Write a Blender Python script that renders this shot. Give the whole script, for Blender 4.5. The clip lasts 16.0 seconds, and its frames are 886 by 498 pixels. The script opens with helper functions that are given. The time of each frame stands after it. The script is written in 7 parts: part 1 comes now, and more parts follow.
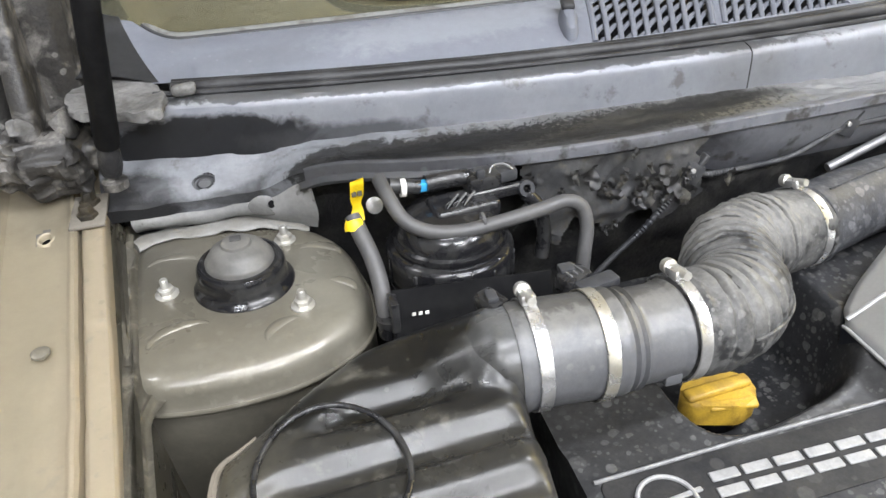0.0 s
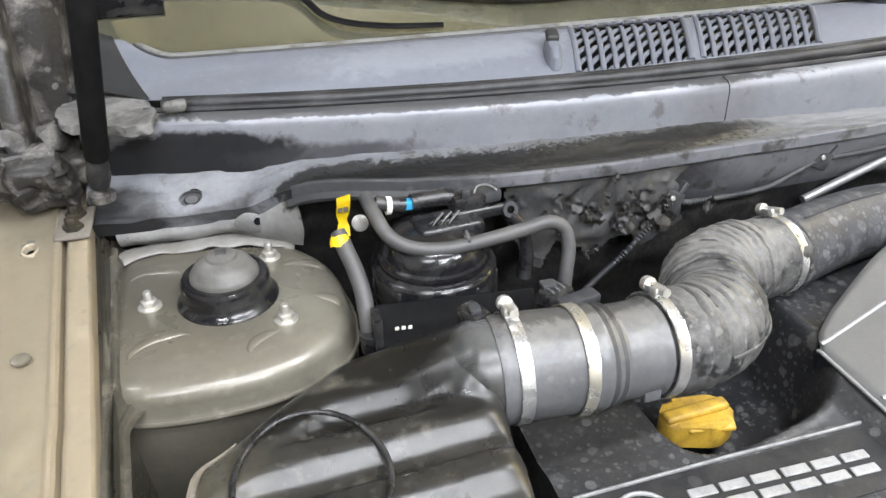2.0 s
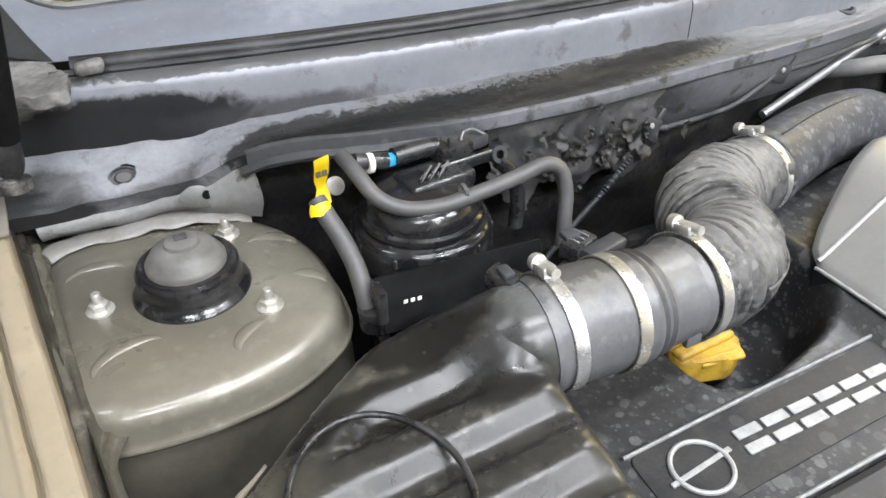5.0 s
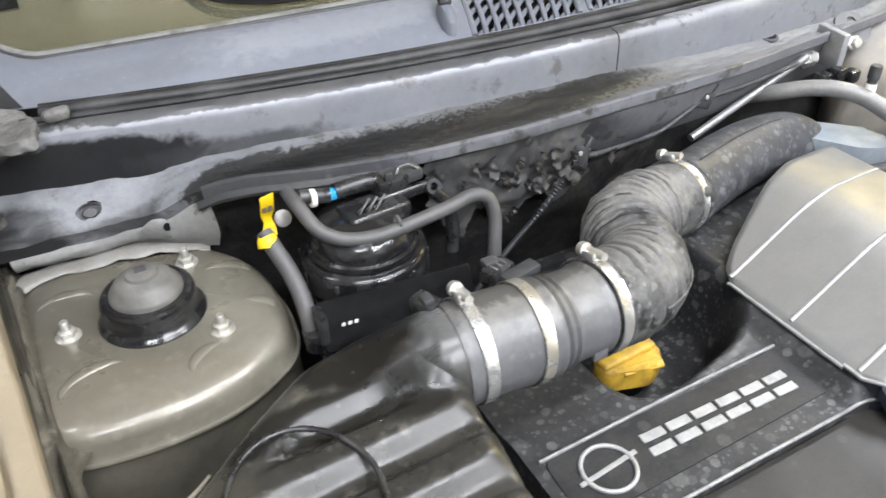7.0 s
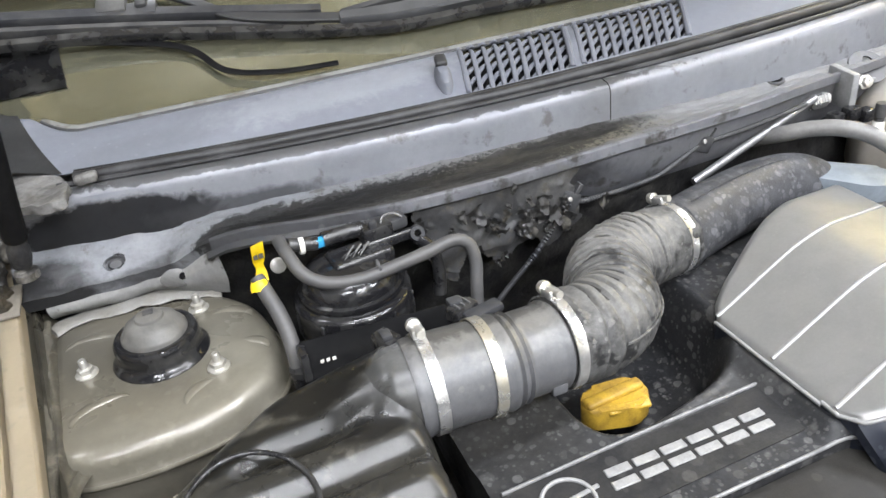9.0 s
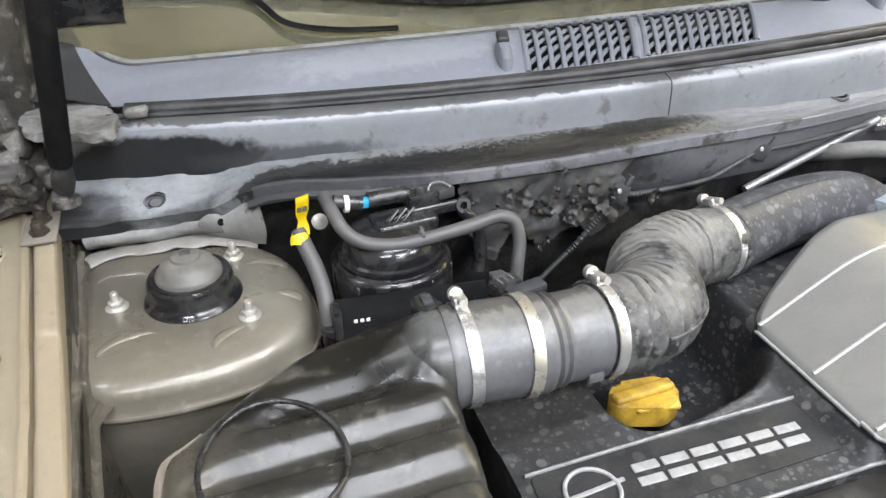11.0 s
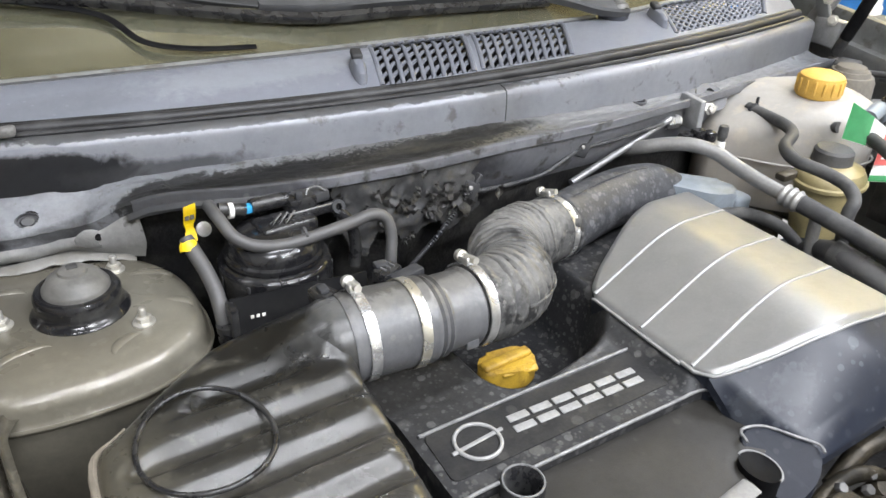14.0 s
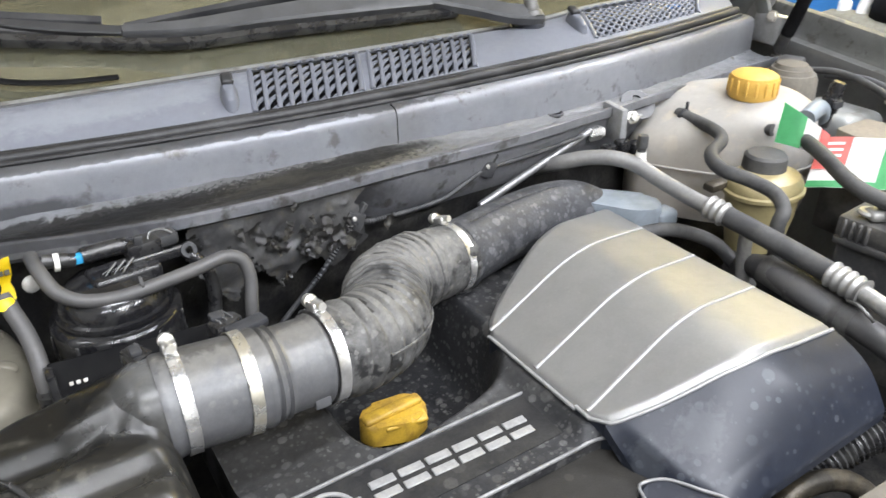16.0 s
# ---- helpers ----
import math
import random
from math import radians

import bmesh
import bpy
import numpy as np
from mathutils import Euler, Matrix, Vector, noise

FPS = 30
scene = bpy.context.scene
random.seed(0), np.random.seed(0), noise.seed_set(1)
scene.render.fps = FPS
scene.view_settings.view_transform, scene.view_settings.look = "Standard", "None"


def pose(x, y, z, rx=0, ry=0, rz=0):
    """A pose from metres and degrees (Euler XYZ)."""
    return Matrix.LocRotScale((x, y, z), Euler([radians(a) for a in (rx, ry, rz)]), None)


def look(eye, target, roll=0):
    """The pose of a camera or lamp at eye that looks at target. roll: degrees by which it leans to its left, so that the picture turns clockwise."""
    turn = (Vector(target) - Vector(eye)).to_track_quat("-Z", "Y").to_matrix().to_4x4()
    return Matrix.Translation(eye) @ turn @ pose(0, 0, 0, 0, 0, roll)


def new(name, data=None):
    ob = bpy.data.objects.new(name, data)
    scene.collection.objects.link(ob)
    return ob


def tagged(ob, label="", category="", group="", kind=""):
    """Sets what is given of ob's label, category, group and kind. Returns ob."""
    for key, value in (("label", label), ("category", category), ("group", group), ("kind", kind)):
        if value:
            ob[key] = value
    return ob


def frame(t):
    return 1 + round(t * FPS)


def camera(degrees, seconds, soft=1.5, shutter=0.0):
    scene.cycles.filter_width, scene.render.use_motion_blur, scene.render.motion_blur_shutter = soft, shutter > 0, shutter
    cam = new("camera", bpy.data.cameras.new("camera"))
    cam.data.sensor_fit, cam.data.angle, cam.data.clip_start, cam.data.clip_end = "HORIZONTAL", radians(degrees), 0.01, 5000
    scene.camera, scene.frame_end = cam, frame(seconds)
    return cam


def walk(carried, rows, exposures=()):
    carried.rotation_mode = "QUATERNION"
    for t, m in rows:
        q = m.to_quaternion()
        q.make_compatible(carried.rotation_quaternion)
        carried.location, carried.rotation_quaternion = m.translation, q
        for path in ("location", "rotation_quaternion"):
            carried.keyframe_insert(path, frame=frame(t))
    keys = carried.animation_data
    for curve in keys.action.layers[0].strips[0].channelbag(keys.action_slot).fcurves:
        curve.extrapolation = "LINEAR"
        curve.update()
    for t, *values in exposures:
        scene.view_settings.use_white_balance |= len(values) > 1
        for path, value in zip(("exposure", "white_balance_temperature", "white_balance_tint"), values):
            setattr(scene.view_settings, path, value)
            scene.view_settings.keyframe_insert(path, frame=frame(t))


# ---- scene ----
cam = camera(60.4, 16.0, soft=1.5, shutter=0.2)
PATH = [
    (0, (0.062, 0.069, 1.428), (0.451, 1.67, 0.294), -2.9),
    (0.5, (0.075, 0.051, 1.425), (0.474, 1.658, 0.303), -3.1),
    (1, (0.062, 0.037, 1.419), (0.478, 1.669, 0.34), 1.1),
    (1.5, (0.078, 0.038, 1.433), (0.513, 1.681, 0.377), -0.3),
    (2, (0.054, 0.049, 1.413), (0.507, 1.695, 0.371), -0.8),
    (2.5, (0.062, 0.046, 1.437), (0.541, 1.685, 0.395), 1.6),
    (3, (0.056, 0.079, 1.407), (0.639, 1.663, 0.333), -0.3),
    (3.5, (0.031, 0.105, 1.418), (0.62, 1.681, 0.337), 1.4),
    (4, (-0.013, 0.159, 1.421), (0.607, 1.72, 0.336), 0.0),
    (4.5, (-0.017, 0.174, 1.408), (0.677, 1.658, 0.26), -0.7),
    (4.7, (-0.025, 0.169, 1.39), (0.693, 1.618, 0.213), -0.3),
    (6.8, (-0.029, 0.111, 1.434), (0.708, 1.533, 0.236), -1.3),
    (7, (0.004, 0.097, 1.449), (0.745, 1.53, 0.267), -1.3),
    (7.5, (0.081, 0.064, 1.433), (0.811, 1.519, 0.271), -3.5),
    (8, (0.092, 0.038, 1.443), (0.64, 1.582, 0.296), -7.6),
    (8.5, (0.103, 0.016, 1.46), (0.656, 1.612, 0.389), -6.8),
    (9, (0.094, 0.001, 1.455), (0.648, 1.618, 0.416), -7.0),
    (9.2, (0.075, 0.0, 1.438), (0.615, 1.617, 0.392), -6.6),
    (11.3, (0.064, 0.014, 1.43), (0.585, 1.63, 0.374), -0.6),
    (11.5, (0.065, 0.012, 1.441), (0.589, 1.624, 0.38), -0.5),
    (12, (0.091, 0.018, 1.436), (0.629, 1.627, 0.378), -1.5),
    (12.5, (0.09, 0.021, 1.435), (0.651, 1.622, 0.376), -1.6),
    (13, (0.118, 0.005, 1.429), (0.683, 1.602, 0.365), -2.6),
    (13.5, (0.076, -0.017, 1.445), (0.847, 1.501, 0.397), -0.2),
    (14, (-0.025, -0.048, 1.458), (0.911, 1.402, 0.446), 2.8),
    (14.5, (-0.056, -0.074, 1.471), (0.981, 1.312, 0.469), 5.1),
    (15, (-0.009, -0.084, 1.456), (1.065, 1.326, 0.528), 0.6),
    (15.5, (0.106, -0.067, 1.451), (1.183, 1.34, 0.522), -1.1),
    (16, (0.156, -0.048, 1.429), (1.088, 1.433, 0.46), -0.5),
]
walk(cam, [(t, look(eye, target, roll)) for t, eye, target, roll in PATH], exposures=((0.0, 0.17), (4.7, 0.20), (9.0, 0.18), (12.5, 0.11), (13.5, 0.04), (14.5, 0.0), (15.3, 0.02), (16.0, 0.06)))

# ---- light: a closed workshop with ceiling lamps ----
world = bpy.data.worlds.new("world")
scene.world = world
world.use_nodes = True
world.node_tree.nodes["Background"].inputs[0].default_value = (0.5, 0.53, 0.58, 1)
world.node_tree.nodes["Background"].inputs[1].default_value = 0.05
scene.view_settings.exposure = 0.0


# ---- materials ----
def mat(name, base, rough=0.5, metal=0.0, second=None, amount=0.5, scale=20.0, grain=0.0, bump=0.0, bump_scale=200.0,
        rough_var=0.12, sharp=0.25, third=None, third_amount=0.35, third_scale=90.0, coat=0.0, transmission=0.0, ior=1.45, spec=0.5,
        patches=(), spots=(), sss=0.0):
    """A surface with stains at one scale, specks at another, grain and fine relief, in metres of the world.
    patches: dirt, wear or painted shade at a place: (centre, radii, colour, softness, noise scale, noise amount,
    strength).
    spots: round dried-drop marks: (scale, size, colour, strength)."""
    m = bpy.data.materials.new(name)
    m.use_nodes = True
    nt = m.node_tree
    b = nt.nodes["Principled BSDF"]
    link = nt.links.new
    geo = nt.nodes.new("ShaderNodeTexCoord")
    pos = geo.outputs["Object"]

    def noise_node(s, detail=5.0, rg=0.6, dist=0.0):
        n = nt.nodes.new("ShaderNodeTexNoise")
        n.inputs["Scale"].default_value, n.inputs["Detail"].default_value = s, detail
        n.inputs["Roughness"].default_value, n.inputs["Distortion"].default_value = rg, dist
        link(pos, n.inputs["Vector"])
        return n.outputs["Fac"]

    def mixed(fac, a, c):
        x = nt.nodes.new("ShaderNodeMix")
        x.data_type = "RGBA"
        link(fac, x.inputs[0])
        for v, s in ((a, x.inputs[6]), (c, x.inputs[7])):
            if isinstance(v, tuple):
                s.default_value = (*v, 1)
            else:
                link(v, s)
        return x.outputs[2]

    def stepped(fac, lo, hi, top=1.0):
        r = nt.nodes.new("ShaderNodeMapRange")
        r.inputs["From Min"].default_value, r.inputs["From Max"].default_value = lo, hi
        r.inputs["To Max"].default_value = top
        link(fac, r.inputs["Value"])
        return r.outputs["Result"]

    col = base
    big = noise_node(scale, 6.0, 0.62, 0.4)
    mask = None
    if second:
        c = 0.68 - 0.36 * amount
        mask = stepped(big, c - sharp / 2, c + sharp / 2)
        col = mixed(mask, col, second)
    if third:
        c = 0.68 - 0.36 * third_amount
        col = mixed(stepped(noise_node(third_scale, 4.0, 0.6), c - 0.05, c + 0.05), col, third)
    for c0, radii, tint, soft, n_scale, n_amount, strength in patches:
        off = nt.nodes.new("ShaderNodeVectorMath")
        off.operation = "SUBTRACT"
        link(pos, off.inputs[0])
        off.inputs[1].default_value = c0
        div = nt.nodes.new("ShaderNodeVectorMath")
        div.operation = "DIVIDE"
        link(off.outputs[0], div.inputs[0])
        div.inputs[1].default_value = radii
        ln = nt.nodes.new("ShaderNodeVectorMath")
        ln.operation = "LENGTH"
        link(div.outputs[0], ln.inputs[0])
        ragged = nt.nodes.new("ShaderNodeMath")
        ragged.operation = "MULTIPLY_ADD"
        link(noise_node(n_scale, 6.0, 0.65, 0.5), ragged.inputs[0])
        ragged.inputs[1].default_value = 2.0 * n_amount
        link(ln.outputs["Value"], ragged.inputs[2])
        inv = nt.nodes.new("ShaderNodeMapRange")
        inv.inputs["From Min"].default_value, inv.inputs["From Max"].default_value = 1 + n_amount - soft / 2, 1 + n_amount + soft / 2
        inv.inputs["To Min"].default_value, inv.inputs["To Max"].default_value = strength, 0.0
        link(ragged.outputs[0], inv.inputs["Value"])
        col = mixed(inv.outputs["Result"], col, tint)
    for s_scale, s_size, tint, strength in spots:
        vor = nt.nodes.new("ShaderNodeTexVoronoi")
        vor.inputs["Scale"].default_value = s_scale
        wob = nt.nodes.new("ShaderNodeMath")
        wob.operation = "MULTIPLY_ADD"
        link(noise_node(s_scale * 3, 3.0, 0.6), wob.inputs[0])
        wob.inputs[1].default_value = 0.22
        link(pos, vor.inputs["Vector"])
        link(vor.outputs["Distance"], wob.inputs[2])
        sep = nt.nodes.new("ShaderNodeSeparateColor")
        link(vor.outputs["Color"], sep.inputs[0])
        rad = nt.nodes.new("ShaderNodeMath")
        rad.operation = "MULTIPLY_ADD"
        link(sep.outputs[0], rad.inputs[0])
        rad.inputs[1].default_value, rad.inputs[2].default_value = -s_size, 0.0
        diff = nt.nodes.new("ShaderNodeMath")
        diff.operation = "ADD"
        link(wob.outputs[0], diff.inputs[0])
        link(rad.outputs[0], diff.inputs[1])
        fade = nt.nodes.new("ShaderNodeMath")
        fade.operation = "MULTIPLY"
        link(stepped(diff.outputs[0], 0.10, 0.04, 1.0), fade.inputs[0])
        link(stepped(sep.outputs[1], 0.25, 1.0, strength), fade.inputs[1])
        col = mixed(fade.outputs[0], col, tint)
    if grain:
        g = noise_node(scale * 9.0, 4.0, 0.7)
        lo = nt.nodes.new("ShaderNodeMix")
        lo.data_type, lo.blend_type = "RGBA", "MULTIPLY"
        lo.inputs[0].default_value = 1.0
        gr = nt.nodes.new("ShaderNodeMapRange")
        gr.inputs["From Min"].default_value, gr.inputs["From Max"].default_value = 0.3, 0.7
        gr.inputs["To Min"].default_value, gr.inputs["To Max"].default_value = 1.0 - grain, 1.0 + grain
        link(g, gr.inputs["Value"])
        cc = nt.nodes.new("ShaderNodeCombineColor")
        for k in range(3):
            link(gr.outputs[0], cc.inputs[k])
        if isinstance(col, tuple):
            lo.inputs[6].default_value = (*col, 1)
        else:
            link(col, lo.inputs[6])
        link(cc.outputs[0], lo.inputs[7])
        col = lo.outputs[2]
    if isinstance(col, tuple):
        b.inputs["Base Color"].default_value = (*col, 1)
    else:
        link(col, b.inputs["Base Color"])
    rr = nt.nodes.new("ShaderNodeMapRange")
    rr.inputs["From Min"].default_value, rr.inputs["From Max"].default_value = 0.3, 0.7
    rr.inputs["To Min"].default_value, rr.inputs["To Max"].default_value = max(0.02, rough - rough_var), min(1, rough + rough_var)
    link(big, rr.inputs["Value"])
    link(rr.outputs[0], b.inputs["Roughness"])
    b.inputs["Metallic"].default_value = metal
    b.inputs["Specular IOR Level"].default_value = spec
    b.inputs["Coat Weight"].default_value = coat
    b.inputs["Coat Roughness"].default_value = 0.12
    b.inputs["Transmission Weight"].default_value, b.inputs["IOR"].default_value = transmission, ior
    if sss:
        b.inputs["Subsurface Weight"].default_value, b.inputs["Subsurface Scale"].default_value = sss, 0.06
        b.inputs["Subsurface Radius"].default_value = (1.0, 0.9, 0.75)
    if bump:
        bp = nt.nodes.new("ShaderNodeBump")
        bp.inputs["Strength"].default_value, bp.inputs["Distance"].default_value = bump, 0.002
        link(noise_node(bump_scale, 4.0, 0.6), bp.inputs["Height"])
        link(bp.outputs[0], b.inputs["Normal"])
    return m


def glow(name, colour, strength):
    m = bpy.data.materials.new(name)
    m.use_nodes = True
    b = m.node_tree.nodes["Principled BSDF"]
    b.inputs["Base Color"].default_value = (0.8, 0.8, 0.8, 1)
    b.inputs["Emission Color"].default_value, b.inputs["Emission Strength"].default_value = (*colour, 1), strength
    return m


M = {
    "beige_paint": mat("beige_paint", (0.50, 0.425, 0.305), 0.4, 0.1, (0.46, 0.395, 0.285), 0.45, 9, 0.03, 0.06, 350, coat=0.2, sharp=0.5,
                       third=(0.42, 0.37, 0.28), third_amount=0.12, third_scale=40,
                       patches=(((-0.20, 0.62, 1.0), (0.062, 0.6, 0.2), (0.37, 0.325, 0.235), 0.5, 9, 0.35, 0.75),
                                ((-0.17, 0.90, 1.0), (0.06, 0.10, 0.1), (0.25, 0.22, 0.165), 0.6, 24, 0.5, 0.7)),
                       spots=((55, 0.35, (0.36, 0.315, 0.23), 0.5),)),
    "bay_paint": mat("bay_paint", (0.092, 0.085, 0.066), 0.33, 0.2, (0.13, 0.119, 0.092), 0.5, 12, 0.05, 0.08, 300, coat=0.3, sharp=0.5,
                     third=(0.17, 0.158, 0.128), third_amount=0.14, third_scale=26,
                     patches=(((-0.055, 0.645, 0.965), (0.05, 0.035, 0.05), (0.16, 0.146, 0.112), 0.9, 40, 0.4, 0.5),
                              ((0.09, 0.70, 0.965), (0.045, 0.07, 0.05), (0.20, 0.19, 0.155), 0.9, 30, 0.5, 0.6),
                              ((-0.08, 0.78, 0.965), (0.05, 0.05, 0.05), (0.085, 0.080, 0.066), 0.9, 30, 0.5, 0.7),
                              ((0.03, 0.62, 0.95), (0.10, 0.025, 0.03), (0.19, 0.178, 0.145), 0.8, 60, 0.6, 0.5)),
                     spots=((70, 0.4, (0.20, 0.185, 0.15), 0.35),)),
    "cowl_plastic": mat("cowl_plastic", (0.25, 0.264, 0.305), 0.45, 0, (0.275, 0.29, 0.332), 0.5, 9, 0.05, 0.12, 900, sharp=0.5,
                        patches=(((0.30, 0.935, 1.13), (0.16, 0.030, 0.05), (0.38, 0.40, 0.44), 0.5, 55, 0.8, 0.6),
                                 ((0.05, 0.93, 1.13), (0.10, 0.020, 0.05), (0.21, 0.22, 0.25), 0.8, 20, 0.6, 0.7)),
                        spots=((120, 0.3, (0.36, 0.375, 0.41), 0.35),)),
    "band_metal": mat("band_metal", (0.335, 0.350, 0.385), 0.4, 0.2, (0.385, 0.398, 0.430), 0.5, 8, 0.06, 0.1, 300,
                      third=(0.22, 0.22, 0.22), third_amount=0.10, third_scale=35,
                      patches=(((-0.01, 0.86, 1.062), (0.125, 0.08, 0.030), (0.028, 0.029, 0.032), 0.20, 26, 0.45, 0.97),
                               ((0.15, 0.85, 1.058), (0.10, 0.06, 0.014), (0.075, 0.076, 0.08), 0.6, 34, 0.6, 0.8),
                               ((0.62, 0.80, 1.075), (0.05, 0.05, 0.05), (0.24, 0.24, 0.245), 0.8, 30, 0.5, 0.5),
                               # far right end: dusty grey that also paints in its shade
                               ((1.36, 0.85, 1.07), (0.22, 0.12, 0.08), (0.235, 0.238, 0.245), 0.9, 10, 0.4, 0.8),
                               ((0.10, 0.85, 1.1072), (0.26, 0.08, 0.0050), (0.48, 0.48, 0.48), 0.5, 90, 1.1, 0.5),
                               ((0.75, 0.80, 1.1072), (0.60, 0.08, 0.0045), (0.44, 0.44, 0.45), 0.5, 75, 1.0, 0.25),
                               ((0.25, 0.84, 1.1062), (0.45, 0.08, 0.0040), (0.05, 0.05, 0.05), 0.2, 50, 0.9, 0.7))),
    "dirty_ledge": mat("dirty_ledge", (0.27, 0.28, 0.30), 0.48, 0, (0.20, 0.203, 0.21), 0.35, 9, 0.12, 0.3, 260, sharp=0.3,
                       third=(0.13, 0.125, 0.115), third_amount=0.14, third_scale=50,
                       patches=(((0.46, 0.765, 1.055), (0.33, 0.055, 0.08), (0.15, 0.148, 0.142), 0.9, 14, 0.35, 0.8),
                                ((0.98, 0.80, 1.045), (0.36, 0.09, 0.08), (0.25, 0.25, 0.252), 0.7, 12, 0.3, 0.9),
                                ((0.49, 0.770, 1.055), (0.17, 0.024, 0.05), (0.165, 0.152, 0.112), 0.5, 70, 0.7, 0.85),
                                ((0.135, 0.808, 1.05), (0.075, 0.020, 0.05), (0.030, 0.030, 0.030), 0.22, 80, 0.7, 0.92),
                                ((0.235, 0.785, 1.055), (0.115, 0.030, 0.05), (0.034, 0.033, 0.032), 0.22, 80, 0.75, 0.92),
                                ((0.40, 0.752, 1.055), (0.14, 0.022, 0.05), (0.048, 0.046, 0.042), 0.3, 80, 0.8, 0.85),
                                ((0.565, 0.787, 1.055), (0.095, 0.014, 0.05), (0.034, 0.033, 0.030), 0.35, 40, 0.55, 0.92),
                                ((-0.10, 0.85, 1.01), (0.060, 0.03, 0.05), (0.028, 0.028, 0.029), 0.3, 35, 0.4, 0.95),
                                ((0.23, 0.787, 1.055), (0.17, 0.020, 0.05), (0.016, 0.016, 0.016), 0.15, 190, 1.3, 0.92),
                                ((0.46, 0.775, 1.055), (0.16, 0.026, 0.05), (0.022, 0.021, 0.019), 0.15, 170, 1.5, 0.8),
                                ((0.00, 0.833, 1.012), (0.075, 0.008, 0.03), (0.055, 0.055, 0.056), 0.5, 60, 0.6, 0.85),
                                ((0.03, 0.86, 1.02), (0.09, 0.02, 0.03), (0.36, 0.37, 0.39), 0.9, 30, 0.6, 0.6))),
    "panel_grey": mat("panel_grey", (0.060, 0.062, 0.067), 0.45, 0.0, (0.09, 0.09, 0.094), 0.5, 9, 0.08, 0.1, 260,
                      third=(0.075, 0.073, 0.07), third_amount=0.2, third_scale=40),
    "bulkhead_dusty": mat("bulkhead_dusty", (0.20, 0.204, 0.228), 0.42, 0.1, (0.25, 0.253, 0.272), 0.5, 9, 0.1, 0.15, 260,
                          third=(0.09, 0.086, 0.083), third_amount=0.2, third_scale=30,
                          patches=(((0.17, 0.78, 1.05), (0.14, 0.09, 0.05), (0.075, 0.075, 0.078), 0.6, 30, 0.5, 0.8),
                                   ((0.46, 0.73, 1.02), (0.12, 0.08, 0.030), (0.060, 0.059, 0.059), 0.6, 30, 0.6, 0.75),
                                   ((0.95, 0.80, 1.02), (0.25, 0.08, 0.06), (0.22, 0.22, 0.225), 0.9, 14, 0.5, 0.6)),
                          spots=((60, 0.4, (0.25, 0.25, 0.25), 0.35),)),
    "wiper_grey": mat("wiper_grey", (0.024, 0.0245, 0.026), 0.5, 0, (0.034, 0.034, 0.034), 0.4, 20, 0.08, 0.1, 400, spec=0.35),
    "wiper_arm": mat("wiper_arm", (0.048, 0.049, 0.051), 0.45, 0, (0.065, 0.066, 0.068), 0.4, 20, 0.08, 0.1, 400, spec=0.4),
    "black_paint": mat("black_paint", (0.026, 0.027, 0.030), 0.45, 0, (0.055, 0.055, 0.055), 0.4, 14, 0.1, 0.1, 200, spec=0.35),
    "grimy_black": mat("grimy_black", (0.018, 0.018, 0.019), 0.55, 0, (0.048, 0.046, 0.042), 0.4, 24, 0.3, 0.8, 120, spec=0.28),
    "insulation": mat("insulation", (0.062, 0.062, 0.064), 0.42, 0, (0.115, 0.113, 0.111), 0.45, 16, 0.2, 0.25, 110, sharp=0.2,
                      third=(0.095, 0.088, 0.075), third_amount=0.16, third_scale=60),
    "shred_dark": mat("shred_dark", (0.017, 0.017, 0.017), 0.36, 0, (0.045, 0.043, 0.040), 0.4, 30, 0.3, 0.3, 160),
    "gloss_black": mat("gloss_black", (0.012, 0.012, 0.013), 0.28, 0, (0.05, 0.05, 0.048), 0.25, 30, 0.1, 0.04, 200, spec=0.5),
    "rubber": mat("rubber", (0.035, 0.035, 0.036), 0.65, 0, (0.07, 0.069, 0.066), 0.4, 25, 0.12, 0.15, 500),
    "seal_rubber": mat("seal_rubber", (0.016, 0.016, 0.017), 0.5, 0, (0.045, 0.045, 0.046), 0.35, 18, 0.1, 0.1, 400, spec=0.4),
    "hose_grey": mat("hose_grey", (0.062, 0.063, 0.067), 0.33, 0, (0.098, 0.099, 0.102), 0.5, 14, 0.12, 0.12, 300, sharp=0.4,
                     patches=(((0.31, 0.525, 1.030), (0.13, 0.050, 0.035), (0.125, 0.121, 0.112), 0.5, 40, 0.8, 0.85),
                              ((0.27, 0.53, 1.04), (0.12, 0.03, 0.03), (0.030, 0.029, 0.027), 0.3, 70, 0.95, 0.7)),
                     spots=((110, 0.4, (0.14, 0.137, 0.13), 0.4),)),
    "bellows_rubber": mat("bellows_rubber", (0.042, 0.042, 0.042), 0.55, 0, (0.092, 0.091, 0.088), 0.45, 26, 0.2, 0.15, 250, sharp=0.35, spec=0.3,
                          patches=(((0.50, 0.63, 1.0), (0.10, 0.05, 0.04), (0.145, 0.142, 0.134), 0.6, 60, 0.6, 0.8),
                                   ((0.42, 0.52, 1.02), (0.05, 0.05, 0.03), (0.125, 0.122, 0.115), 0.6, 60, 0.7, 0.75)),
                          third=(0.018, 0.018, 0.018), third_amount=0.34, third_scale=48,
                          spots=((150, 0.5, (0.18, 0.178, 0.17), 0.5), (90, 0.5, (0.16, 0.156, 0.145), 0.5))),
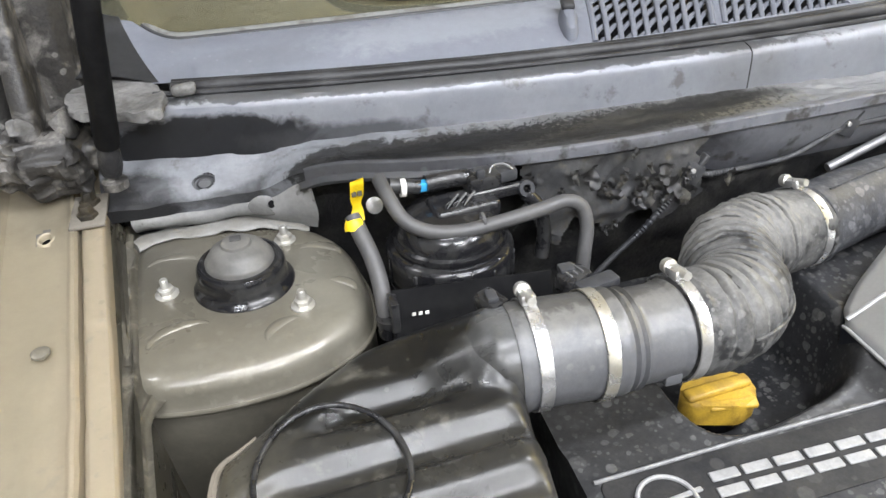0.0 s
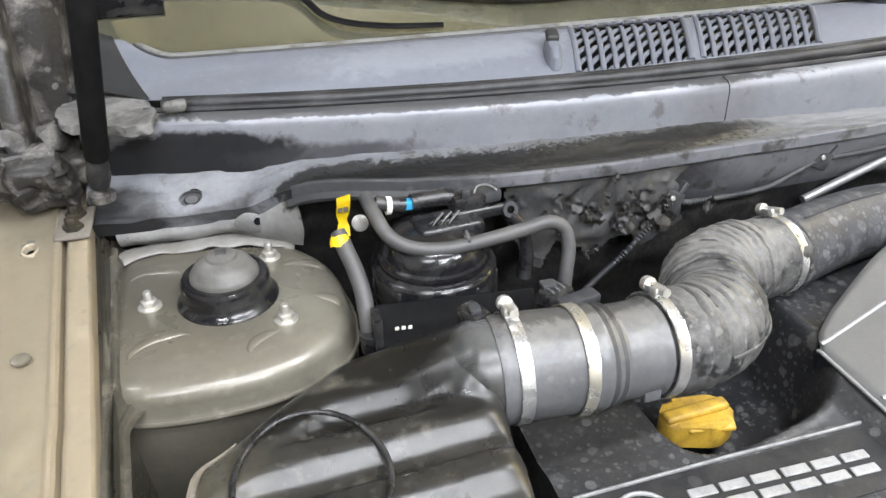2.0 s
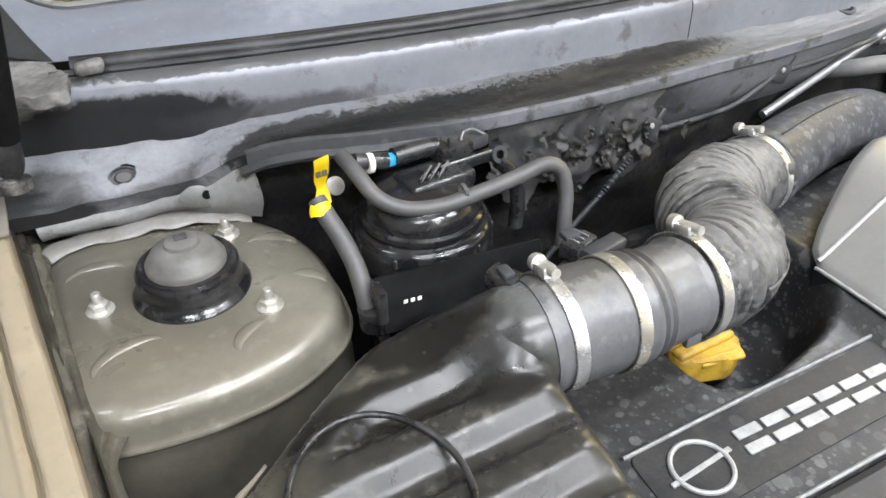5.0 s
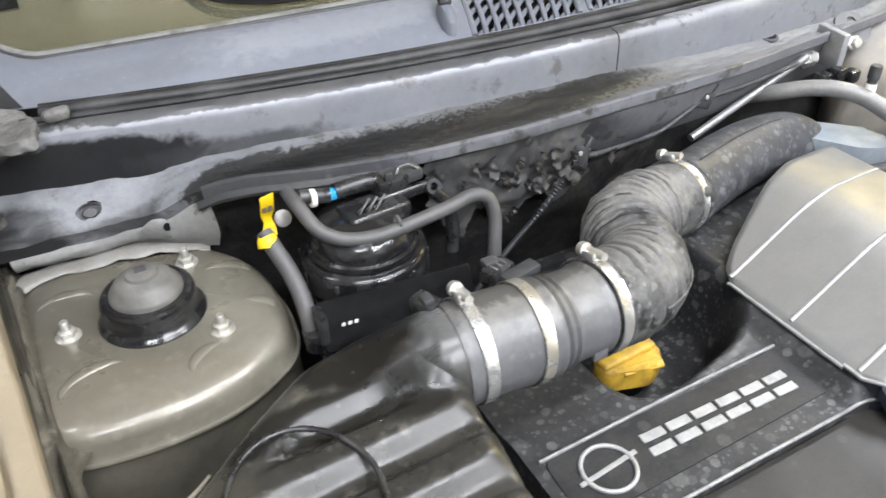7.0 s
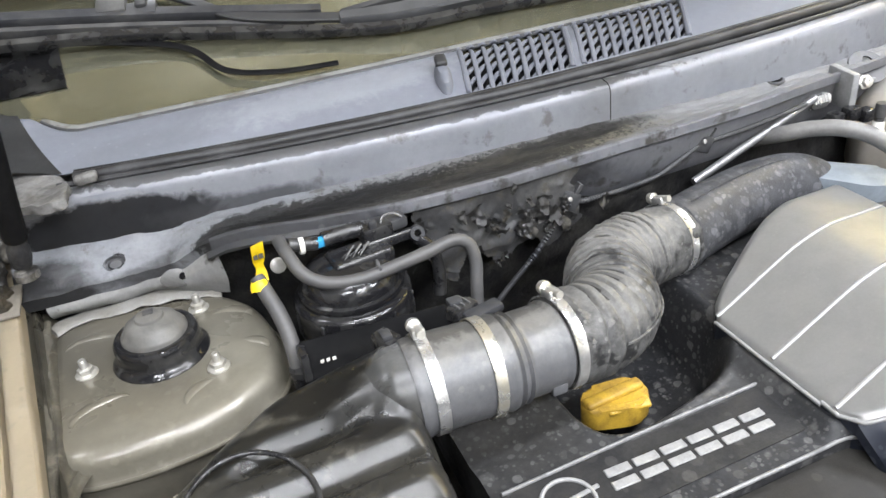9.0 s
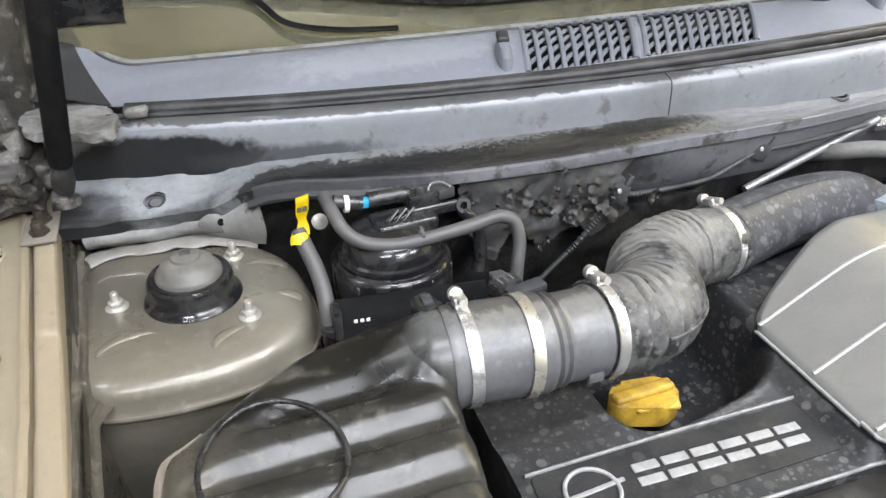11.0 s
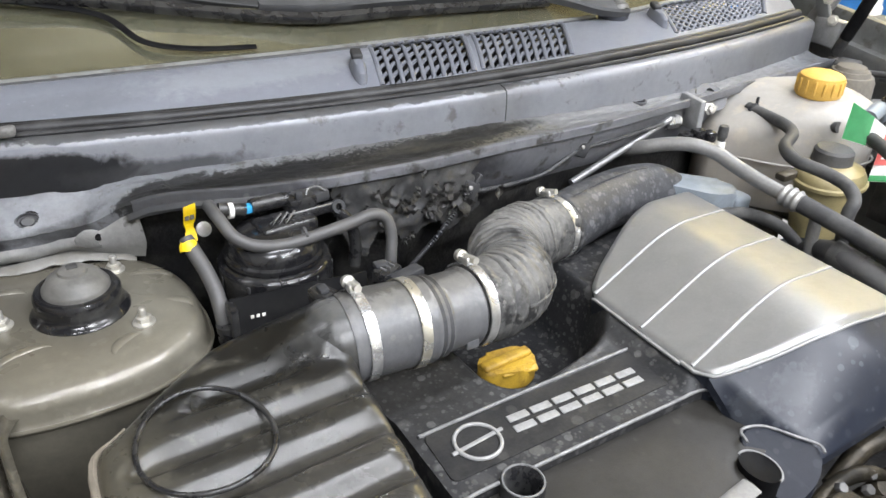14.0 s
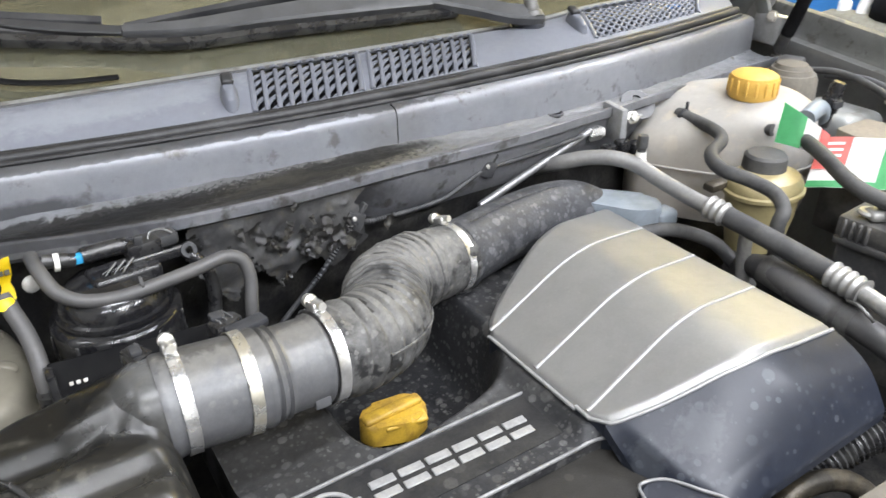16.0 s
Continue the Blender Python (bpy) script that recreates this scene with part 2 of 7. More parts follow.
    "tube_dusty": mat("tube_dusty", (0.030, 0.031, 0.034), 0.52, 0, (0.050, 0.051, 0.055), 0.4, 30, 0.2, 0.2, 350, spec=0.35, spots=((75, 0.7, (0.12, 0.121, 0.126), 0.6), (160, 0.75, (0.115, 0.116, 0.12), 0.65))),
    "vac_hose": mat("vac_hose", (0.052, 0.052, 0.053), 0.5, 0, (0.072, 0.070, 0.068), 0.5, 20, 0.08, 0.1, 500),
    "airbox_plastic": mat("airbox_plastic", (0.015, 0.0148, 0.0135), 0.29, 0, (0.028, 0.027, 0.024), 0.45, 14, 0.2, 0.05, 350, sharp=0.3,
                          third=(0.065, 0.061, 0.052), third_amount=0.12, third_scale=40, rough_var=0.06, spec=0.46,
                          patches=(((-0.02, 0.44, 0.985), (0.045, 0.16, 0.06), (0.070, 0.064, 0.048), 0.9, 20, 0.4, 0.7),
                                   ((0.03, 0.52, 0.985), (0.09, 0.045, 0.05), (0.062, 0.058, 0.047), 0.8, 40, 0.5, 0.7),
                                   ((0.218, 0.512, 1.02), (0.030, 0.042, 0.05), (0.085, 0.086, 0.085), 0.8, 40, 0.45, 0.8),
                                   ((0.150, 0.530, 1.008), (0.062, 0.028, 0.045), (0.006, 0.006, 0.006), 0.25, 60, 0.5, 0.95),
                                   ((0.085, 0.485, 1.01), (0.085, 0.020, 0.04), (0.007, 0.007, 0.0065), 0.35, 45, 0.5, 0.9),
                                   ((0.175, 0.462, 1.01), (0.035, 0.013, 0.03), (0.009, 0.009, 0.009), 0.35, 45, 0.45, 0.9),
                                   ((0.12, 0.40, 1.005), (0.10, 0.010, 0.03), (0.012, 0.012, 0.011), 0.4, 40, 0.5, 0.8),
                                   ((0.16, 0.30, 1.00), (0.10, 0.10, 0.05), (0.040, 0.038, 0.034), 0.9, 26, 0.5, 0.5)),
                          spots=((130, 0.35, (0.070, 0.067, 0.058), 0.4),)),
    "cover_plastic": mat("cover_plastic", (0.014, 0.0145, 0.016), 0.40, 0, (0.027, 0.027, 0.028), 0.5, 18, 0.2, 0.1, 500, sharp=0.4, spec=0.25,
                         patches=(((0.33, 0.50, 0.895), (0.09, 0.08, 0.05), (0.040, 0.0395, 0.038), 0.9, 26, 0.5, 0.7),
                                  ((0.52, 0.47, 0.895), (0.12, 0.05, 0.05), (0.045, 0.045, 0.045), 0.9, 40, 0.6, 0.7)),
                         spots=((40, 0.55, (0.095, 0.094, 0.091), 0.6), (95, 0.6, (0.11, 0.109, 0.105), 0.6), (190, 0.6, (0.11, 0.109, 0.105), 0.5))),
    "cover_panel": mat("cover_panel", (0.022, 0.021, 0.019), 0.40, 0, (0.029, 0.0275, 0.025), 0.5, 12, 0.1, 0.12, 500, spec=0.2,
                       spots=((50, 0.35, (0.075, 0.07, 0.06), 0.3),)),
    "cover_blue": mat("cover_blue", (0.011, 0.0135, 0.021), 0.38, 0, (0.016, 0.019, 0.027), 0.5, 14, 0.08, 0.05, 400, spec=0.4, rough_var=0.05,
                      patches=(((0.650, 0.285, 0.93), (0.028, 0.020, 0.03), (0.060, 0.064, 0.072), 0.5, 110, 1.0, 0.5),
                               ((0.600, 0.300, 0.90), (0.018, 0.018, 0.03), (0.055, 0.06, 0.068), 0.5, 110, 1.0, 0.5)),
                      spots=((46, 0.40, (0.085, 0.092, 0.105), 0.30), (110, 0.50, (0.085, 0.092, 0.105), 0.40))),
    "tab_dark": mat("tab_dark", (0.009, 0.011, 0.017), 0.5, 0, (0.014, 0.016, 0.022), 0.5, 20, 0.1, 0.05, 400, spec=0.2, spots=((90, 0.5, (0.05, 0.055, 0.062), 0.3),)),
    "plate_black": mat("plate_black", (0.017, 0.017, 0.018), 0.42, 0, (0.033, 0.032, 0.030), 0.4, 24, 0.2, 0.1, 400, sharp=0.4, spec=0.2,
                       spots=((60, 0.5, (0.075, 0.073, 0.069), 0.45),)),
    "silver_plastic": mat("silver_plastic", (0.43, 0.43, 0.42), 0.36, 0.5, (0.40, 0.40, 0.39), 0.45, 30, 0.03, 0.02, 900, rough_var=0.03, spots=((160, 0.35, (0.50, 0.50, 0.48), 0.25),)),
    "silver_bright": mat("silver_bright", (0.25, 0.25, 0.245), 0.45, 0.3, (0.27, 0.27, 0.27), 0.4, 40, 0.05, 0.0, 500, rough_var=0.05),
    "letter_silver": mat("letter_silver", (0.27, 0.27, 0.265), 0.48, 0.25, (0.20, 0.20, 0.20), 0.35, 60, 0.1, 0.1, 500),
    "steel": mat("steel", (0.64, 0.64, 0.635), 0.30, 0.85, (0.5, 0.49, 0.47), 0.35, 50, 0.08, 0.05, 600),
    "zinc": mat("zinc", (0.60, 0.59, 0.55), 0.38, 0.75, (0.4, 0.38, 0.33), 0.35, 60, 0.08, 0.1, 600),
    "brass": mat("brass", (0.64, 0.625, 0.57), 0.30, 0.85, (0.58, 0.54, 0.43), 0.4, 50, 0.08, 0.05, 600),
    "alu_pipe": mat("alu_pipe", (0.36, 0.355, 0.34), 0.42, 0.5, (0.20, 0.197, 0.188), 0.45, 18, 0.08, 0.12, 400),
    "oil_yellow": mat("oil_yellow", (0.42, 0.265, 0.030), 0.5, 0, (0.24, 0.145, 0.022), 0.42, 45, 0.15, 0.2, 300, sharp=0.25),
    "tank_cap": mat("tank_cap", (0.52, 0.315, 0.065), 0.5, 0, (0.43, 0.25, 0.045), 0.3, 30, 0.08, 0.1, 300),
    "tag_yellow": mat("tag_yellow", (0.80, 0.58, 0.01), 0.45, 0, (0.7, 0.48, 0.01), 0.3, 60, 0.05, 0.05, 300),
    "tank_white": mat("tank_white", (0.30, 0.288, 0.268), 0.5, 0, (0.265, 0.252, 0.23), 0.5, 9, 0.05, 0.08, 300, sss=0.6,
                      third=(0.33, 0.30, 0.255), third_amount=0.2, third_scale=30,
                      patches=(((1.08, 0.70, 0.92), (0.09, 0.12, 0.07), (0.33, 0.30, 0.26), 0.9, 22, 0.5, 0.7),)),
    "reservoir": mat("reservoir", (0.30, 0.252, 0.125), 0.45, 0, (0.23, 0.192, 0.10), 0.5, 20, 0.06, 0.08, 300),
    "blue_plastic": mat("blue_plastic", (0.03, 0.26, 0.48), 0.4),
    "white_plastic": mat("white_plastic", (0.70, 0.69, 0.65), 0.45, 0, (0.5, 0.48, 0.43), 0.3, 60),
    "pale_blue": mat("pale_blue", (0.20, 0.23, 0.26), 0.5, 0, (0.155, 0.175, 0.195), 0.5, 15, 0.06),
    "label_red": mat("label_red", (0.66, 0.15, 0.13), 0.45, 0, (0.6, 0.12, 0.10), 0.4, 60),
    "label_green": mat("label_green", (0.07, 0.38, 0.14), 0.45, 0, (0.06, 0.33, 0.12), 0.4, 60),
    "paper_white": mat("paper_white", (0.78, 0.78, 0.76), 0.6, 0, (0.7, 0.7, 0.68), 0.4, 50),
    "dusty_tan": mat("dusty_tan", (0.155, 0.134, 0.104), 0.8, 0, (0.20, 0.175, 0.138), 0.5, 16, 0.12, 0.2, 250),
    "battery_black": mat("battery_black", (0.042, 0.042, 0.043), 0.48, 0, (0.085, 0.081, 0.074), 0.42, 22, 0.2, 0.2, 300),
    "engine_metal": mat("engine_metal", (0.060, 0.050, 0.035), 0.5, 0.35, (0.018, 0.016, 0.012), 0.5, 30, 0.3, 0.5, 150),
    "hinge_grime": mat("hinge_grime", (0.024, 0.0225, 0.021), 0.5, 0, (0.12, 0.113, 0.103), 0.34, 26, 0.3, 0.8, 90, sharp=0.14, spots=((60, 0.45, (0.30, 0.29, 0.27), 0.5),)),
    "foam_grey": mat("foam_grey", (0.155, 0.152, 0.147), 0.85, 0, (0.075, 0.072, 0.066), 0.45, 30, 0.15, 0.8, 120),
    "sealant": mat("sealant", (0.17, 0.167, 0.156), 0.5, 0, (0.14, 0.133, 0.115), 0.45, 30, 0.1, 0.4, 150),
    "gusset_metal": mat("gusset_metal", (0.44, 0.44, 0.43), 0.42, 0.2, (0.36, 0.357, 0.345), 0.5, 16, 0.1, 0.2, 200, sharp=0.3,
                        third=(0.12, 0.115, 0.105), third_amount=0.16, third_scale=40),
    "crown_rubber": mat("crown_rubber", (0.075, 0.073, 0.068), 0.5, 0, (0.125, 0.121, 0.111), 0.5, 25, 0.1, 0.1, 400),
    # bay paint darkened for the shade low on the tower
    "tower_grime": mat("tower_grime", (0.085, 0.078, 0.061), 0.45, 0.1, (0.060, 0.055, 0.044), 0.45, 12, 0.1, 0.15, 200),
    "rod_steel": mat("rod_steel", (0.24, 0.24, 0.245), 0.42, 0.6, (0.18, 0.18, 0.18), 0.4, 30, 0.05, 0.05, 500),
    "matte_black": mat("matte_black", (0.004, 0.004, 0.0045), 0.55, 0, (0.009, 0.009, 0.009), 0.4, 30, 0.1, 0.1, 200, spec=0.07),
    "grille_plastic": mat("grille_plastic", (0.105, 0.113, 0.135), 0.5, 0, (0.13, 0.138, 0.16), 0.5, 20, 0.05, 0.1, 600),
    "olive_grime": mat("olive_grime", (0.115, 0.11, 0.086), 0.7, 0, (0.175, 0.17, 0.14), 0.45, 60, 0.2, 0.5, 200),
    # darker rubber for the grooves: crease shade put into the colour
    "bellows_groove_shade": mat("bellows_groove_shade", (0.026, 0.026, 0.025), 0.5, 0, (0.040, 0.038, 0.034), 0.4, 40, 0.2, 0.1, 300, spec=0.3),
    "bracket_pale": mat("bracket_pale", (0.27, 0.272, 0.275), 0.42, 0.2, (0.21, 0.21, 0.208), 0.45, 30, 0.1, 0.1, 300),
    "bare_edge": mat("bare_edge", (0.15, 0.15, 0.15), 0.4, 0.4, (0.09, 0.09, 0.09), 0.45, 60, 0.1, 0.1, 300),
    "hood_inner": mat("hood_inner", (0.42, 0.35, 0.19), 0.4, 0.1, (0.36, 0.30, 0.165), 0.5, 3, 0.05, 0.05, 200, coat=0.2),
    "gutter_grime": mat("gutter_grime", (0.17, 0.155, 0.118), 0.5, 0.1, (0.115, 0.105, 0.083), 0.5, 16, 0.15, 0.3, 200, third=(0.24, 0.22, 0.175), third_amount=0.2, third_scale=40),
    # near-black for the shade in the depth of the grilles
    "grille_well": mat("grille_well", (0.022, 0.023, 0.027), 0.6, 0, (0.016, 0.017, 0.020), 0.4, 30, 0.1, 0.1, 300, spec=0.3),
    "pipe_dull": mat("pipe_dull", (0.15, 0.148, 0.144), 0.5, 0.3, (0.095, 0.093, 0.088), 0.5, 18, 0.12, 0.15, 300),
    "pipe_grey": mat("pipe_grey", (0.185, 0.183, 0.18), 0.5, 0.3, (0.16, 0.157, 0.15), 0.5, 18, 0.12, 0.15, 300),
    "split_sleeve": mat("split_sleeve", (0.12, 0.118, 0.114), 0.5, 0, (0.17, 0.166, 0.158), 0.45, 24, 0.15, 0.2, 300),
    # pale edge lines: worn ridges, and the tab rim's painted highlight
    "worn_line": mat("worn_line", (0.19, 0.19, 0.19), 0.45, 0.2, (0.12, 0.12, 0.12), 0.4, 50, 0.1, 0.1, 500),
    "relay_tan": mat("relay_tan", (0.108, 0.097, 0.079), 0.75, 0, (0.135, 0.122, 0.101), 0.5, 16, 0.12, 0.2, 250),
    "wing_grey": mat("wing_grey", (0.20, 0.205, 0.20), 0.42, 0.2, (0.15, 0.152, 0.145), 0.45, 8, 0.08, 0.1, 300,
                     third=(0.11, 0.105, 0.095), third_amount=0.2, third_scale=30),
    "far_wall": mat("far_wall", (0.155, 0.157, 0.153), 0.40, 0.2, (0.115, 0.115, 0.11), 0.45, 10, 0.08, 0.1, 300, third=(0.16, 0.158, 0.15), third_amount=0.15, third_scale=30),
    "collar_black": mat("collar_black", (0.009, 0.009, 0.010), 0.17, 0, (0.03, 0.03, 0.029), 0.25, 30, 0.1, 0.02, 200, rough_var=0.06, spec=0.5),
    "fibre_tan": mat("fibre_tan", (0.085, 0.078, 0.063), 0.7, 0, (0.045, 0.042, 0.037), 0.5, 60, 0.2, 0.3, 200, sharp=0.2),
    "tag_print": mat("tag_print", (0.05, 0.045, 0.03), 0.6),
    "grey_print": mat("grey_print", (0.24, 0.222, 0.19), 0.7),
    "orange_red": mat("orange_red", (0.30, 0.085, 0.055), 0.6, 0, (0.23, 0.065, 0.045), 0.4, 30),
    "hood_paint": mat("hood_paint", (0.54, 0.46, 0.28), 0.35, 0.1, (0.51, 0.45, 0.32), 0.5, 3, 0.04, 0.05, 200, coat=0.3),
    # opaque pane: the olive base colour paints in part of the bonnet's reflection
    "glass_dark": mat("glass_dark", (0.32, 0.315, 0.225), 0.05, 0.65, (0.35, 0.345, 0.25), 0.45, 5, 0.0, 0.0, 200, rough_var=0.03, spec=1.0, coat=1.0, ior=1.7),
    "wall_paint": mat("wall_paint", (0.48, 0.475, 0.455), 0.8, 0, (0.40, 0.395, 0.375), 0.45, 0.8, 0.05, 0.2, 40),
    "ceiling_paint": mat("ceiling_paint", (0.15, 0.15, 0.14), 0.85, 0, (0.11, 0.11, 0.10), 0.45, 0.7, 0.04, 0.1, 40),
    "wall_ochre": mat("wall_ochre", (0.70, 0.585, 0.27), 0.7, 0, (0.62, 0.51, 0.23), 0.45, 0.8, 0.05, 0.2, 40),
    "concrete": mat("concrete", (0.27, 0.26, 0.245), 0.75, 0, (0.19, 0.18, 0.17), 0.5, 1.2, 0.12, 0.3, 60),
    "blue_paint": mat("blue_paint", (0.03, 0.16, 0.48), 0.45, 0, (0.04, 0.19, 0.5), 0.4, 3, 0.06, 0.1, 100),
    "bench_wood": mat("bench_wood", (0.36, 0.30, 0.22), 0.6, 0, (0.28, 0.22, 0.15), 0.5, 6, 0.12, 0.15, 100),
    "shelf_dark": mat("shelf_dark", (0.030, 0.029, 0.028), 0.6, 0, (0.055, 0.052, 0.047), 0.4, 6, 0.1, 0.1, 100),
    "lamp_glass": glow("lamp_glass", (1.0, 0.97, 0.90), 5.0),
    "lamp_body": mat("lamp_body", (0.7, 0.7, 0.7), 0.5),
}


# ---- builders ----
def smooth(t):
    t = min(1.0, max(0.0, t))
    return t * t * (3 - 2 * t)


def thing(name, label, category, group="", kind="", at=(0, 0, 0)):
    e = new(name)
    e.empty_display_size = 0.02
    e.location = at
    return tagged(e, label, category, group, kind)


def link_mesh(name, bm, material, parent=None, label="", flat=False):
    me = bpy.data.meshes.new(name)
    bmesh.ops.recalc_face_normals(bm, faces=bm.faces)
    bm.to_mesh(me)
    bm.free()
    for m in (material if isinstance(material, (list, tuple)) else [material]):
        me.materials.append(M[m])
    if not flat:
        me.polygons.foreach_set("use_smooth", [True] * len(me.polygons))
        me.set_sharp_from_angle(angle=radians(38))
    ob = new(name, me)
    if parent:
        ob.parent = parent
        if parent.parent is None:
            ob.matrix_parent_inverse = parent.matrix_basis.inverted()
    if label:
        ob["label"] = label
    return ob


def part(name, bm, material, parent, label="", flat=False):
    return link_mesh(name, bm, material, parent, label, flat)


def rbox(size, centre=(0, 0, 0), bevel=0.002, segs=2, m=None, bm=None):
    """A box with rounded edges, turned by m about its centre."""
    own = bmesh.new()
    r = bmesh.ops.create_cube(own, size=1)
    bmesh.ops.scale(own, vec=size, verts=own.verts)
    if bevel:
        bmesh.ops.bevel(own, geom=own.edges[:], offset=min(bevel, min(size) * 0.45), segments=segs, affect="EDGES", profile=0.5)
    mm = Matrix.Translation(centre) @ (m if m else Matrix())
    bmesh.ops.transform(own, matrix=mm, verts=own.verts)
    if bm is None:
        return own
    merge(bm, own)
    return bm


def merge(bm, other):
    me = bpy.data.meshes.new("tmp")
    other.to_mesh(me)
    other.free()
    bm.from_mesh(me)
    bpy.data.meshes.remove(me)
    return bm


def prism(outline, z0, z1, bevel=0.003, segs=2, top=None):
    """An outline in plan raised from z0 to z1, with its upper edge rounded. top: a function z(x, y) added to the upper face."""
    bm = bmesh.new()
    lo = [bm.verts.new((x, y, z0)) for x, y in outline]
    hi = [bm.verts.new((x, y, z1 + (top(x, y) if top else 0))) for x, y in outline]
    bm.faces.new(lo[::-1])
    up = bm.faces.new(hi)
    n = len(outline)
    for i in range(n):
        bm.faces.new((lo[i], lo[(i + 1) % n], hi[(i + 1) % n], hi[i]))
    if bevel:
        bmesh.ops.bevel(bm, geom=list(up.edges), offset=bevel, segments=segs, affect="EDGES", profile=0.5)
    return bm


def spline(points, step=0.006, closed=False):
    """A smooth line through the points, in even steps."""
    p = [Vector(q) for q in points]
    if closed:
        p = [p[-1]] + p + p[:2]
    else:
        p = [2 * p[0] - p[1]] + p + [2 * p[-1] - p[-2]]
    out = []
    for i in range(1, len(p) - 2):
        a, b, c, d = p[i - 1:i + 3]
        k = max(2, int((c - b).length / step))
        for j in range(k):
            t = j / k
            out.append(0.5 * (2 * b + (c - a) * t + (2 * a - 5 * b + 4 * c - d) * t * t + (3 * b - a - 3 * c + d) * t ** 3))
    if not closed:
        out.append(p[-2])
    return out


def sweep(path, radius, seg=20, closed=False, caps=True, bm=None, squash=1.0, up=(0, 0, 1)):
    """A round bar along a path; radius is a number or a function of the length so far."""
    bm = bm or bmesh.new()
    n = len(path)
    rings, length = [], 0.0
    side = None
    for i, p in enumerate(path):
        a = path[i - 1] if (i or closed) else path[0]
        b = path[(i + 1) % n] if (i + 1 < n or closed) else path[-1]
        d = (b - a).normalized()
        if side is None:
            side = d.cross(Vector(up))
            if side.length < 1e-4:
                side = d.cross(Vector((1, 0, 0)))
        side = (side - d * side.dot(d)).normalized()
        other = side.cross(d)
        if i:
            length += (p - path[i - 1]).length
        r = radius(length) if callable(radius) else radius
        rings.append([bm.verts.new(p + r * (math.cos(2 * math.pi * k / seg) * side + squash * math.sin(2 * math.pi * k / seg) * other)) for k in range(seg)])
    for i in range(n if closed else n - 1):
        a, b = rings[i], rings[(i + 1) % n]
        for k in range(seg):
            bm.faces.new((a[k], a[(k + 1) % seg], b[(k + 1) % seg], b[k]))
    if caps and not closed:
        bm.faces.new(rings[0][::-1])
        bm.faces.new(rings[-1])
    return bm


def lathe(profile, m=None, seg=36, bm=None, arc=1.0):
    """A turned body: (radius, height) pairs about the z axis, placed by m."""
    own = bmesh.new()
    rings = []
    for r, z in profile:
        if r < 1e-5:
            rings.append([own.verts.new((0, 0, z))])
        else:
            rings.append([own.verts.new((r * math.cos(2 * math.pi * k / seg), r * math.sin(2 * math.pi * k / seg), z)) for k in range(seg)])
    for a, b in zip(rings, rings[1:]):
        for k in range(seg):
            q = [a[k % len(a)], a[(k + 1) % seg % len(a)], b[(k + 1) % seg % len(b)], b[k % len(b)]]
            q = list(dict.fromkeys(q))
            if len(q) > 2:
                own.faces.new(q)
    if m:
        bmesh.ops.transform(own, matrix=m, verts=own.verts)
    if bm is None:
        return own
    return merge(bm, own)


def aim(p, d):
    """A pose at p whose z axis points along d."""
    return Matrix.Translation(p) @ Vector(d).to_track_quat("Z", "Y").to_matrix().to_4x4()


def sheet(fn, us, vs, thick=0.0, keep=None):
    """A surface fn(u, v) over two ranges; thick: pushed back along -fn normal as a closed shell."""
    bm = bmesh.new()
    g = [[bm.verts.new(fn(u, v)) for v in vs] for u in us]
    for i in range(len(us) - 1):
        for j in range(len(vs) - 1):
            if keep is None or keep((us[i] + us[i + 1]) / 2, (vs[j] + vs[j + 1]) / 2):
                bm.faces.new((g[i][j], g[i + 1][j], g[i + 1][j + 1], g[i][j + 1]))
    for v in [v for v in bm.verts if not v.link_faces]:
        bm.verts.remove(v)
    if thick:
        bmesh.ops.solidify(bm, geom=bm.faces[:], thickness=thick)
    return bm


def span(a, b, n):
    return [a + (b - a) * i / (n - 1) for i in range(n)]


def rounded(points, r=0.01, n=5):
    """An outline with its corners rounded."""
    out = []
    k = len(points)
    for i in range(k):
        a, b, c = (Vector((*points[(i + j) % k], 0)) for j in (-1, 0, 1))
        rr = min(r, (a - b).length * 0.45, (c - b).length * 0.45)
        p, q = b + (a - b).normalized() * rr, b + (c - b).normalized() * rr
        for j in range(n + 1):
            t = j / n
            s = p * (1 - t) ** 2 + b * 2 * t * (1 - t) + q * t * t
            out.append((s.x, s.y))
    return out


def lumps(bm, amount, scale, seed=0.0, dirs=(1, 1, 1)):
    """Uneven hand-worn shape: pushes the points about by noise."""
    for v in bm.verts:
        d = noise.noise_vector(v.co * scale + Vector((seed, seed, seed)))
        v.co += Vector((d.x * dirs[0], d.y * dirs[1], d.z * dirs[2])) * amount
    return bm


def ramp(x, table):
    """A smooth height from a short table of (x, z)."""
    if x <= table[0][0]:
        return table[0][1]
    for (a, za), (b, zb) in zip(table, table[1:]):
        if x <= b:
            return za + (zb - za) * (x - a) / (b - a)
    return table[-1][1]


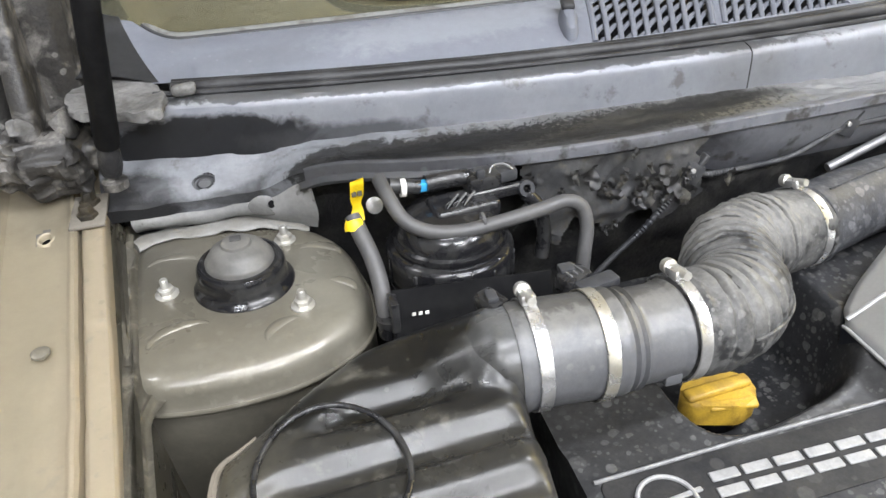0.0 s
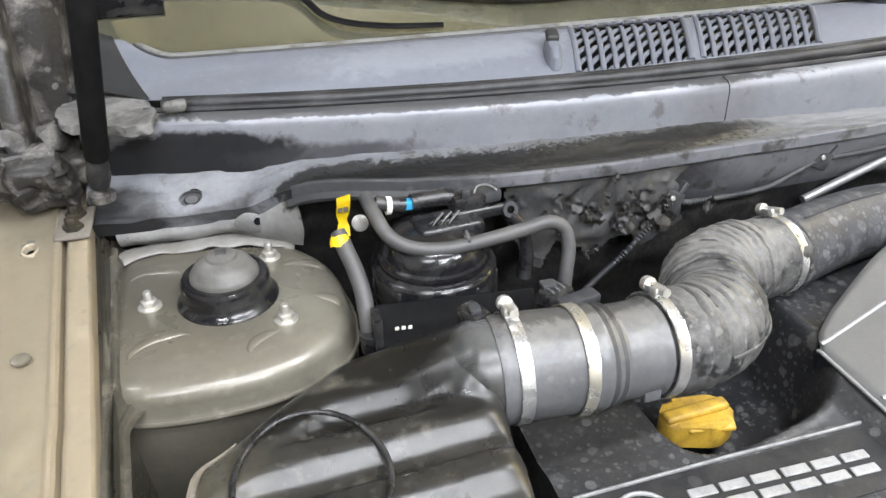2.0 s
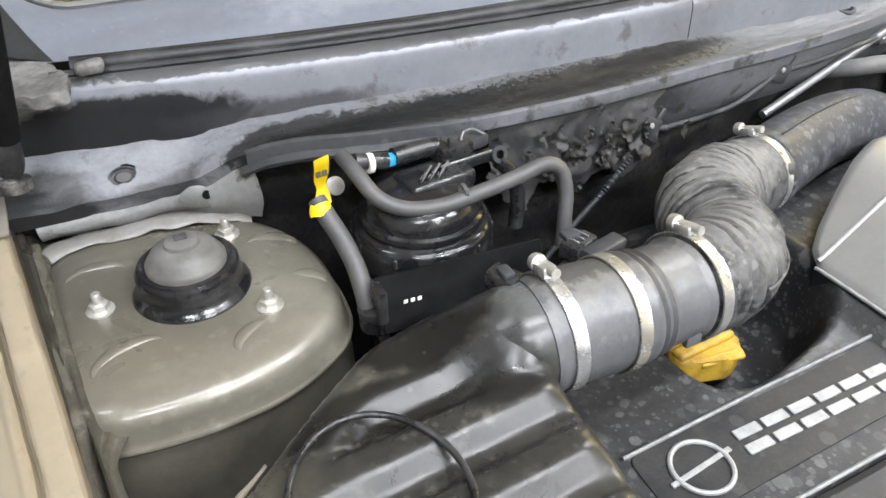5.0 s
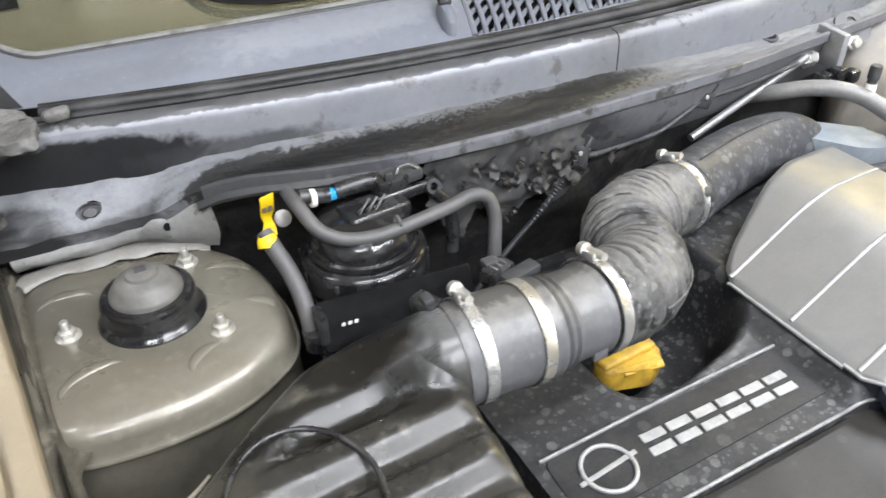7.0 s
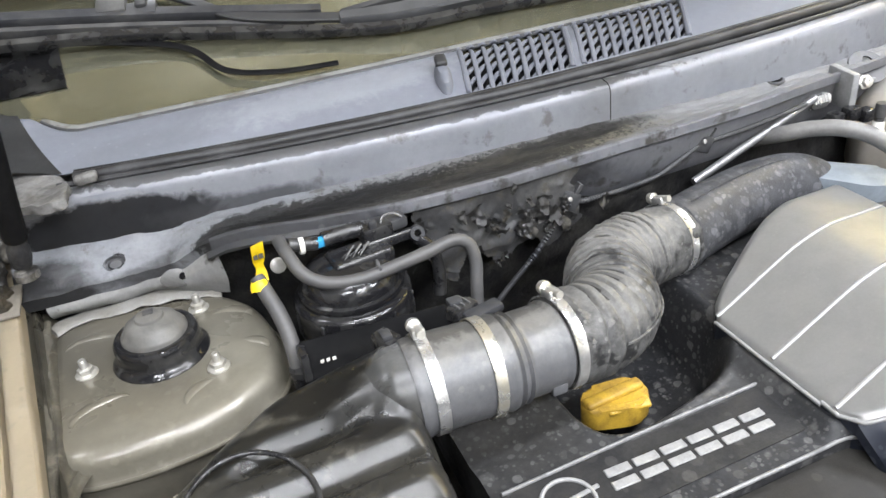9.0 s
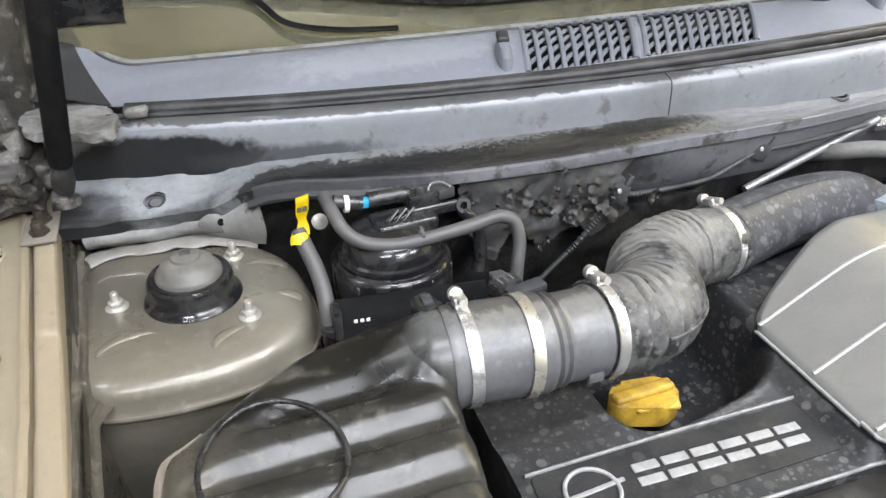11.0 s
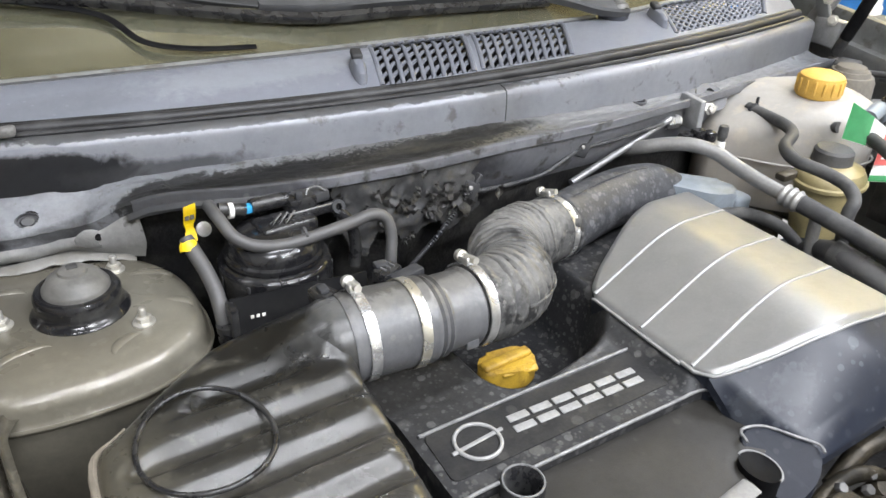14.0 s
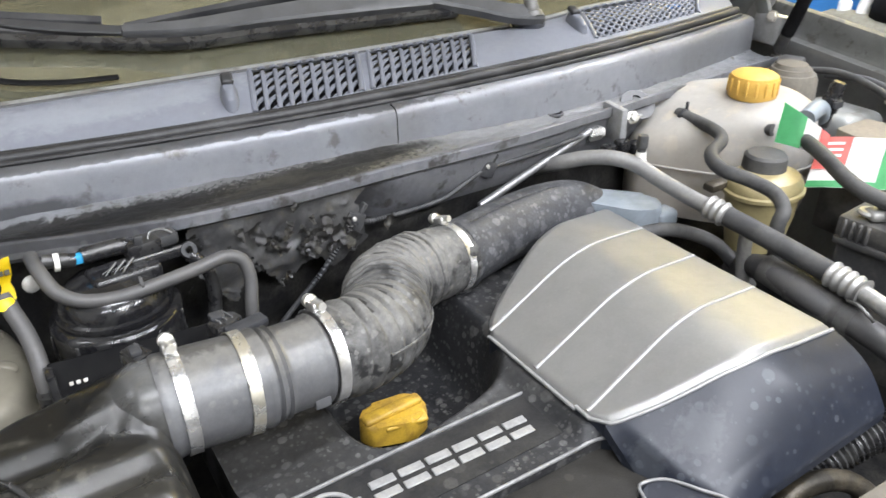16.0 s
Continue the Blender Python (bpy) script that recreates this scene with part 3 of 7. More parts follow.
# ---- the workshop ----
def room():
    x0, x1, y0, y1, zc, w = -3.6, 5.2, -4.2, 5.4, 3.7, 0.15
    tagged(link_mesh("floor", rbox((x1 - x0 + 0.4, y1 - y0 + 0.4, 0.2), ((x0 + x1) / 2, (y0 + y1) / 2, -0.1), 0), "concrete"),
           "worn grey concrete workshop floor", "floor", kind="structure")
    tagged(link_mesh("ceiling", rbox((x1 - x0 + 0.4, y1 - y0 + 0.4, 0.2), ((x0 + x1) / 2, (y0 + y1) / 2, zc + 0.1), 0), "ceiling_paint"),
           "dark unpainted workshop ceiling", "ceiling", kind="structure")
    for name, size, at in (("wall_north", (x1 - x0 + 0.3, w, zc), ((x0 + x1) / 2, y1 + w / 2, zc / 2)), ("wall_south", (x1 - x0 + 0.3, w, zc), ((x0 + x1) / 2, y0 - w / 2, zc / 2)),
                           ("wall_east", (w, y1 - y0, zc), (x1 + w / 2, (y0 + y1) / 2, zc / 2)), ("wall_west", (w, y1 - y0, zc), (x0 - w / 2, (y0 + y1) / 2, zc / 2))):
        # the east wall is ochre, out of view, to give warm reflections
        ochre = name == "wall_east"
        tagged(link_mesh(name, rbox(size, at, 0), "wall_ochre" if ochre else "wall_paint"), "unseen ochre workshop wall added to tint reflections warm" if ochre else "plain pale painted workshop wall", "wall", kind="structure")


room()


def lamp(x, y, power, length=1.3, along="x", width=0.22, colour=(0.905, 0.93, 1.0), label="white workshop batten light under the ceiling"):
    e = thing("ceiling_light", label, "light", "ceiling lights", at=(x, y, 3.62))
    sx, sy = (length, width) if along == "x" else (width, length)
    part("housing", rbox((sx + 0.06, sy + 0.04, 0.05), (x, y, 3.66), 0.008), "lamp_body", e)
    part("diffuser", rbox((sx, sy, 0.05), (x, y, 3.612), 0.02), "lamp_glass", e, "glowing white diffuser")
    li = bpy.data.lights.new("ceiling_lamp", "AREA")
    li.shape, li.size, li.size_y, li.energy, li.color = "RECTANGLE", sx, sy, power, colour
    o = new("ceiling_lamp", li)
    o.location = (x, y, 3.575)


for lx, ly, lp in ((-1.1, -1.9, 80), (0.9, -2.1, 110), (2.7, -1.8, 122), (-2.0, 0.9, 25), (3.2, 1.1, 108), (0.9, -3.4, 96), (0.9, 3.4, 126)):
    lamp(lx, ly, lp * 1.12)
lamp(0.95, -0.45, 125, 3.2)


def wall_washer(x, y, z, power, length):
    """A long lamp on brackets, added out of view: it lights the wall behind it."""
    e = thing("added_wall_light", "long unseen light added to wash the ochre wall for warm reflections", "light", at=(x, y, z))
    turn = Matrix.Rotation(radians(-62), 4, "Y")
    part("housing", rbox((0.16, length + 0.05, 0.05), (x, y, z), 0.01, 2, turn), "lamp_body", e)
    d = Vector((math.sin(radians(62)), 0, -math.cos(radians(62))))
    part("diffuser", rbox((0.13, length, 0.012), Vector((x, y, z)) + 0.028 * d, 0.004, 2, turn), "lamp_glass", e, "glowing warm diffuser")
    for dy in (-length / 2, length / 2):
        part("bracket", sweep([Vector((x, y + dy * 0.9, z)), Vector((x, y + dy * 0.9, 3.70))], 0.012, 8), "lamp_body", e)
    li = bpy.data.lights.new("added_wall_lamp", "AREA")
    li.shape, li.size, li.size_y, li.energy, li.color = "RECTANGLE", 0.12, length, power, (1.0, 0.95, 0.68)
    o = new("added_wall_lamp", li)
    o.location = Vector((x, y, z)) + 0.05 * d
    o.rotation_euler = (0, radians(-62), 0)


# added light: brightens the ochre wall that the silver dome mirrors
wall_washer(4.15, 2.7, 3.35, 270, 3.0)


# ---- the car's sheet metal ----
MID = 0.68


def cowl_y(x):
    return 0.82 + 0.15 * (x - MID) ** 2


LEDGE_Y = ((-0.15, 0.842), (-0.02, 0.838), (0.045, 0.832), (0.088, 0.804), (0.174, 0.762), (0.30, 0.734), (0.43, 0.724), (0.65, 0.729), (0.80, 0.747), (0.96, 0.774), (1.2, 0.800), (1.5, 0.83))
LEDGE_Z = ((-0.15, 1.010), (-0.02, 1.009), (0.045, 1.012), (0.088, 1.042), (0.13, 1.055), (0.16, 1.057), (0.62, 1.059), (0.80, 1.050), (1.0, 1.043), (1.5, 1.045))


def ledge_y(x):
    return sum(ramp(x + d, LEDGE_Y) for d in (-0.03, -0.015, 0, 0.015, 0.03)) / 5


def ledge_z(x):
    return sum(ramp(x + d, LEDGE_Z) for d in (-0.02, -0.01, 0, 0.01, 0.02)) / 5


car = thing("car", "beige car body with open engine bay, dusty grey metal", "car", at=(0.68, 0.8, 0.0))


def ledge_back(x):
    return ledge_z(x) + 0.036 * smooth((0.14 - x) / 0.14)


def cowl_band(xa, xb):
    """The grey cross-member under the windscreen: a rolled top, an upright face."""
    def fn(x, v):
        y = cowl_y(x)
        zb = ledge_back(x) + 0.001
        rows = ((0.030, 1.096), (0.012, 1.106), (0.000, 1.1075), (-0.012, 1.106), (-0.018, 1.101), (-0.020, 1.094), (-0.0205, 1.075), (-0.0207, zb + 0.003), (-0.0208, zb - 0.002))
        i = min(len(rows) - 2, int(v))
        f = v - i
        dy, z = (rows[i][k] + (rows[i + 1][k] - rows[i][k]) * f for k in (0, 1))
        return (x, y + dy, z + 0.0008 * noise.noise(Vector((x * 14, v, 3))))
    return sheet(fn, span(xa, xb, max(12, int((xb - xa) / 0.012))), span(0, 8, 17), 0.0015)


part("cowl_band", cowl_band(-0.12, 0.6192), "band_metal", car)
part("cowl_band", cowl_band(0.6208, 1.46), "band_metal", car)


LEDGE_HOLES = ((-0.015, 0.851), (0.897, 0.808))


def ledge():
    def fn(x, v):
        yb, yf, zf = cowl_y(x) - 0.020, ledge_y(x), ledge_z(x)
        zb = ledge_back(x)
        if v <= 1:
            z = zb + (zf - zb) * v
            dip = -0.006 * math.sin(math.pi * v) if x > 0.14 else 0
            z += dip + 0.0025 * noise.noise(Vector((x * 30, v * 3, 0))) + 0.0015 * noise.noise(Vector((x * 90, v * 9, 4)))
            return (x, yb + (yf - yb) * v, z)
        return (x, yf + 0.004 * (v - 1), zf - 0.016 * (v - 1))
    xs = sorted(set(span(-0.125, 1.46, 210) + [hx + 0.0012 * k for hx, hy in LEDGE_HOLES for k in range(-14, 15)]))
    bm = sheet(fn, xs, span(0, 1, 46) + [1.25, 1.6, 2.0], 0.002,
               keep=lambda x, v: v > 1 or all(((fn(x, v)[0] - hx) / 0.0125) ** 2 + ((fn(x, v)[1] - hy) / (0.0062 if hx < 0 else 0.0115)) ** 2 > 1 for hx, hy in LEDGE_HOLES))
    return bm


def ledge_lip():
    """The clean rolled lip along the ledge's front edge."""
    rows = ((0.004, 0.0016), (0.000, 0.0014), (-0.0012, 0.0006), (-0.0016, -0.002), (-0.0022, -0.0115), (0.000, -0.013))

    def fn(x, v):
        i = min(len(rows) - 2, int(v))
        dy, dz = (rows[i][k] + (rows[i + 1][k] - rows[i][k]) * (v - i) for k in (0, 1))
        return (x, ledge_y(x) + dy, ledge_z(x) + dz)
    return sheet(fn, span(0.092, 1.40, 150), span(0, 5, 11), 0.001)


part("ledge_lip", ledge_lip(), "bulkhead_dusty", car, "dusty rolled lip of the ledge")
part("cowl_ledge", ledge(), "dirty_ledge", car, "dirt-streaked grey ledge below the windscreen")
for (hx, hy), hz, tx in zip(LEDGE_HOLES[1:], (1.0465,), (2,)):
    part("hole_rim", lathe([(0.0112, -0.008), (0.0116, -0.001), (0.0124, 0.0005), (0.0150, 0.0003), (0.0156, -0.002)], pose(hx, hy, hz + 0.0005, tx), 30), "panel_grey", car)


def bulkhead_panel():
    """The smooth upper bulkhead behind the duct, curving back under the ledge."""
    def fn(x, v):
        return (x, ledge_y(x) + 0.006 + 0.030 * v * v + 0.012 * (1 - smooth((x - 0.52) / 0.06)), ledge_z(x) - 0.012 - 0.080 * v * smooth((x - 0.30) / 0.14) + 0.0012 * noise.noise(Vector((x * 16, v * 3, 2))))
    return sheet(fn, span(0.34, 1.46, 104), span(0, 1, 14), 0.002)


part("bulkhead_panel", bulkhead_panel(), "bulkhead_dusty", car, "dusty grey-black upper bulkhead panel")


def firewall():
    def fn(x, v):
        y, z = ledge_y(x) + 0.030, ledge_z(x) - 0.010
        zz = z - v * 0.62
        return (x, y + 0.004 * noise.noise(Vector((x * 22, zz * 22, 1))), zz)
    return sheet(fn, span(-0.12, 1.5, 120), span(0, 1, 50), 0.003)


part("firewall", firewall(), "grimy_black", car, "grimy black bulkhead panel")


def fender(side, wall=False):
    """A wing's inner edge: flat flanges in steps, gutter and inner wall."""
    s = 1 if side == "left" else -1

    def wx(x):
        return x if s == 1 else 2 * MID - x

    rows = ((-0.050, 0.72), (-0.068, 0.86), (-0.078, 0.950), (-0.079, 0.968), (-0.0825, 0.9745), (-0.0865, 0.972), (-0.0890, 0.985), (-0.0905, 0.999), (-0.0930, 1.0018), (-0.1100, 1.0018), (-0.1128, 1.0002),
            (-0.1136, 0.994), (-0.1158, 0.994), (-0.1168, 1.0050), (-0.1195, 1.0078), (-0.1230, 1.0076), (-0.1275, 1.0046), (-0.150, 1.0050),
            (-0.170, 1.0035), (-0.186, 1.0045), (-0.191, 1.009), (-0.205, 1.045), (-0.214, 1.058), (-0.235, 1.064), (-0.30, 1.055), (-0.35, 1.00), (-0.375, 0.80), (-0.36, 0.72))

    def fn(y, v):
        i = min(len(rows) - 2, int(v))
        f = v - i
        x, z = (rows[i][k] + (rows[i + 1][k] - rows[i][k]) * f for k in (0, 1))
        lift = 0.075 * smooth((y - 0.3) / 0.9) - 0.034
        if z > 0.97:
            z += lift
        strip = -0.112 < x < -0.091 and z > 0.99
        x += -0.085 * (y - 0.475)
        if -0.14 < rows[i][0] < -0.110 and z > 0.97:
            x += 0.0016 * noise.noise(Vector((y * 22, 3, 0)))
        z += sum(-0.0035 * math.exp(-(((y - hy) / 0.020) ** 2 + ((x - hx) / 0.009) ** 2)) for hy, hx in ((0.575, -0.150), (0.520, -0.146), (0.44, -0.140)))
        if strip:
            z += 0.0028 * (smooth((y - 0.535) / 0.006) - smooth((y - 0.585) / 0.006) + smooth((y - 0.46) / 0.006) - smooth((y - 0.41) / 0.006) + smooth((y - 0.66) / 0.006)) + 0.0014 * noise.noise(Vector((y * 25, 0, 0)))
        return (wx(x), y, z)
    holes = ((0.80, -0.175), (0.468, -0.143)) if s == 1 else ()
    vs = [i + f for i in range(len(rows) - 1) for f in (0, 0.33, 0.67)] + [len(rows) - 1.0]
    vs = [v for v in vs if v <= 6.0] if wall else [v for v in vs if v >= 6.0]

    def keep(y, v):
        x = fn(y, v)[0]
        return all((y - hy) ** 2 / 0.013 ** 2 + (x - (hx - 0.0)) ** 2 / 0.0085 ** 2 > 1 for hy, hx in holes)
    return sheet(fn, span(-0.35, 1.12, 300), vs, 0.0012, keep)


part("wing_wall", fender("left", True), "bay_paint", car, "grimy inner wall below the wing edge")
part("wing_edge", fender("left"), "beige_paint", car, "dusty beige painted wing edge with stepped flanges")
for hx, hy, hz in ((-0.175, 0.80, 1.0125), (-0.143, 0.468, 0.976)):
    part("hole_rim", lathe([(0.0066, -0.006), (0.0070, 0.0004), (0.0078, 0.0011), (0.0095, 0.0009), (0.0105, -0.002)], pose(hx, hy, hz + 0.0012, 4) @ Matrix.Diagonal((0.9, 1.28, 1, 1)), 26), "beige_paint", car)
    # the hole's inner shade, put in as a black disc
    part("hole_shade", lathe([(0.0, 0.0), (0.0110, 0.0), (0.0112, -0.004)], pose(hx, hy, hz - 0.007, 4) @ Matrix.Diagonal((0.95, 1.3, 1, 1)), 24), "matte_black", car, "black disc under the wing edge standing for the hole's shade")


def gutter(u, v):
    """The sealed channel between the wing edge and the tower."""
    y = 0.36 + 0.52 * u
    x0 = -0.0905 - 0.085 * (y - 0.475)
    return (x0 + (0.020 + 0.030 * smooth((y - 0.57) / 0.06)) * v, y, 0.962 + 0.012 * u - 0.020 * smooth(v * 1.4) + 0.006 * math.exp(-((v - 0.30) / 0.10) ** 2) + 0.004 * math.exp(-((v - 0.62) / 0.08) ** 2) + 0.0015 * noise.noise(Vector((u * 18, v * 3, 1))))


part("gutter", sheet(gutter, span(0, 1, 90), span(0, 1, 30), 0.002), "gutter_grime", car, "grimy sealed gutter beside the wing edge")



def fender_right(first, last):
    rows = ((1.36, 0.72), (1.40, 0.90), (1.405, 0.985), (1.415, 0.992), (1.44, 0.994), (1.462, 0.990), (1.47, 1.0), (1.474, 1.060), (1.480, 1.071), (1.500, 1.073), (1.505, 1.079), (1.511, 1.113), (1.515, 1.121), (1.530, 1.123),
            (1.60, 1.10), (1.68, 1.06), (1.74, 0.98))

    def fn(y, v):
        i = min(len(rows) - 2, int(v))
        f = v - i
        x, z = (rows[i][k] + (rows[i + 1][k] - rows[i][k]) * f for k in (0, 1))
        return (x + 0.05 * (y - 0.5), y, z + (0.06 * smooth((y - 0.3) / 0.9) - 0.04 if z > 0.97 else 0))
    vs = [i + f for i in range(first, last) for f in (0, 0.5)] + [float(last)]
    return sheet(fn, span(-0.35, 1.12, 120), vs, 0.0015)


part("wing_wall", fender_right(0, 8), "far_wall", car, "dark grimy inner wall of the far wing")
part("wing_edge", fender_right(8, 16), "wing_grey", car, "dull grey-green inner wing edge")

# strut tower
TOWER = [(-0.100, 0.604), (-0.104, 0.72), (-0.106, 0.842), (-0.058, 0.866), (0.088, 0.822), (0.122, 0.775), (0.134, 0.715), (0.126, 0.640), (0.060, 0.598), (-0.02, 0.590)]


def tower(low):
    bm = bmesh.new()
    ring = rounded(TOWER, 0.045, 7)
    n = len(ring)
    cx, cy = 0.012, 0.729
    levels = ((0.62, 1.10), (0.90, 1.03), (0.926, 1.012), (0.931, 1.030), (0.935, 1.030), (0.939, 1.006), (0.950, 0.996), (0.958, 0.975), (0.9635, 0.93), (0.966, 0.86), (0.967, 0.72), (0.9665, 0.55))
    rows = []
    for z, k in levels:
        rows.append([bm.verts.new((cx + (x - cx) * k, cy + (y - cy) * k, z + (0.0012 * noise.noise(Vector((x * 25, y * 25, k * 6))) if z > 0.95 else 0))) for x, y in ring])
    rows.append([bm.verts.new((cx + 0.051 * math.cos(a), cy + 0.051 * math.sin(a), 0.9665)) for a in [math.atan2(y - cy, x - cx) for x, y in ring]])
    rows.append([bm.verts.new((cx + 0.049 * math.cos(a), cy + 0.049 * math.sin(a), 0.955)) for a in [math.atan2(y - cy, x - cx) for x, y in ring]])
    for a, b in zip(rows[:3], rows[1:3]) if low else zip(rows[2:], rows[3:]):
        for i in range(n):
            bm.faces.new((a[i], a[(i + 1) % n], b[(i + 1) % n], b[i]))
    bmesh.ops.delete(bm, geom=[v for v in bm.verts if not v.link_faces], context="VERTS")
    return bm


# the lower wall's shade is painted: a darker copy of the paint
part("tower_wall", tower(True), "tower_grime", car, "side wall of the strut tower, its shade put into darker paint")
part("strut_tower", tower(False), "bay_paint", car, "dusty olive painted suspension strut tower")
# pressed crescents, the skirt bead and the sealant on the tower
for px, py, sx, turn in ((-0.052, 0.660, 0.030, 20), (-0.062, 0.785, 0.026, 0), (0.092, 0.758, 0.024, -30), (0.045, 0.640, 0.020, 35), (0.104, 0.690, 0.018, -40)):
    arc = [pose(px, py, 0.9662, 0, 0, turn) @ Vector((sx * math.cos(a), sx * 0.55 * math.sin(a), 0)) for a in span(0.1, math.pi - 0.1, 24)]
    part("pressed_pad", sweep(arc, lambda s, k=sx: 0.0012 + 0.0052 * max(0.0, math.sin(math.pi * min(1, s / (k * 2.42)))), 12, squash=0.42), "bay_paint", car)
skirt_ring = rounded(TOWER, 0.045, 7)
part("skirt_bead", sweep([Vector((0.012 + (x - 0.012) * 1.031, 0.729 + (y - 0.729) * 1.031, 0.9335)) for x, y in skirt_ring], 0.0024, 8, closed=True), "bay_paint", car, "pressed bead round the tower's skirt")
bead = [(-0.104, 0.834, 0.966), (-0.085, 0.842, 0.968), (-0.04, 0.842, 0.970), (0.0, 0.838, 0.972), (0.035, 0.833, 0.972), (0.070, 0.824, 0.968), (0.090, 0.818, 0.961)]
part("hole_edge", lathe([(0.88, -0.005), (0.95, 0.0002), (1.04, 0.0006), (1.12, -0.0010)], pose(-0.015, 0.851, 1.0228, 46) @ Matrix.Diagonal((0.0125, 0.0088, 1, 1)), 32), "panel_grey", car)
part("hole_plug", lathe([(0.0, 0.0012), (0.55, 0.0010), (0.72, -0.0014), (0.93, -0.0004), (0.96, -0.004)], pose(-0.015, 0.851, 1.0212, 46) @ Matrix.Diagonal((0.0125, 0.0088, 1, 1)), 32), "black_paint", car, "dark rubber plug in the ledge hole")
# the dark folded flange below the ledge, beside the fuel filter
part("ledge_flange", sheet(lambda u, v: (0.085 + 0.205 * u, ledge_y(0.085 + 0.205 * u) - 0.002 - 0.008 * smooth(v * 2) + 0.004 * v, ledge_z(0.085 + 0.205 * u) - 0.010 - 0.009 * v - 0.0015 * noise.noise(Vector((u * 9, v, 3)))), span(0, 1, 40), span(0, 1, 7), 0.0015), "panel_grey", car, "dark folded flange below the ledge")
part("sealant_bead", lumps(sweep(spline(bead), lambda s: 0.0120 + 0.0040 * noise.noise(Vector((s * 30, 1, 0))), 16, squash=0.32), 0.004, 45), "sealant", car, "lumpy pale seam sealant bead")
part("sealant_bead", lumps(sweep(spline([(-0.107, 0.85, 0.97), (-0.106, 0.76, 0.966), (-0.103, 0.69, 0.964), (-0.095, 0.62, 0.958), (-0.085, 0.603, 0.945)]), 0.006, 10), 0.003, 60, 5), "bay_paint", car)



def gusset():
    def fn(u, v):
        x = -0.10 + 0.198 * u
        y0, z0 = ledge_y(x) + 0.004, ledge_z(x) - 0.014
        y1, z1 = min(0.868, y0 + 0.02) - 0.02 * smooth((u - 0.5) / 0.5), 0.966
        return (x, y0 + (y1 - y0) * v - 0.010 * math.sin(math.pi * v), z0 + (z1 - z0) * v + 0.002 * noise.noise(Vector((x * 30, v * 4, 2))))
    return sheet(fn, span(0, 1, 40), span(0, 1, 12), 0.0015)


part("gusset_plate", lumps(gusset(), 0.004, 26), "gusset_metal", car)
# the small ear with a hole beside the tower
part("gusset_ear", lumps(lathe([(0.0, 0.0065), (0.5, 0.0058), (0.8, 0.0035), (1.0, -0.003)], aim((0.060, 0.8265, 0.996), (0, -1, 0.35)) @ Matrix.Diagonal((0.034, 0.014, 0.35, 1)), 32), 0.001, 60), "pipe_dull", car, "pale pressed ear beside the strut tower")
# no hole is cut: a black disc paints its dark inside
part("gusset_hole_shade", lathe([(0.0, 0.0), (0.0038, 0.0), (0.0044, -0.0006), (0.0044, -0.008)], aim((0.0525, 0.8225, 0.9975), (0, -1, 0.35)), 18), "matte_black", car, "black disc standing for the shade in a bolt hole")


# the dirty foot of the screen pillar behind the hinge
foot = rbox((0.16, 0.26, 0.34), (-0.205, 1.075, 1.12), 0.03, 3)
bmesh.ops.subdivide_edges(foot, edges=foot.edges[:], cuts=4, use_grid_fill=True)
part("pillar_foot", lumps(foot, 0.012, 18), "hinge_grime", car, "dark grimy foot of the screen pillar")
part("pillar_trim", sweep(spline([(-0.135, 1.00, 1.12), (-0.145, 1.06, 1.17), (-0.155, 1.15, 1.23), (-0.16, 1.28, 1.31), (-0.16, 1.45, 1.42)]), 0.022, 14, squash=0.7), "seal_rubber", car)
# wheels and the rest of the shell
for wx in (-0.115, 1.475):
    for wy in (0.62, 3.30):
        w = part("wheel", lathe([(0.0, -0.02), (0.10, -0.02), (0.20, -0.06), (0.225, -0.09), (0.225, 0.09), (0.20, 0.06), (0.0, 0.06)], pose(wx, wy, 0.345, 0, 90), 40), "alu_pipe", car)
        part("tyre", lathe([(0.222, -0.10), (0.30, -0.115), (0.335, -0.10), (0.345, -0.05), (0.345, 0.05), (0.335, 0.10), (0.30, 0.115), (0.222, 0.10)], pose(wx, wy, 0.345, 0, 90), 44), "rubber", w)


def shell(u, v):
    """Wings, doors and roof behind the bay as one bowed skin."""
    y = 1.14 + 3.0 * u
    h = 1.02 + 0.66 * smooth((u - 0.10) / 0.20) * (1 - 0.35 * smooth((u - 0.8) / 0.2))
    a = math.pi * v
    return (MID - 0.90 * math.copysign(abs(math.cos(a)) ** 0.35, math.cos(a)) * (1 - 0.22 * smooth((math.sin(a) - 0.75) / 0.25)), y, 0.30 + (h - 0.30) * math.sin(a) ** 0.55 if 0 < v < 1 else 0.30)


part("rear_shell", sheet(shell, span(0.16, 1, 30), span(0, 1, 41), 0.004), "beige_paint", car, "beige painted cabin shell")

# front cross-member and inner wall closing the bay
part("front_panel", rbox((1.7, 0.06, 0.35), (0.68, -0.36, 0.78), 0.02), "grimy_black", car)
part("bay_floor", rbox((1.66, 1.2, 0.03), (0.68, 0.26, 0.42), 0.0), "grimy_black", car, "dark bottom of the engine bay")
# the rest of the body behind: scuttle floor and doors line
part("scuttle", rbox((1.62, 0.30, 0.30), (0.68, 1.12, 0.93), 0.01), "grimy_black", car)


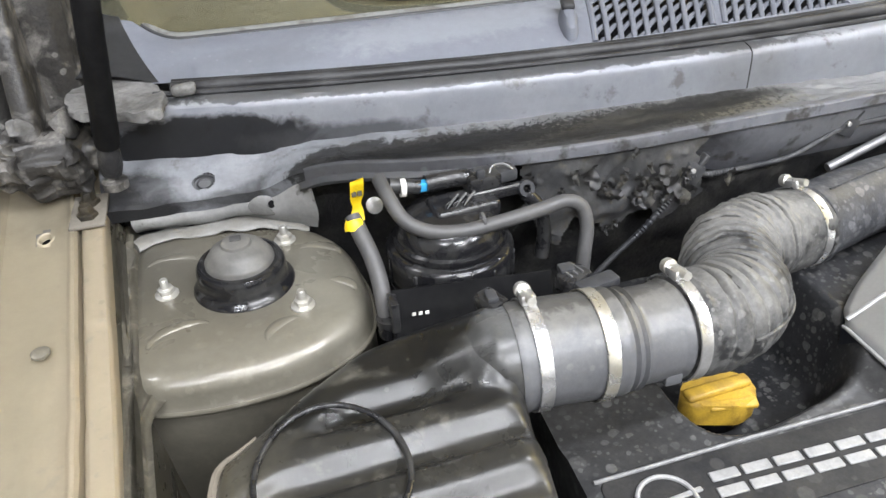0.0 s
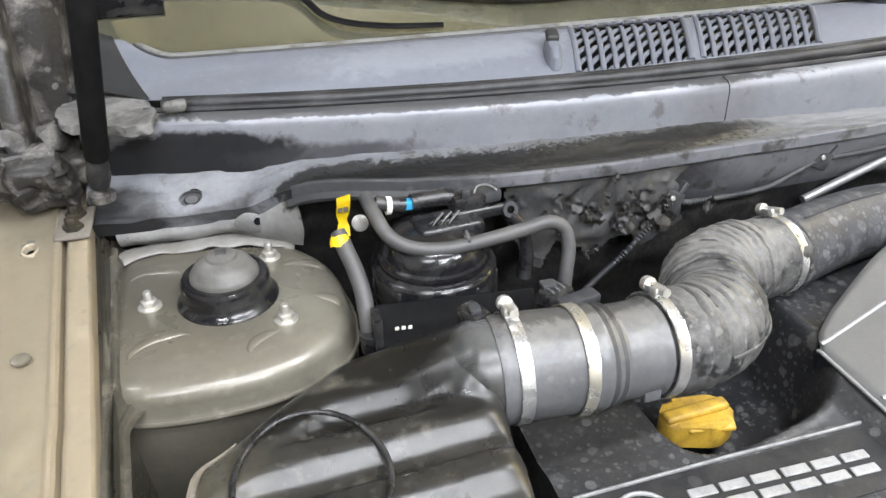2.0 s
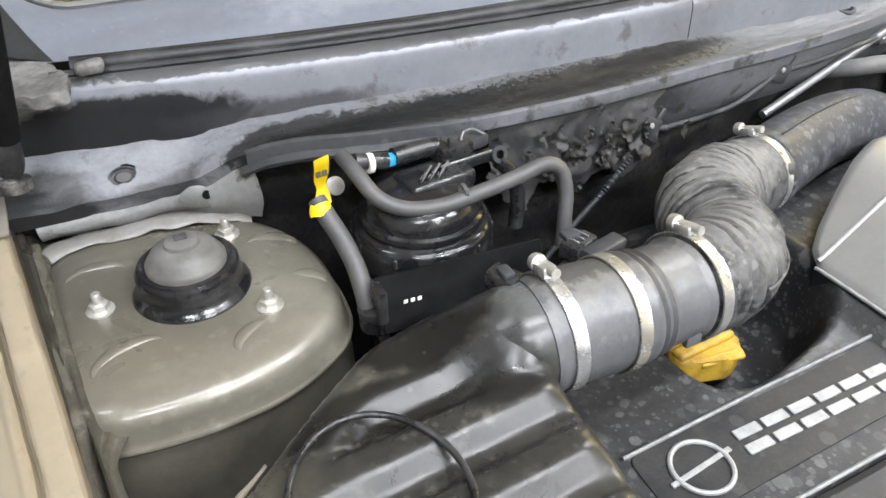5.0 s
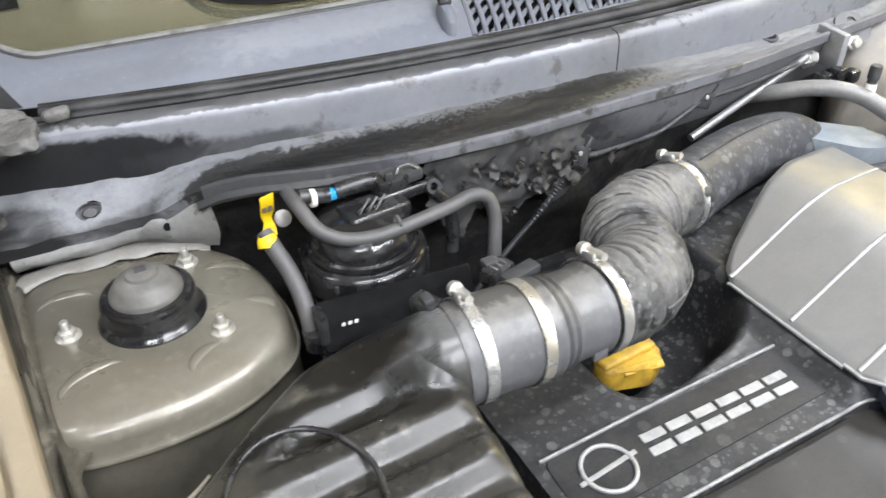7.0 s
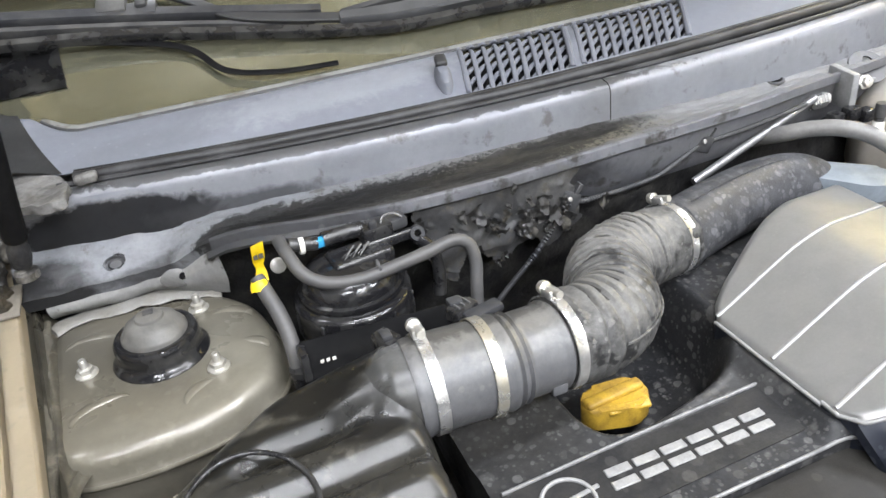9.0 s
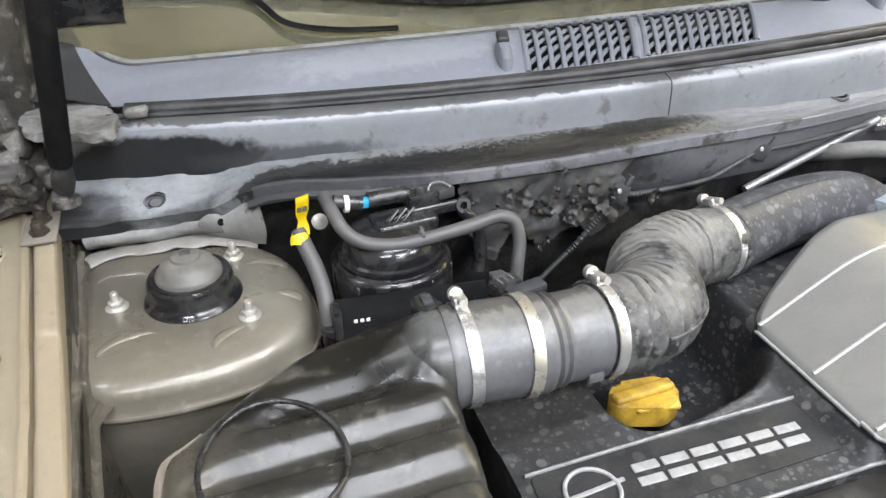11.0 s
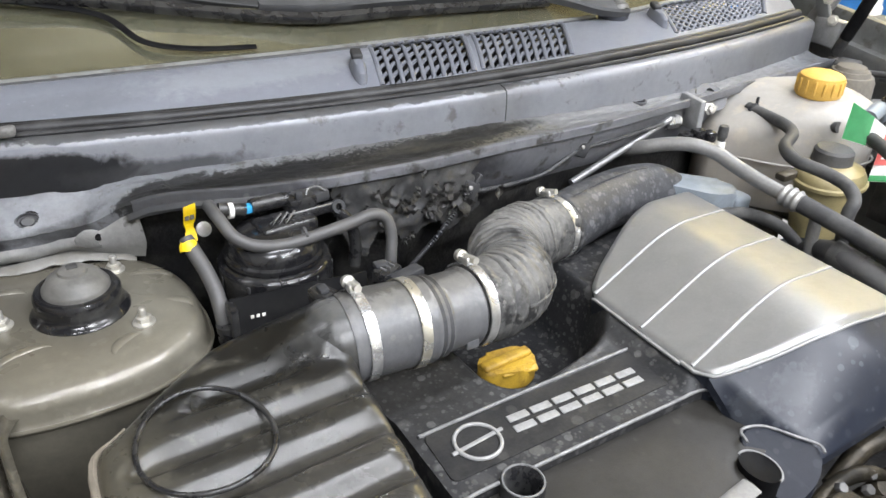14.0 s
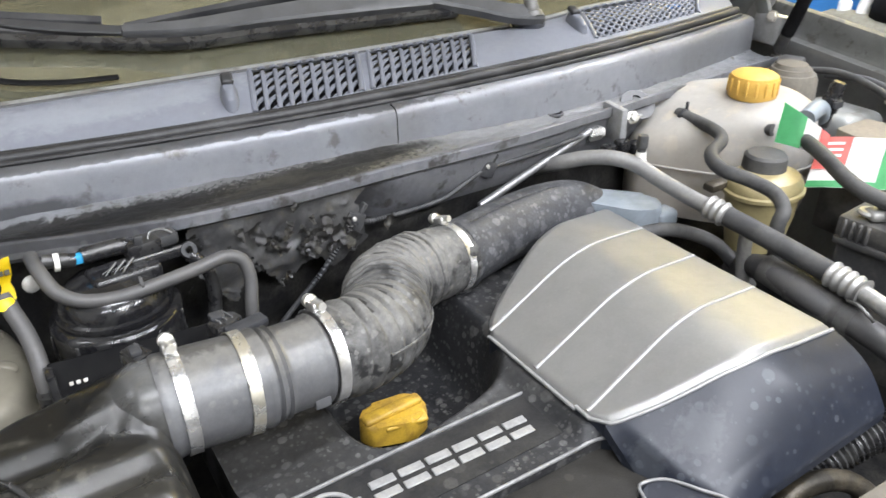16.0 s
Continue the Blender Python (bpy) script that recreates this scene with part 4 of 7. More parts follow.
def hood():
    e = thing("car_hood", "open beige car bonnet standing on gas struts", "car hood", at=(0.68, 1.02, 1.22))
    tilt = radians(64)

    def fn(u, v):
        x = -0.12 + 1.6 * u
        s = v * 1.02
        bow = 0.05 * math.sin(math.pi * u) + 0.03 * math.sin(math.pi * v)
        return (x + 0.05 * (0.5 - u) * v, 1.15 - s * math.cos(tilt) + bow * math.sin(tilt), 1.29 + s * math.sin(tilt) + bow * math.cos(tilt))
    part("skin", sheet(fn, span(0, 1, 24), span(0, 1, 18), 0.004), "hood_paint", e)

    def inner(u, v):
        p = fn(u, v)
        d = 0.018 + 0.012 * smooth(abs(math.sin(u * 9.0)) * 2 - 0.6)
        return (p[0], p[1] - d * math.sin(tilt), p[2] - d * math.cos(tilt))
    part("inner_frame", sheet(inner, span(0.03, 0.97, 90), span(0.03, 0.95, 30), 0.003), "hood_inner", e)


hood()


def gas_strut(a, b, label):
    e = thing("gas_strut", label, "gas strut", "bonnet struts", at=a)
    a, b = Vector(a), Vector(b)
    d = (b - a).normalized()
    part("cylinder", lathe([(0.0, 0.03), (0.0115, 0.03), (0.0125, 0.034), (0.0125, 0.30), (0.010, 0.304), (0.0, 0.304)], aim(a, d), 20), "matte_black", e)
    part("rod", sweep([a + d * 0.30, b], 0.004, 12), "steel", e)
    part("end_socket", lathe([(0.0, -0.006), (0.010, -0.004), (0.012, 0.006), (0.0115, 0.02), (0.0095, 0.032), (0.0, 0.032)], aim(a, d), 18), "grimy_black", e)
    part("ball_stud", lathe([(0.0, -0.016), (0.013, -0.016), (0.013, -0.008), (0.006, -0.006), (0.007, 0.0), (0.0, 0.004)], pose(a.x, a.y, a.z - 0.004), 16), "hinge_grime", e)


gas_strut((-0.100, 0.832, 1.064), (-0.005, 0.735, 1.64), "black bonnet gas strut on a greasy ball stud")
gas_strut((1.470, 0.835, 1.055), (1.51, 0.66, 1.66), "black bonnet gas strut beside the far wing")


# ---- windscreen, scuttle cover, wipers ----
def glass_y(x):
    return 0.968 + 0.045 * (x - MID) ** 2


def windscreen():
    e = thing("windscreen", "dusty car windscreen reflecting the workshop", "windscreen", at=(0.68, 1.05, 1.15))

    def fn(x, s):
        y = glass_y(x) + s * 0.86
        return (x, y, 1.128 + s * 0.51 - 0.05 * (x - MID) ** 2 * s)
    part("pane", sheet(fn, span(-0.16, 1.52, 40), span(0, 0.9, 16), 0.005), "glass_dark", e, "dusty glass with the bonnet's olive reflection put into its colour")

    def frit(x, s):
        p = fn(x, s)
        return (p[0], p[1] - 0.001, p[2] + 0.0022)
    part("black_border", sheet(frit, span(-0.155, -0.02, 8), span(0.09, 0.20, 4), 0.0006), "gloss_black", e, "black printed corner patch")
    return e


screen = windscreen()


def cowl_surface(x, v):
    """The scuttle cover: v from 0 at the rubber seal to 1 at the glass."""
    y0, y1 = cowl_y(x) + 0.032, glass_y(x) + 0.004 + 14.0 * max(0.0, -0.010 - x) ** 2
    z0, z1 = 1.112 + 0.010 * smooth((x - 0.3) / 0.6), 1.140 + 0.010 * smooth((x - 0.95) / 0.2)
    z = z0 + (z1 - z0) * v + 0.006 * math.sin(math.pi * v)
    if v > 0.93:
        z -= 0.006 * smooth((v - 0.93) / 0.07)
    z += 0.30 * max(0.0, y1 - glass_y(x) - 0.004) * v
    return Vector((x, y0 + (y1 - y0) * v, z))


SCOOP = (0.965, 0.966)


def cowl_cover():
    e = thing("scuttle_cover", "blue-grey plastic scuttle cover with air grilles below windscreen", "cowl panel", at=(0.68, 0.93, 1.12))
    # each grille: front and rear span in x, and how deep it reaches
    grilles = ((0.451, 0.600, 0.484, 0.648, 0.04, 0.97), (0.616, 0.785, 0.666, 0.852, 0.04, 0.97), (1.040, 1.330, 1.085, 1.405, 0.08, 0.96))

    def end_line(v):
        return -0.056 - 0.050 * v

    def solid(x, v):
        p = cowl_surface(x, v)
        if (p.x - SCOOP[0]) ** 2 + (p.y - SCOOP[1]) ** 2 < 0.027 ** 2:
            return False
        return x > end_line(v) and not any(c < v < d and a + (a2 - a) * (v - c) / (d - c) < x < b + (b2 - b) * (v - c) / (d - c) for a, b, a2, b2, c, d in grilles)
    xs, vs = span(-0.125, 1.45, 420), sorted(set([round(q, 3) for q in span(0, 1, 40)] + [g[k] for g in grilles for k in (4, 5)]))
    part("panel", sheet(cowl_surface, xs, vs, 0.0025, solid), "cowl_plastic", e)

    def fold(u, v):
        x = end_line(v) + 0.012 - 0.17 * u
        p = cowl_surface(x, v)
        return (x, p.y, p.z + 0.0014 * (1 - u) + 0.010 * smooth(u / 0.3) * (1 - v))
    # dark material paints in the shade on this end of the cover
    part("end_fold", sheet(fold, span(0, 1, 14), span(0, 1, 24), 0.002), "wiper_arm", e, "folded end of the cover, its shade put into a dark colour")
    for xa, xb in ((-0.155, SCOOP[0] - 0.028), (SCOOP[0] + 0.028, 1.44)):
        part("glass_lip", sweep([cowl_surface(x, 1.0) + Vector((0, 0.002, 0.0025)) for x in span(xa, xb, int((xb - xa) * 82))], 0.0036, 10), "black_paint", e)
        part("glass_lip", sweep([cowl_surface(x, 1.0) + Vector((0, 0.0085, 0.0045)) for x in span(xa, xb, int((xb - xa) * 82))], 0.0062, 10, squash=0.6), "wing_grey", e, "pale rolled lip of the cover at the glass")
    # the round scoop in which the wiper's pivot sits
    part("pivot_scoop", sheet(lambda a, v: Vector((SCOOP[0] + (0.0285 - 0.006 * v) * math.cos(a), SCOOP[1] + (0.0285 - 0.006 * v) * math.sin(a), 1.1475 - 0.030 * v)), span(-math.pi - 0.35, 0.35, 40), span(0, 1, 6), 0.002), "grille_plastic", e, "round scoop for the wiper pivot")
    for a, b, a2, b2, c, d in grilles:
        def on(s, t, dz):
            """A place on the grille: s across, t from front to rear."""
            x = (a + (b - a) * s) * (1 - t) + (a2 + (b2 - a2) * s) * t
            return cowl_surface(x, c + (d - c) * t) + Vector((0, 0, dz))
        # backing sheet whose dark colour paints the shade below the bars
        g = part("grille", sheet(lambda s, t: on(s, t, -0.026), span(-0.02, 1.02, 10), span(0, 1, 6), 0.002), "grille_well", e, "dark sheet standing for the shaded depth of the air grille")
        n = 9 if b - a < 0.16 else 10 if b - a < 0.2 else 15
        for s_edge in (0, 1):
            part("grille_edge", sweep([on(s_edge, t, -0.001) for t in span(0, 1, 10)], 0.0042, 8), "grille_plastic", g)
        # flat straight bars, slanting webs between them, and a scalloped lip at the glass
        if n == 15:
            # the far grille: two crossing families of slanting bars
            slope = 0.36
            for lean in (-1, 1):
                for k in range(-6, n + 7):
                    ts = [t for t in span(0, 1, 24) if 0 <= k / n + lean * slope * (t - 0.5) <= 1]
                    if len(ts) > 2:
                        part("bar", sweep([on(k / n + lean * slope * (t - 0.5), t, -0.004 - 0.0015 * (lean > 0)) for t in ts], 0.0023, 8, squash=0.9), "grille_plastic", g)
        else:
            for k in range(n + 1):
                part("bar", sweep([on(k / n, t, -0.003) for t in span(0, 1, 8)], 0.0034, 8, squash=0.8), "grille_plastic", g)
            for k in range(n):
                for j in range(5):
                    t = (j + 0.30) / 4.9
                    part("web", sweep([on((k + q) / n, min(1.0, max(0.0, t - 0.085 + 0.17 * q)), -0.0085 + 0.002 * math.sin(math.pi * q)) for q in span(0, 1, 5)], lambda s: 0.0033, 8, squash=0.8), "grille_plastic", g)
        part("scalloped_lip", sweep([on(s, 1.0, 0.001 + 0.0030 * math.cos(2 * math.pi * s * n)) + Vector((0, 0.004 - 0.0035 * math.cos(2 * math.pi * s * n), 0)) for s in span(-0.01, 1.01, 12 * n)], 0.0024, 6), "grille_plastic", g, "scalloped edge of the grille")
    # the washer nozzle and the twin boss beside the far grille
    for nx, ny, nz in ((0.432, 0.902, 1.128), (1.035, 0.925, 1.140)):
        w = part("washer_nozzle", lathe([(0.0, 0.019), (0.5, 0.018), (0.85, 0.011), (1.0, -0.006)], pose(nx, ny, nz, 10, 0, -14) @ Matrix.Diagonal((0.0120, 0.034, 0.85, 1)), 28), "grille_plastic", e)
        part("jet", rbox((0.016, 0.022, 0.010), (nx + 0.003, ny + 0.012, nz + 0.020), 0.004, 3, pose(0, 0, 0, 16, 0, -14)), "wiper_grey", w)


cowl_cover()

seal = thing("cowl_seal", "long black rubber seal strip along the scuttle edge", "rubber seal", at=(0.68, 0.84, 1.11))
part("bulb", sweep([Vector((x, cowl_y(x) + 0.016, 1.112 + 0.004 * smooth((x - 0.3) / 0.6) + 0.0012 * noise.noise(Vector((x * 9, 0, 0))))) for x in span(-0.030, 1.44, 110)], 0.0075, 12), "seal_rubber", seal)
part("flap", sweep([Vector((x, cowl_y(x) + 0.028, 1.113 + 0.006 * smooth((x - 0.3) / 0.6))) for x in span(-0.030, 1.44, 90)], 0.0045, 8), "seal_rubber", seal)
part("foot", sweep([Vector((x, cowl_y(x) + 0.004, 1.110)) for x in span(-0.05, 1.44, 90)], 0.0035, 8), "seal_rubber", seal)


def strip(points, widths, thick, name, m, parent, label=""):
    """A flat bar lying on the glass, its width given along its length."""
    path = spline(points, 0.01)
    n = len(path)
    bm = bmesh.new()
    rows = []
    up = Vector((0, -0.51, 0.86))
    for i, p in enumerate(path):
        d = (path[min(n - 1, i + 1)] - path[max(0, i - 1)]).normalized()
        side = d.cross(up).normalized()
        t = i / (n - 1) * (len(widths) - 1)
        k = min(len(widths) - 2, int(t))
        w = widths[k] + (widths[k + 1] - widths[k]) * (t - k)
        rows.append([bm.verts.new(p + side * a * w * 0.5 + up * h * thick) for a, h in ((-1, -0.5), (-1, 0.25), (-0.8, 0.5), (0.8, 0.5), (1, 0.25), (1, -0.5))])
    for a, b in zip(rows, rows[1:]):
        for k in range(6):
            bm.faces.new((a[k], a[(k + 1) % 6], b[(k + 1) % 6], b[k]))
    bm.faces.new(rows[0])
    bm.faces.new(rows[-1])
    bmesh.ops.recalc_face_normals(bm, faces=bm.faces[:])
    return part(name, bm, m, parent, label)


wa = thing("windscreen_wiper", "dark grey wiper arm with black blade on the windscreen", "wiper", "wipers", at=(0.993, 0.985, 1.15))
strip([(0.975, 0.950, 1.160), (0.950, 0.950, 1.163), (0.918, 0.962, 1.167), (0.880, 0.992, 1.177), (0.82, 1.036, 1.192)], (0.034, 0.036, 0.046), 0.016, "arm_head", "wiper_arm", wa)
strip([(0.818, 1.039, 1.193), (0.70, 1.040, 1.194), (0.55, 1.040, 1.193), (0.43, 1.038, 1.191), (0.344, 1.048, 1.194)], (0.052, 0.046, 0.036, 0.026, 0.016), 0.014, "arm", "wiper_arm", wa)
strip([(0.85, 1.008, 1.168), (0.70, 1.012, 1.171), (0.55, 1.018, 1.174), (0.40, 1.024, 1.176), (0.22, 1.062, 1.197), (0.05, 1.10, 1.218), (-0.25, 1.14, 1.24)], (0.012, 0.014, 0.012), 0.012, "arm_channel", "gloss_black", wa)
strip([(0.344, 1.048, 1.196), (0.27, 1.066, 1.206), (0.203, 1.090, 1.219), (0.147, 1.134, 1.245), (0.05, 1.20, 1.282), (-0.1, 1.29, 1.335)], (0.016, 0.016, 0.014), 0.006, "arm_rod", "wiper_grey", wa)
strip([(0.325, 1.072, 1.204), (0.14, 1.111, 1.228), (-0.05, 1.15, 1.25), (-0.28, 1.19, 1.272)], (0.014, 0.018, 0.018), 0.014, "blade_frame", "black_paint", wa)
strip([(0.310, 1.058, 1.190), (0.14, 1.098, 1.214), (-0.05, 1.137, 1.236), (-0.28, 1.177, 1.258)], (0.008, 0.010), 0.012, "blade_rubber", "rubber", wa)
for jx, jy, jz, jw, jd, jh, m in ((0.075, 1.132, 1.236, 0.085, 0.024, 0.018, "black_paint"), (0.060, 1.138, 1.247, 0.040, 0.030, 0.014, "rubber"), (0.098, 1.130, 1.248, 0.016, 0.022, 0.012, "rubber")):
    part("blade_joint", rbox((jw, jd, jh), (jx, jy, jz), 0.004, 2, Matrix.Rotation(radians(-12), 4, "Z") @ Matrix.Rotation(radians(30), 4, "X")), m, wa, "black plastic joint of the blade")
part("pivot_nut", lathe([(0.0, 0.020), (0.006, 0.0195), (0.0105, 0.015), (0.012, 0.009), (0.012, 0.0), (0.017, -0.002), (0.019, -0.010)], pose(0.960, 0.952, 1.168, -15), 24), "pipe_dull", wa, "bright domed pivot nut")
wb2 = thing("windscreen_wiper", "black wiper blade with hinged bracket lying further up the windscreen", "wiper", "wipers", at=(0.739, 1.095, 1.21))
strip([(0.352, 1.066, 1.194), (0.52, 1.078, 1.204), (0.699, 1.088, 1.211), (0.88, 1.096, 1.217), (1.10, 1.10, 1.219)], (0.010, 0.016, 0.016), 0.014, "blade_frame", "black_paint", wb2)
strip([(0.354, 1.056, 1.183), (0.52, 1.068, 1.193), (0.699, 1.078, 1.200), (0.88, 1.086, 1.206), (1.10, 1.090, 1.208)], (0.007, 0.009), 0.010, "blade_rubber", "rubber", wb2)
part("blade_joint", rbox((0.07, 0.022, 0.022), (0.728, 1.098, 1.222), 0.005, 2), "rubber", wb2)
part("joint_pin", rbox((0.022, 0.034, 0.016), (0.700, 1.106, 1.230), 0.004, 2), "rubber", wb2)
# the arm's dark reflection in the glass, laid on as a black strip
strip([(-0.15, 1.14, 1.233), (0.0, 1.112, 1.217), (0.128, 1.074, 1.1945), (0.175, 1.024, 1.1650), (0.24, 1.005, 1.1535), (0.32, 0.998, 1.1495)], (0.010, 0.010, 0.008), 0.002, "wiper_reflection", "matte_black", screen, "black strip standing for the wiper arm's reflection in the glass")

# added dark block: stands for the dark gap, hides glare on the glass
far_gap_block = rbox((0.12, 0.075, 0.10), (1.475, 1.025, 1.185), 0.02, 3)
part("pillar_foot", lumps(far_gap_block, 0.006, 18), "grimy_black", car, "dark block added for the shaded gap at the far screen corner")
fh = thing("hood_hinge", "pale grey painted bonnet hinge on the far wing", "hinge", at=(1.492, 0.875, 1.06))
part("base", rbox((0.034, 0.070, 0.055), (1.488, 0.872, 1.085), 0.006, 2, pose(0, 0, 0, 0, 6, -8)), "bracket_pale", fh)
part("arm", rbox((0.012, 0.036, 0.13), (1.500, 0.892, 1.155), 0.004, 2, pose(0, 0, 0, 24, 8, 0)), "bracket_pale", fh)
part("link", rbox((0.010, 0.030, 0.09), (1.478, 0.900, 1.140), 0.004, 2, pose(0, 0, 0, -20, -10, 0)), "wing_grey", fh, "duller hinge link")
for hy, hz in ((0.862, 1.112), (0.884, 1.150)):
    part("bolt", lathe([(0.0, 0.009), (0.007, 0.009), (0.008, 0.006), (0.008, 0.002), (0.012, 0.001), (0.012, 0.0)], aim((1.470, hy, hz), (-1, -0.3, 0.2)), 6), "zinc", fh)
# foam block and hinge grime at the wing's rear corner
foam = thing("foam_block", "crumbling grey foam seal block at the scuttle end", "foam seal", at=(-0.075, 0.875, 1.09))
flap_line = rounded([(-0.142, 0.955), (-0.100, 0.985), (-0.048, 0.935), (-0.031, 0.885), (-0.034, 0.845), (-0.085, 0.852), (-0.135, 0.872)], 0.02, 5)
pad = prism(flap_line, 1.104, 1.114, 0.004, 3)
bmesh.ops.triangulate(pad, faces=[f for f in pad.faces if len(f.verts) > 4])
bmesh.ops.subdivide_edges(pad, edges=pad.edges[:], cuts=3, use_grid_fill=True)
part("block", lumps(lumps(pad, 0.006, 24), 0.0022, 120), "foam_grey", foam)
part("plug", lumps(rbox((0.026, 0.016, 0.012), (-0.016, 0.886, 1.118), 0.005, 3), 0.002, 70), "foam_grey", foam)
hinge = thing("hood_hinge", "greasy dirt-caked bonnet hinge bracket on the wing", "hinge", at=(-0.16, 0.87, 1.04))
blob = rbox((0.085, 0.11, 0.060), (-0.172, 0.890, 1.066), 0.018, 4)
bmesh.ops.subdivide_edges(blob, edges=blob.edges[:], cuts=3, use_grid_fill=True)
part("bracket", lumps(lumps(blob, 0.016, 34), 0.006, 110), "hinge_grime", hinge)
for k, (hx, hy, hz, hr) in enumerate(((-0.145, 0.878, 1.098, 0.014), (-0.178, 0.872, 1.106, 0.012), (-0.125, 0.888, 1.062, 0.016), (-0.205, 0.872, 1.088, 0.013), (-0.155, 0.855, 1.055, 0.012))):
    lump = bmesh.new()
    bmesh.ops.create_icosphere(lump, subdivisions=3, radius=hr, matrix=Matrix.Translation((hx, hy, hz)))
    part("dirt_clod", lumps(lump, 0.008, 70, k), "foam_grey" if k == 1 else "hinge_grime", hinge)
part("arm", lumps(rbox((0.020, 0.09, 0.22), (-0.175, 0.93, 1.16), 0.008, 3, Matrix.Rotation(radians(-20), 4, "X")), 0.006, 30), "hinge_grime", hinge)
part("rubber_gaiter", lumps(sweep(spline([(-0.205, 0.90, 1.06), (-0.215, 0.93, 1.12), (-0.205, 0.96, 1.19), (-0.19, 1.0, 1.27)]), 0.018, 12), 0.005, 50), "hinge_grime", hinge)
part("bolt_plate", rbox((0.036, 0.062, 0.004), (-0.134, 0.832, 1.0205), 0.0015, 2, Matrix.Rotation(radians(3), 4, "X")), "relay_tan", hinge, "dusty tan bracket plate under the bolts")
for by in (0.846, 0.820):
    part("bolt", lathe([(0.0, 0.0135), (0.006, 0.0135), (0.0072, 0.011), (0.0072, 0.005), (0.0105, 0.004), (0.0108, 0.0)], pose(-0.134, by, 1.022 + 0.05 * (by - 0.83)), 6), "engine_metal", hinge, "rust-dulled hinge bolt")


# ---- wing screw, strut mount ----
def bolt(p, r=0.010, h=0.010, n=(0, 0, 1), name="bolt", label="zinc flange bolt", category="bolt", group="bolts", stud=0.0, m="zinc"):
    e = thing(name, label, category, group, at=p)
    pm = aim(p, n)
    part("flange", lathe([(0.0, 0.003), (r * 0.9, 0.003), (r * 1.3, 0.0015), (r * 1.3, -0.001)], pm, 20), m, e)
    part("hex", lathe([(0.0, h), (r * 0.75, h), (r * 0.92, h * 0.9), (r * 0.92, 0.002)], pm, 6), m, e)
    if stud:
        part("stud", lathe([(0.0, h + stud), (r * 0.35, h + stud), (r * 0.46, h + stud * 0.85), (r * 0.46, h * 0.9)], pm, 12), m, e)
    return e


bolt((-0.160, 0.634, 0.9985), 0.0062, 0.0024, label="beige painted wing bolt sunk in the flange", m="gutter_grime")
for p in ((-0.065, 0.732, 0.9665), (0.059, 0.793, 0.9665), (0.065, 0.671, 0.9665)):
    bolt(p, 0.0092, 0.009, name="strut_nut", label="zinc nut and stud on the strut tower", category="nut", group="strut nuts", stud=0.010)

mount = thing("strut_mount", "black domed strut mount with grey rubber crown", "strut mount", at=(0.012, 0.729, 0.965))
part("collar", lathe([(0.0515, 0.9645), (0.0512, 0.9665), (0.0490, 0.9690), (0.0462, 0.9715), (0.0446, 0.9745), (0.0438, 0.9775), (0.0436, 0.9795), (0.0441, 0.9825), (0.0446, 0.9865), (0.0441, 0.9908), (0.0420, 0.9940), (0.0390, 0.9950), (0.0365, 0.9938), (0.0, 0.9935)], pose(0.012, 0.729, 0), 44), "collar_black", mount)
crown = part("crown", lathe([(0.0345, 0.993), (0.0342, 0.997), (0.0325, 0.9998), (0.030, 1.0022), (0.028, 1.0065), (0.0225, 1.0105), (0.0155, 1.0135), (0.0145, 1.0165), (0.012, 1.018), (0.0, 1.0185)], pose(0.012, 0.729, 0), 40), "crown_rubber", mount, "dusty grey rubber crown")
part("mark", rbox((0.011, 0.009, 0.0012), (0.012, 0.731, 1.0187), 0.0004), "rubber", crown, "small raised square mark")


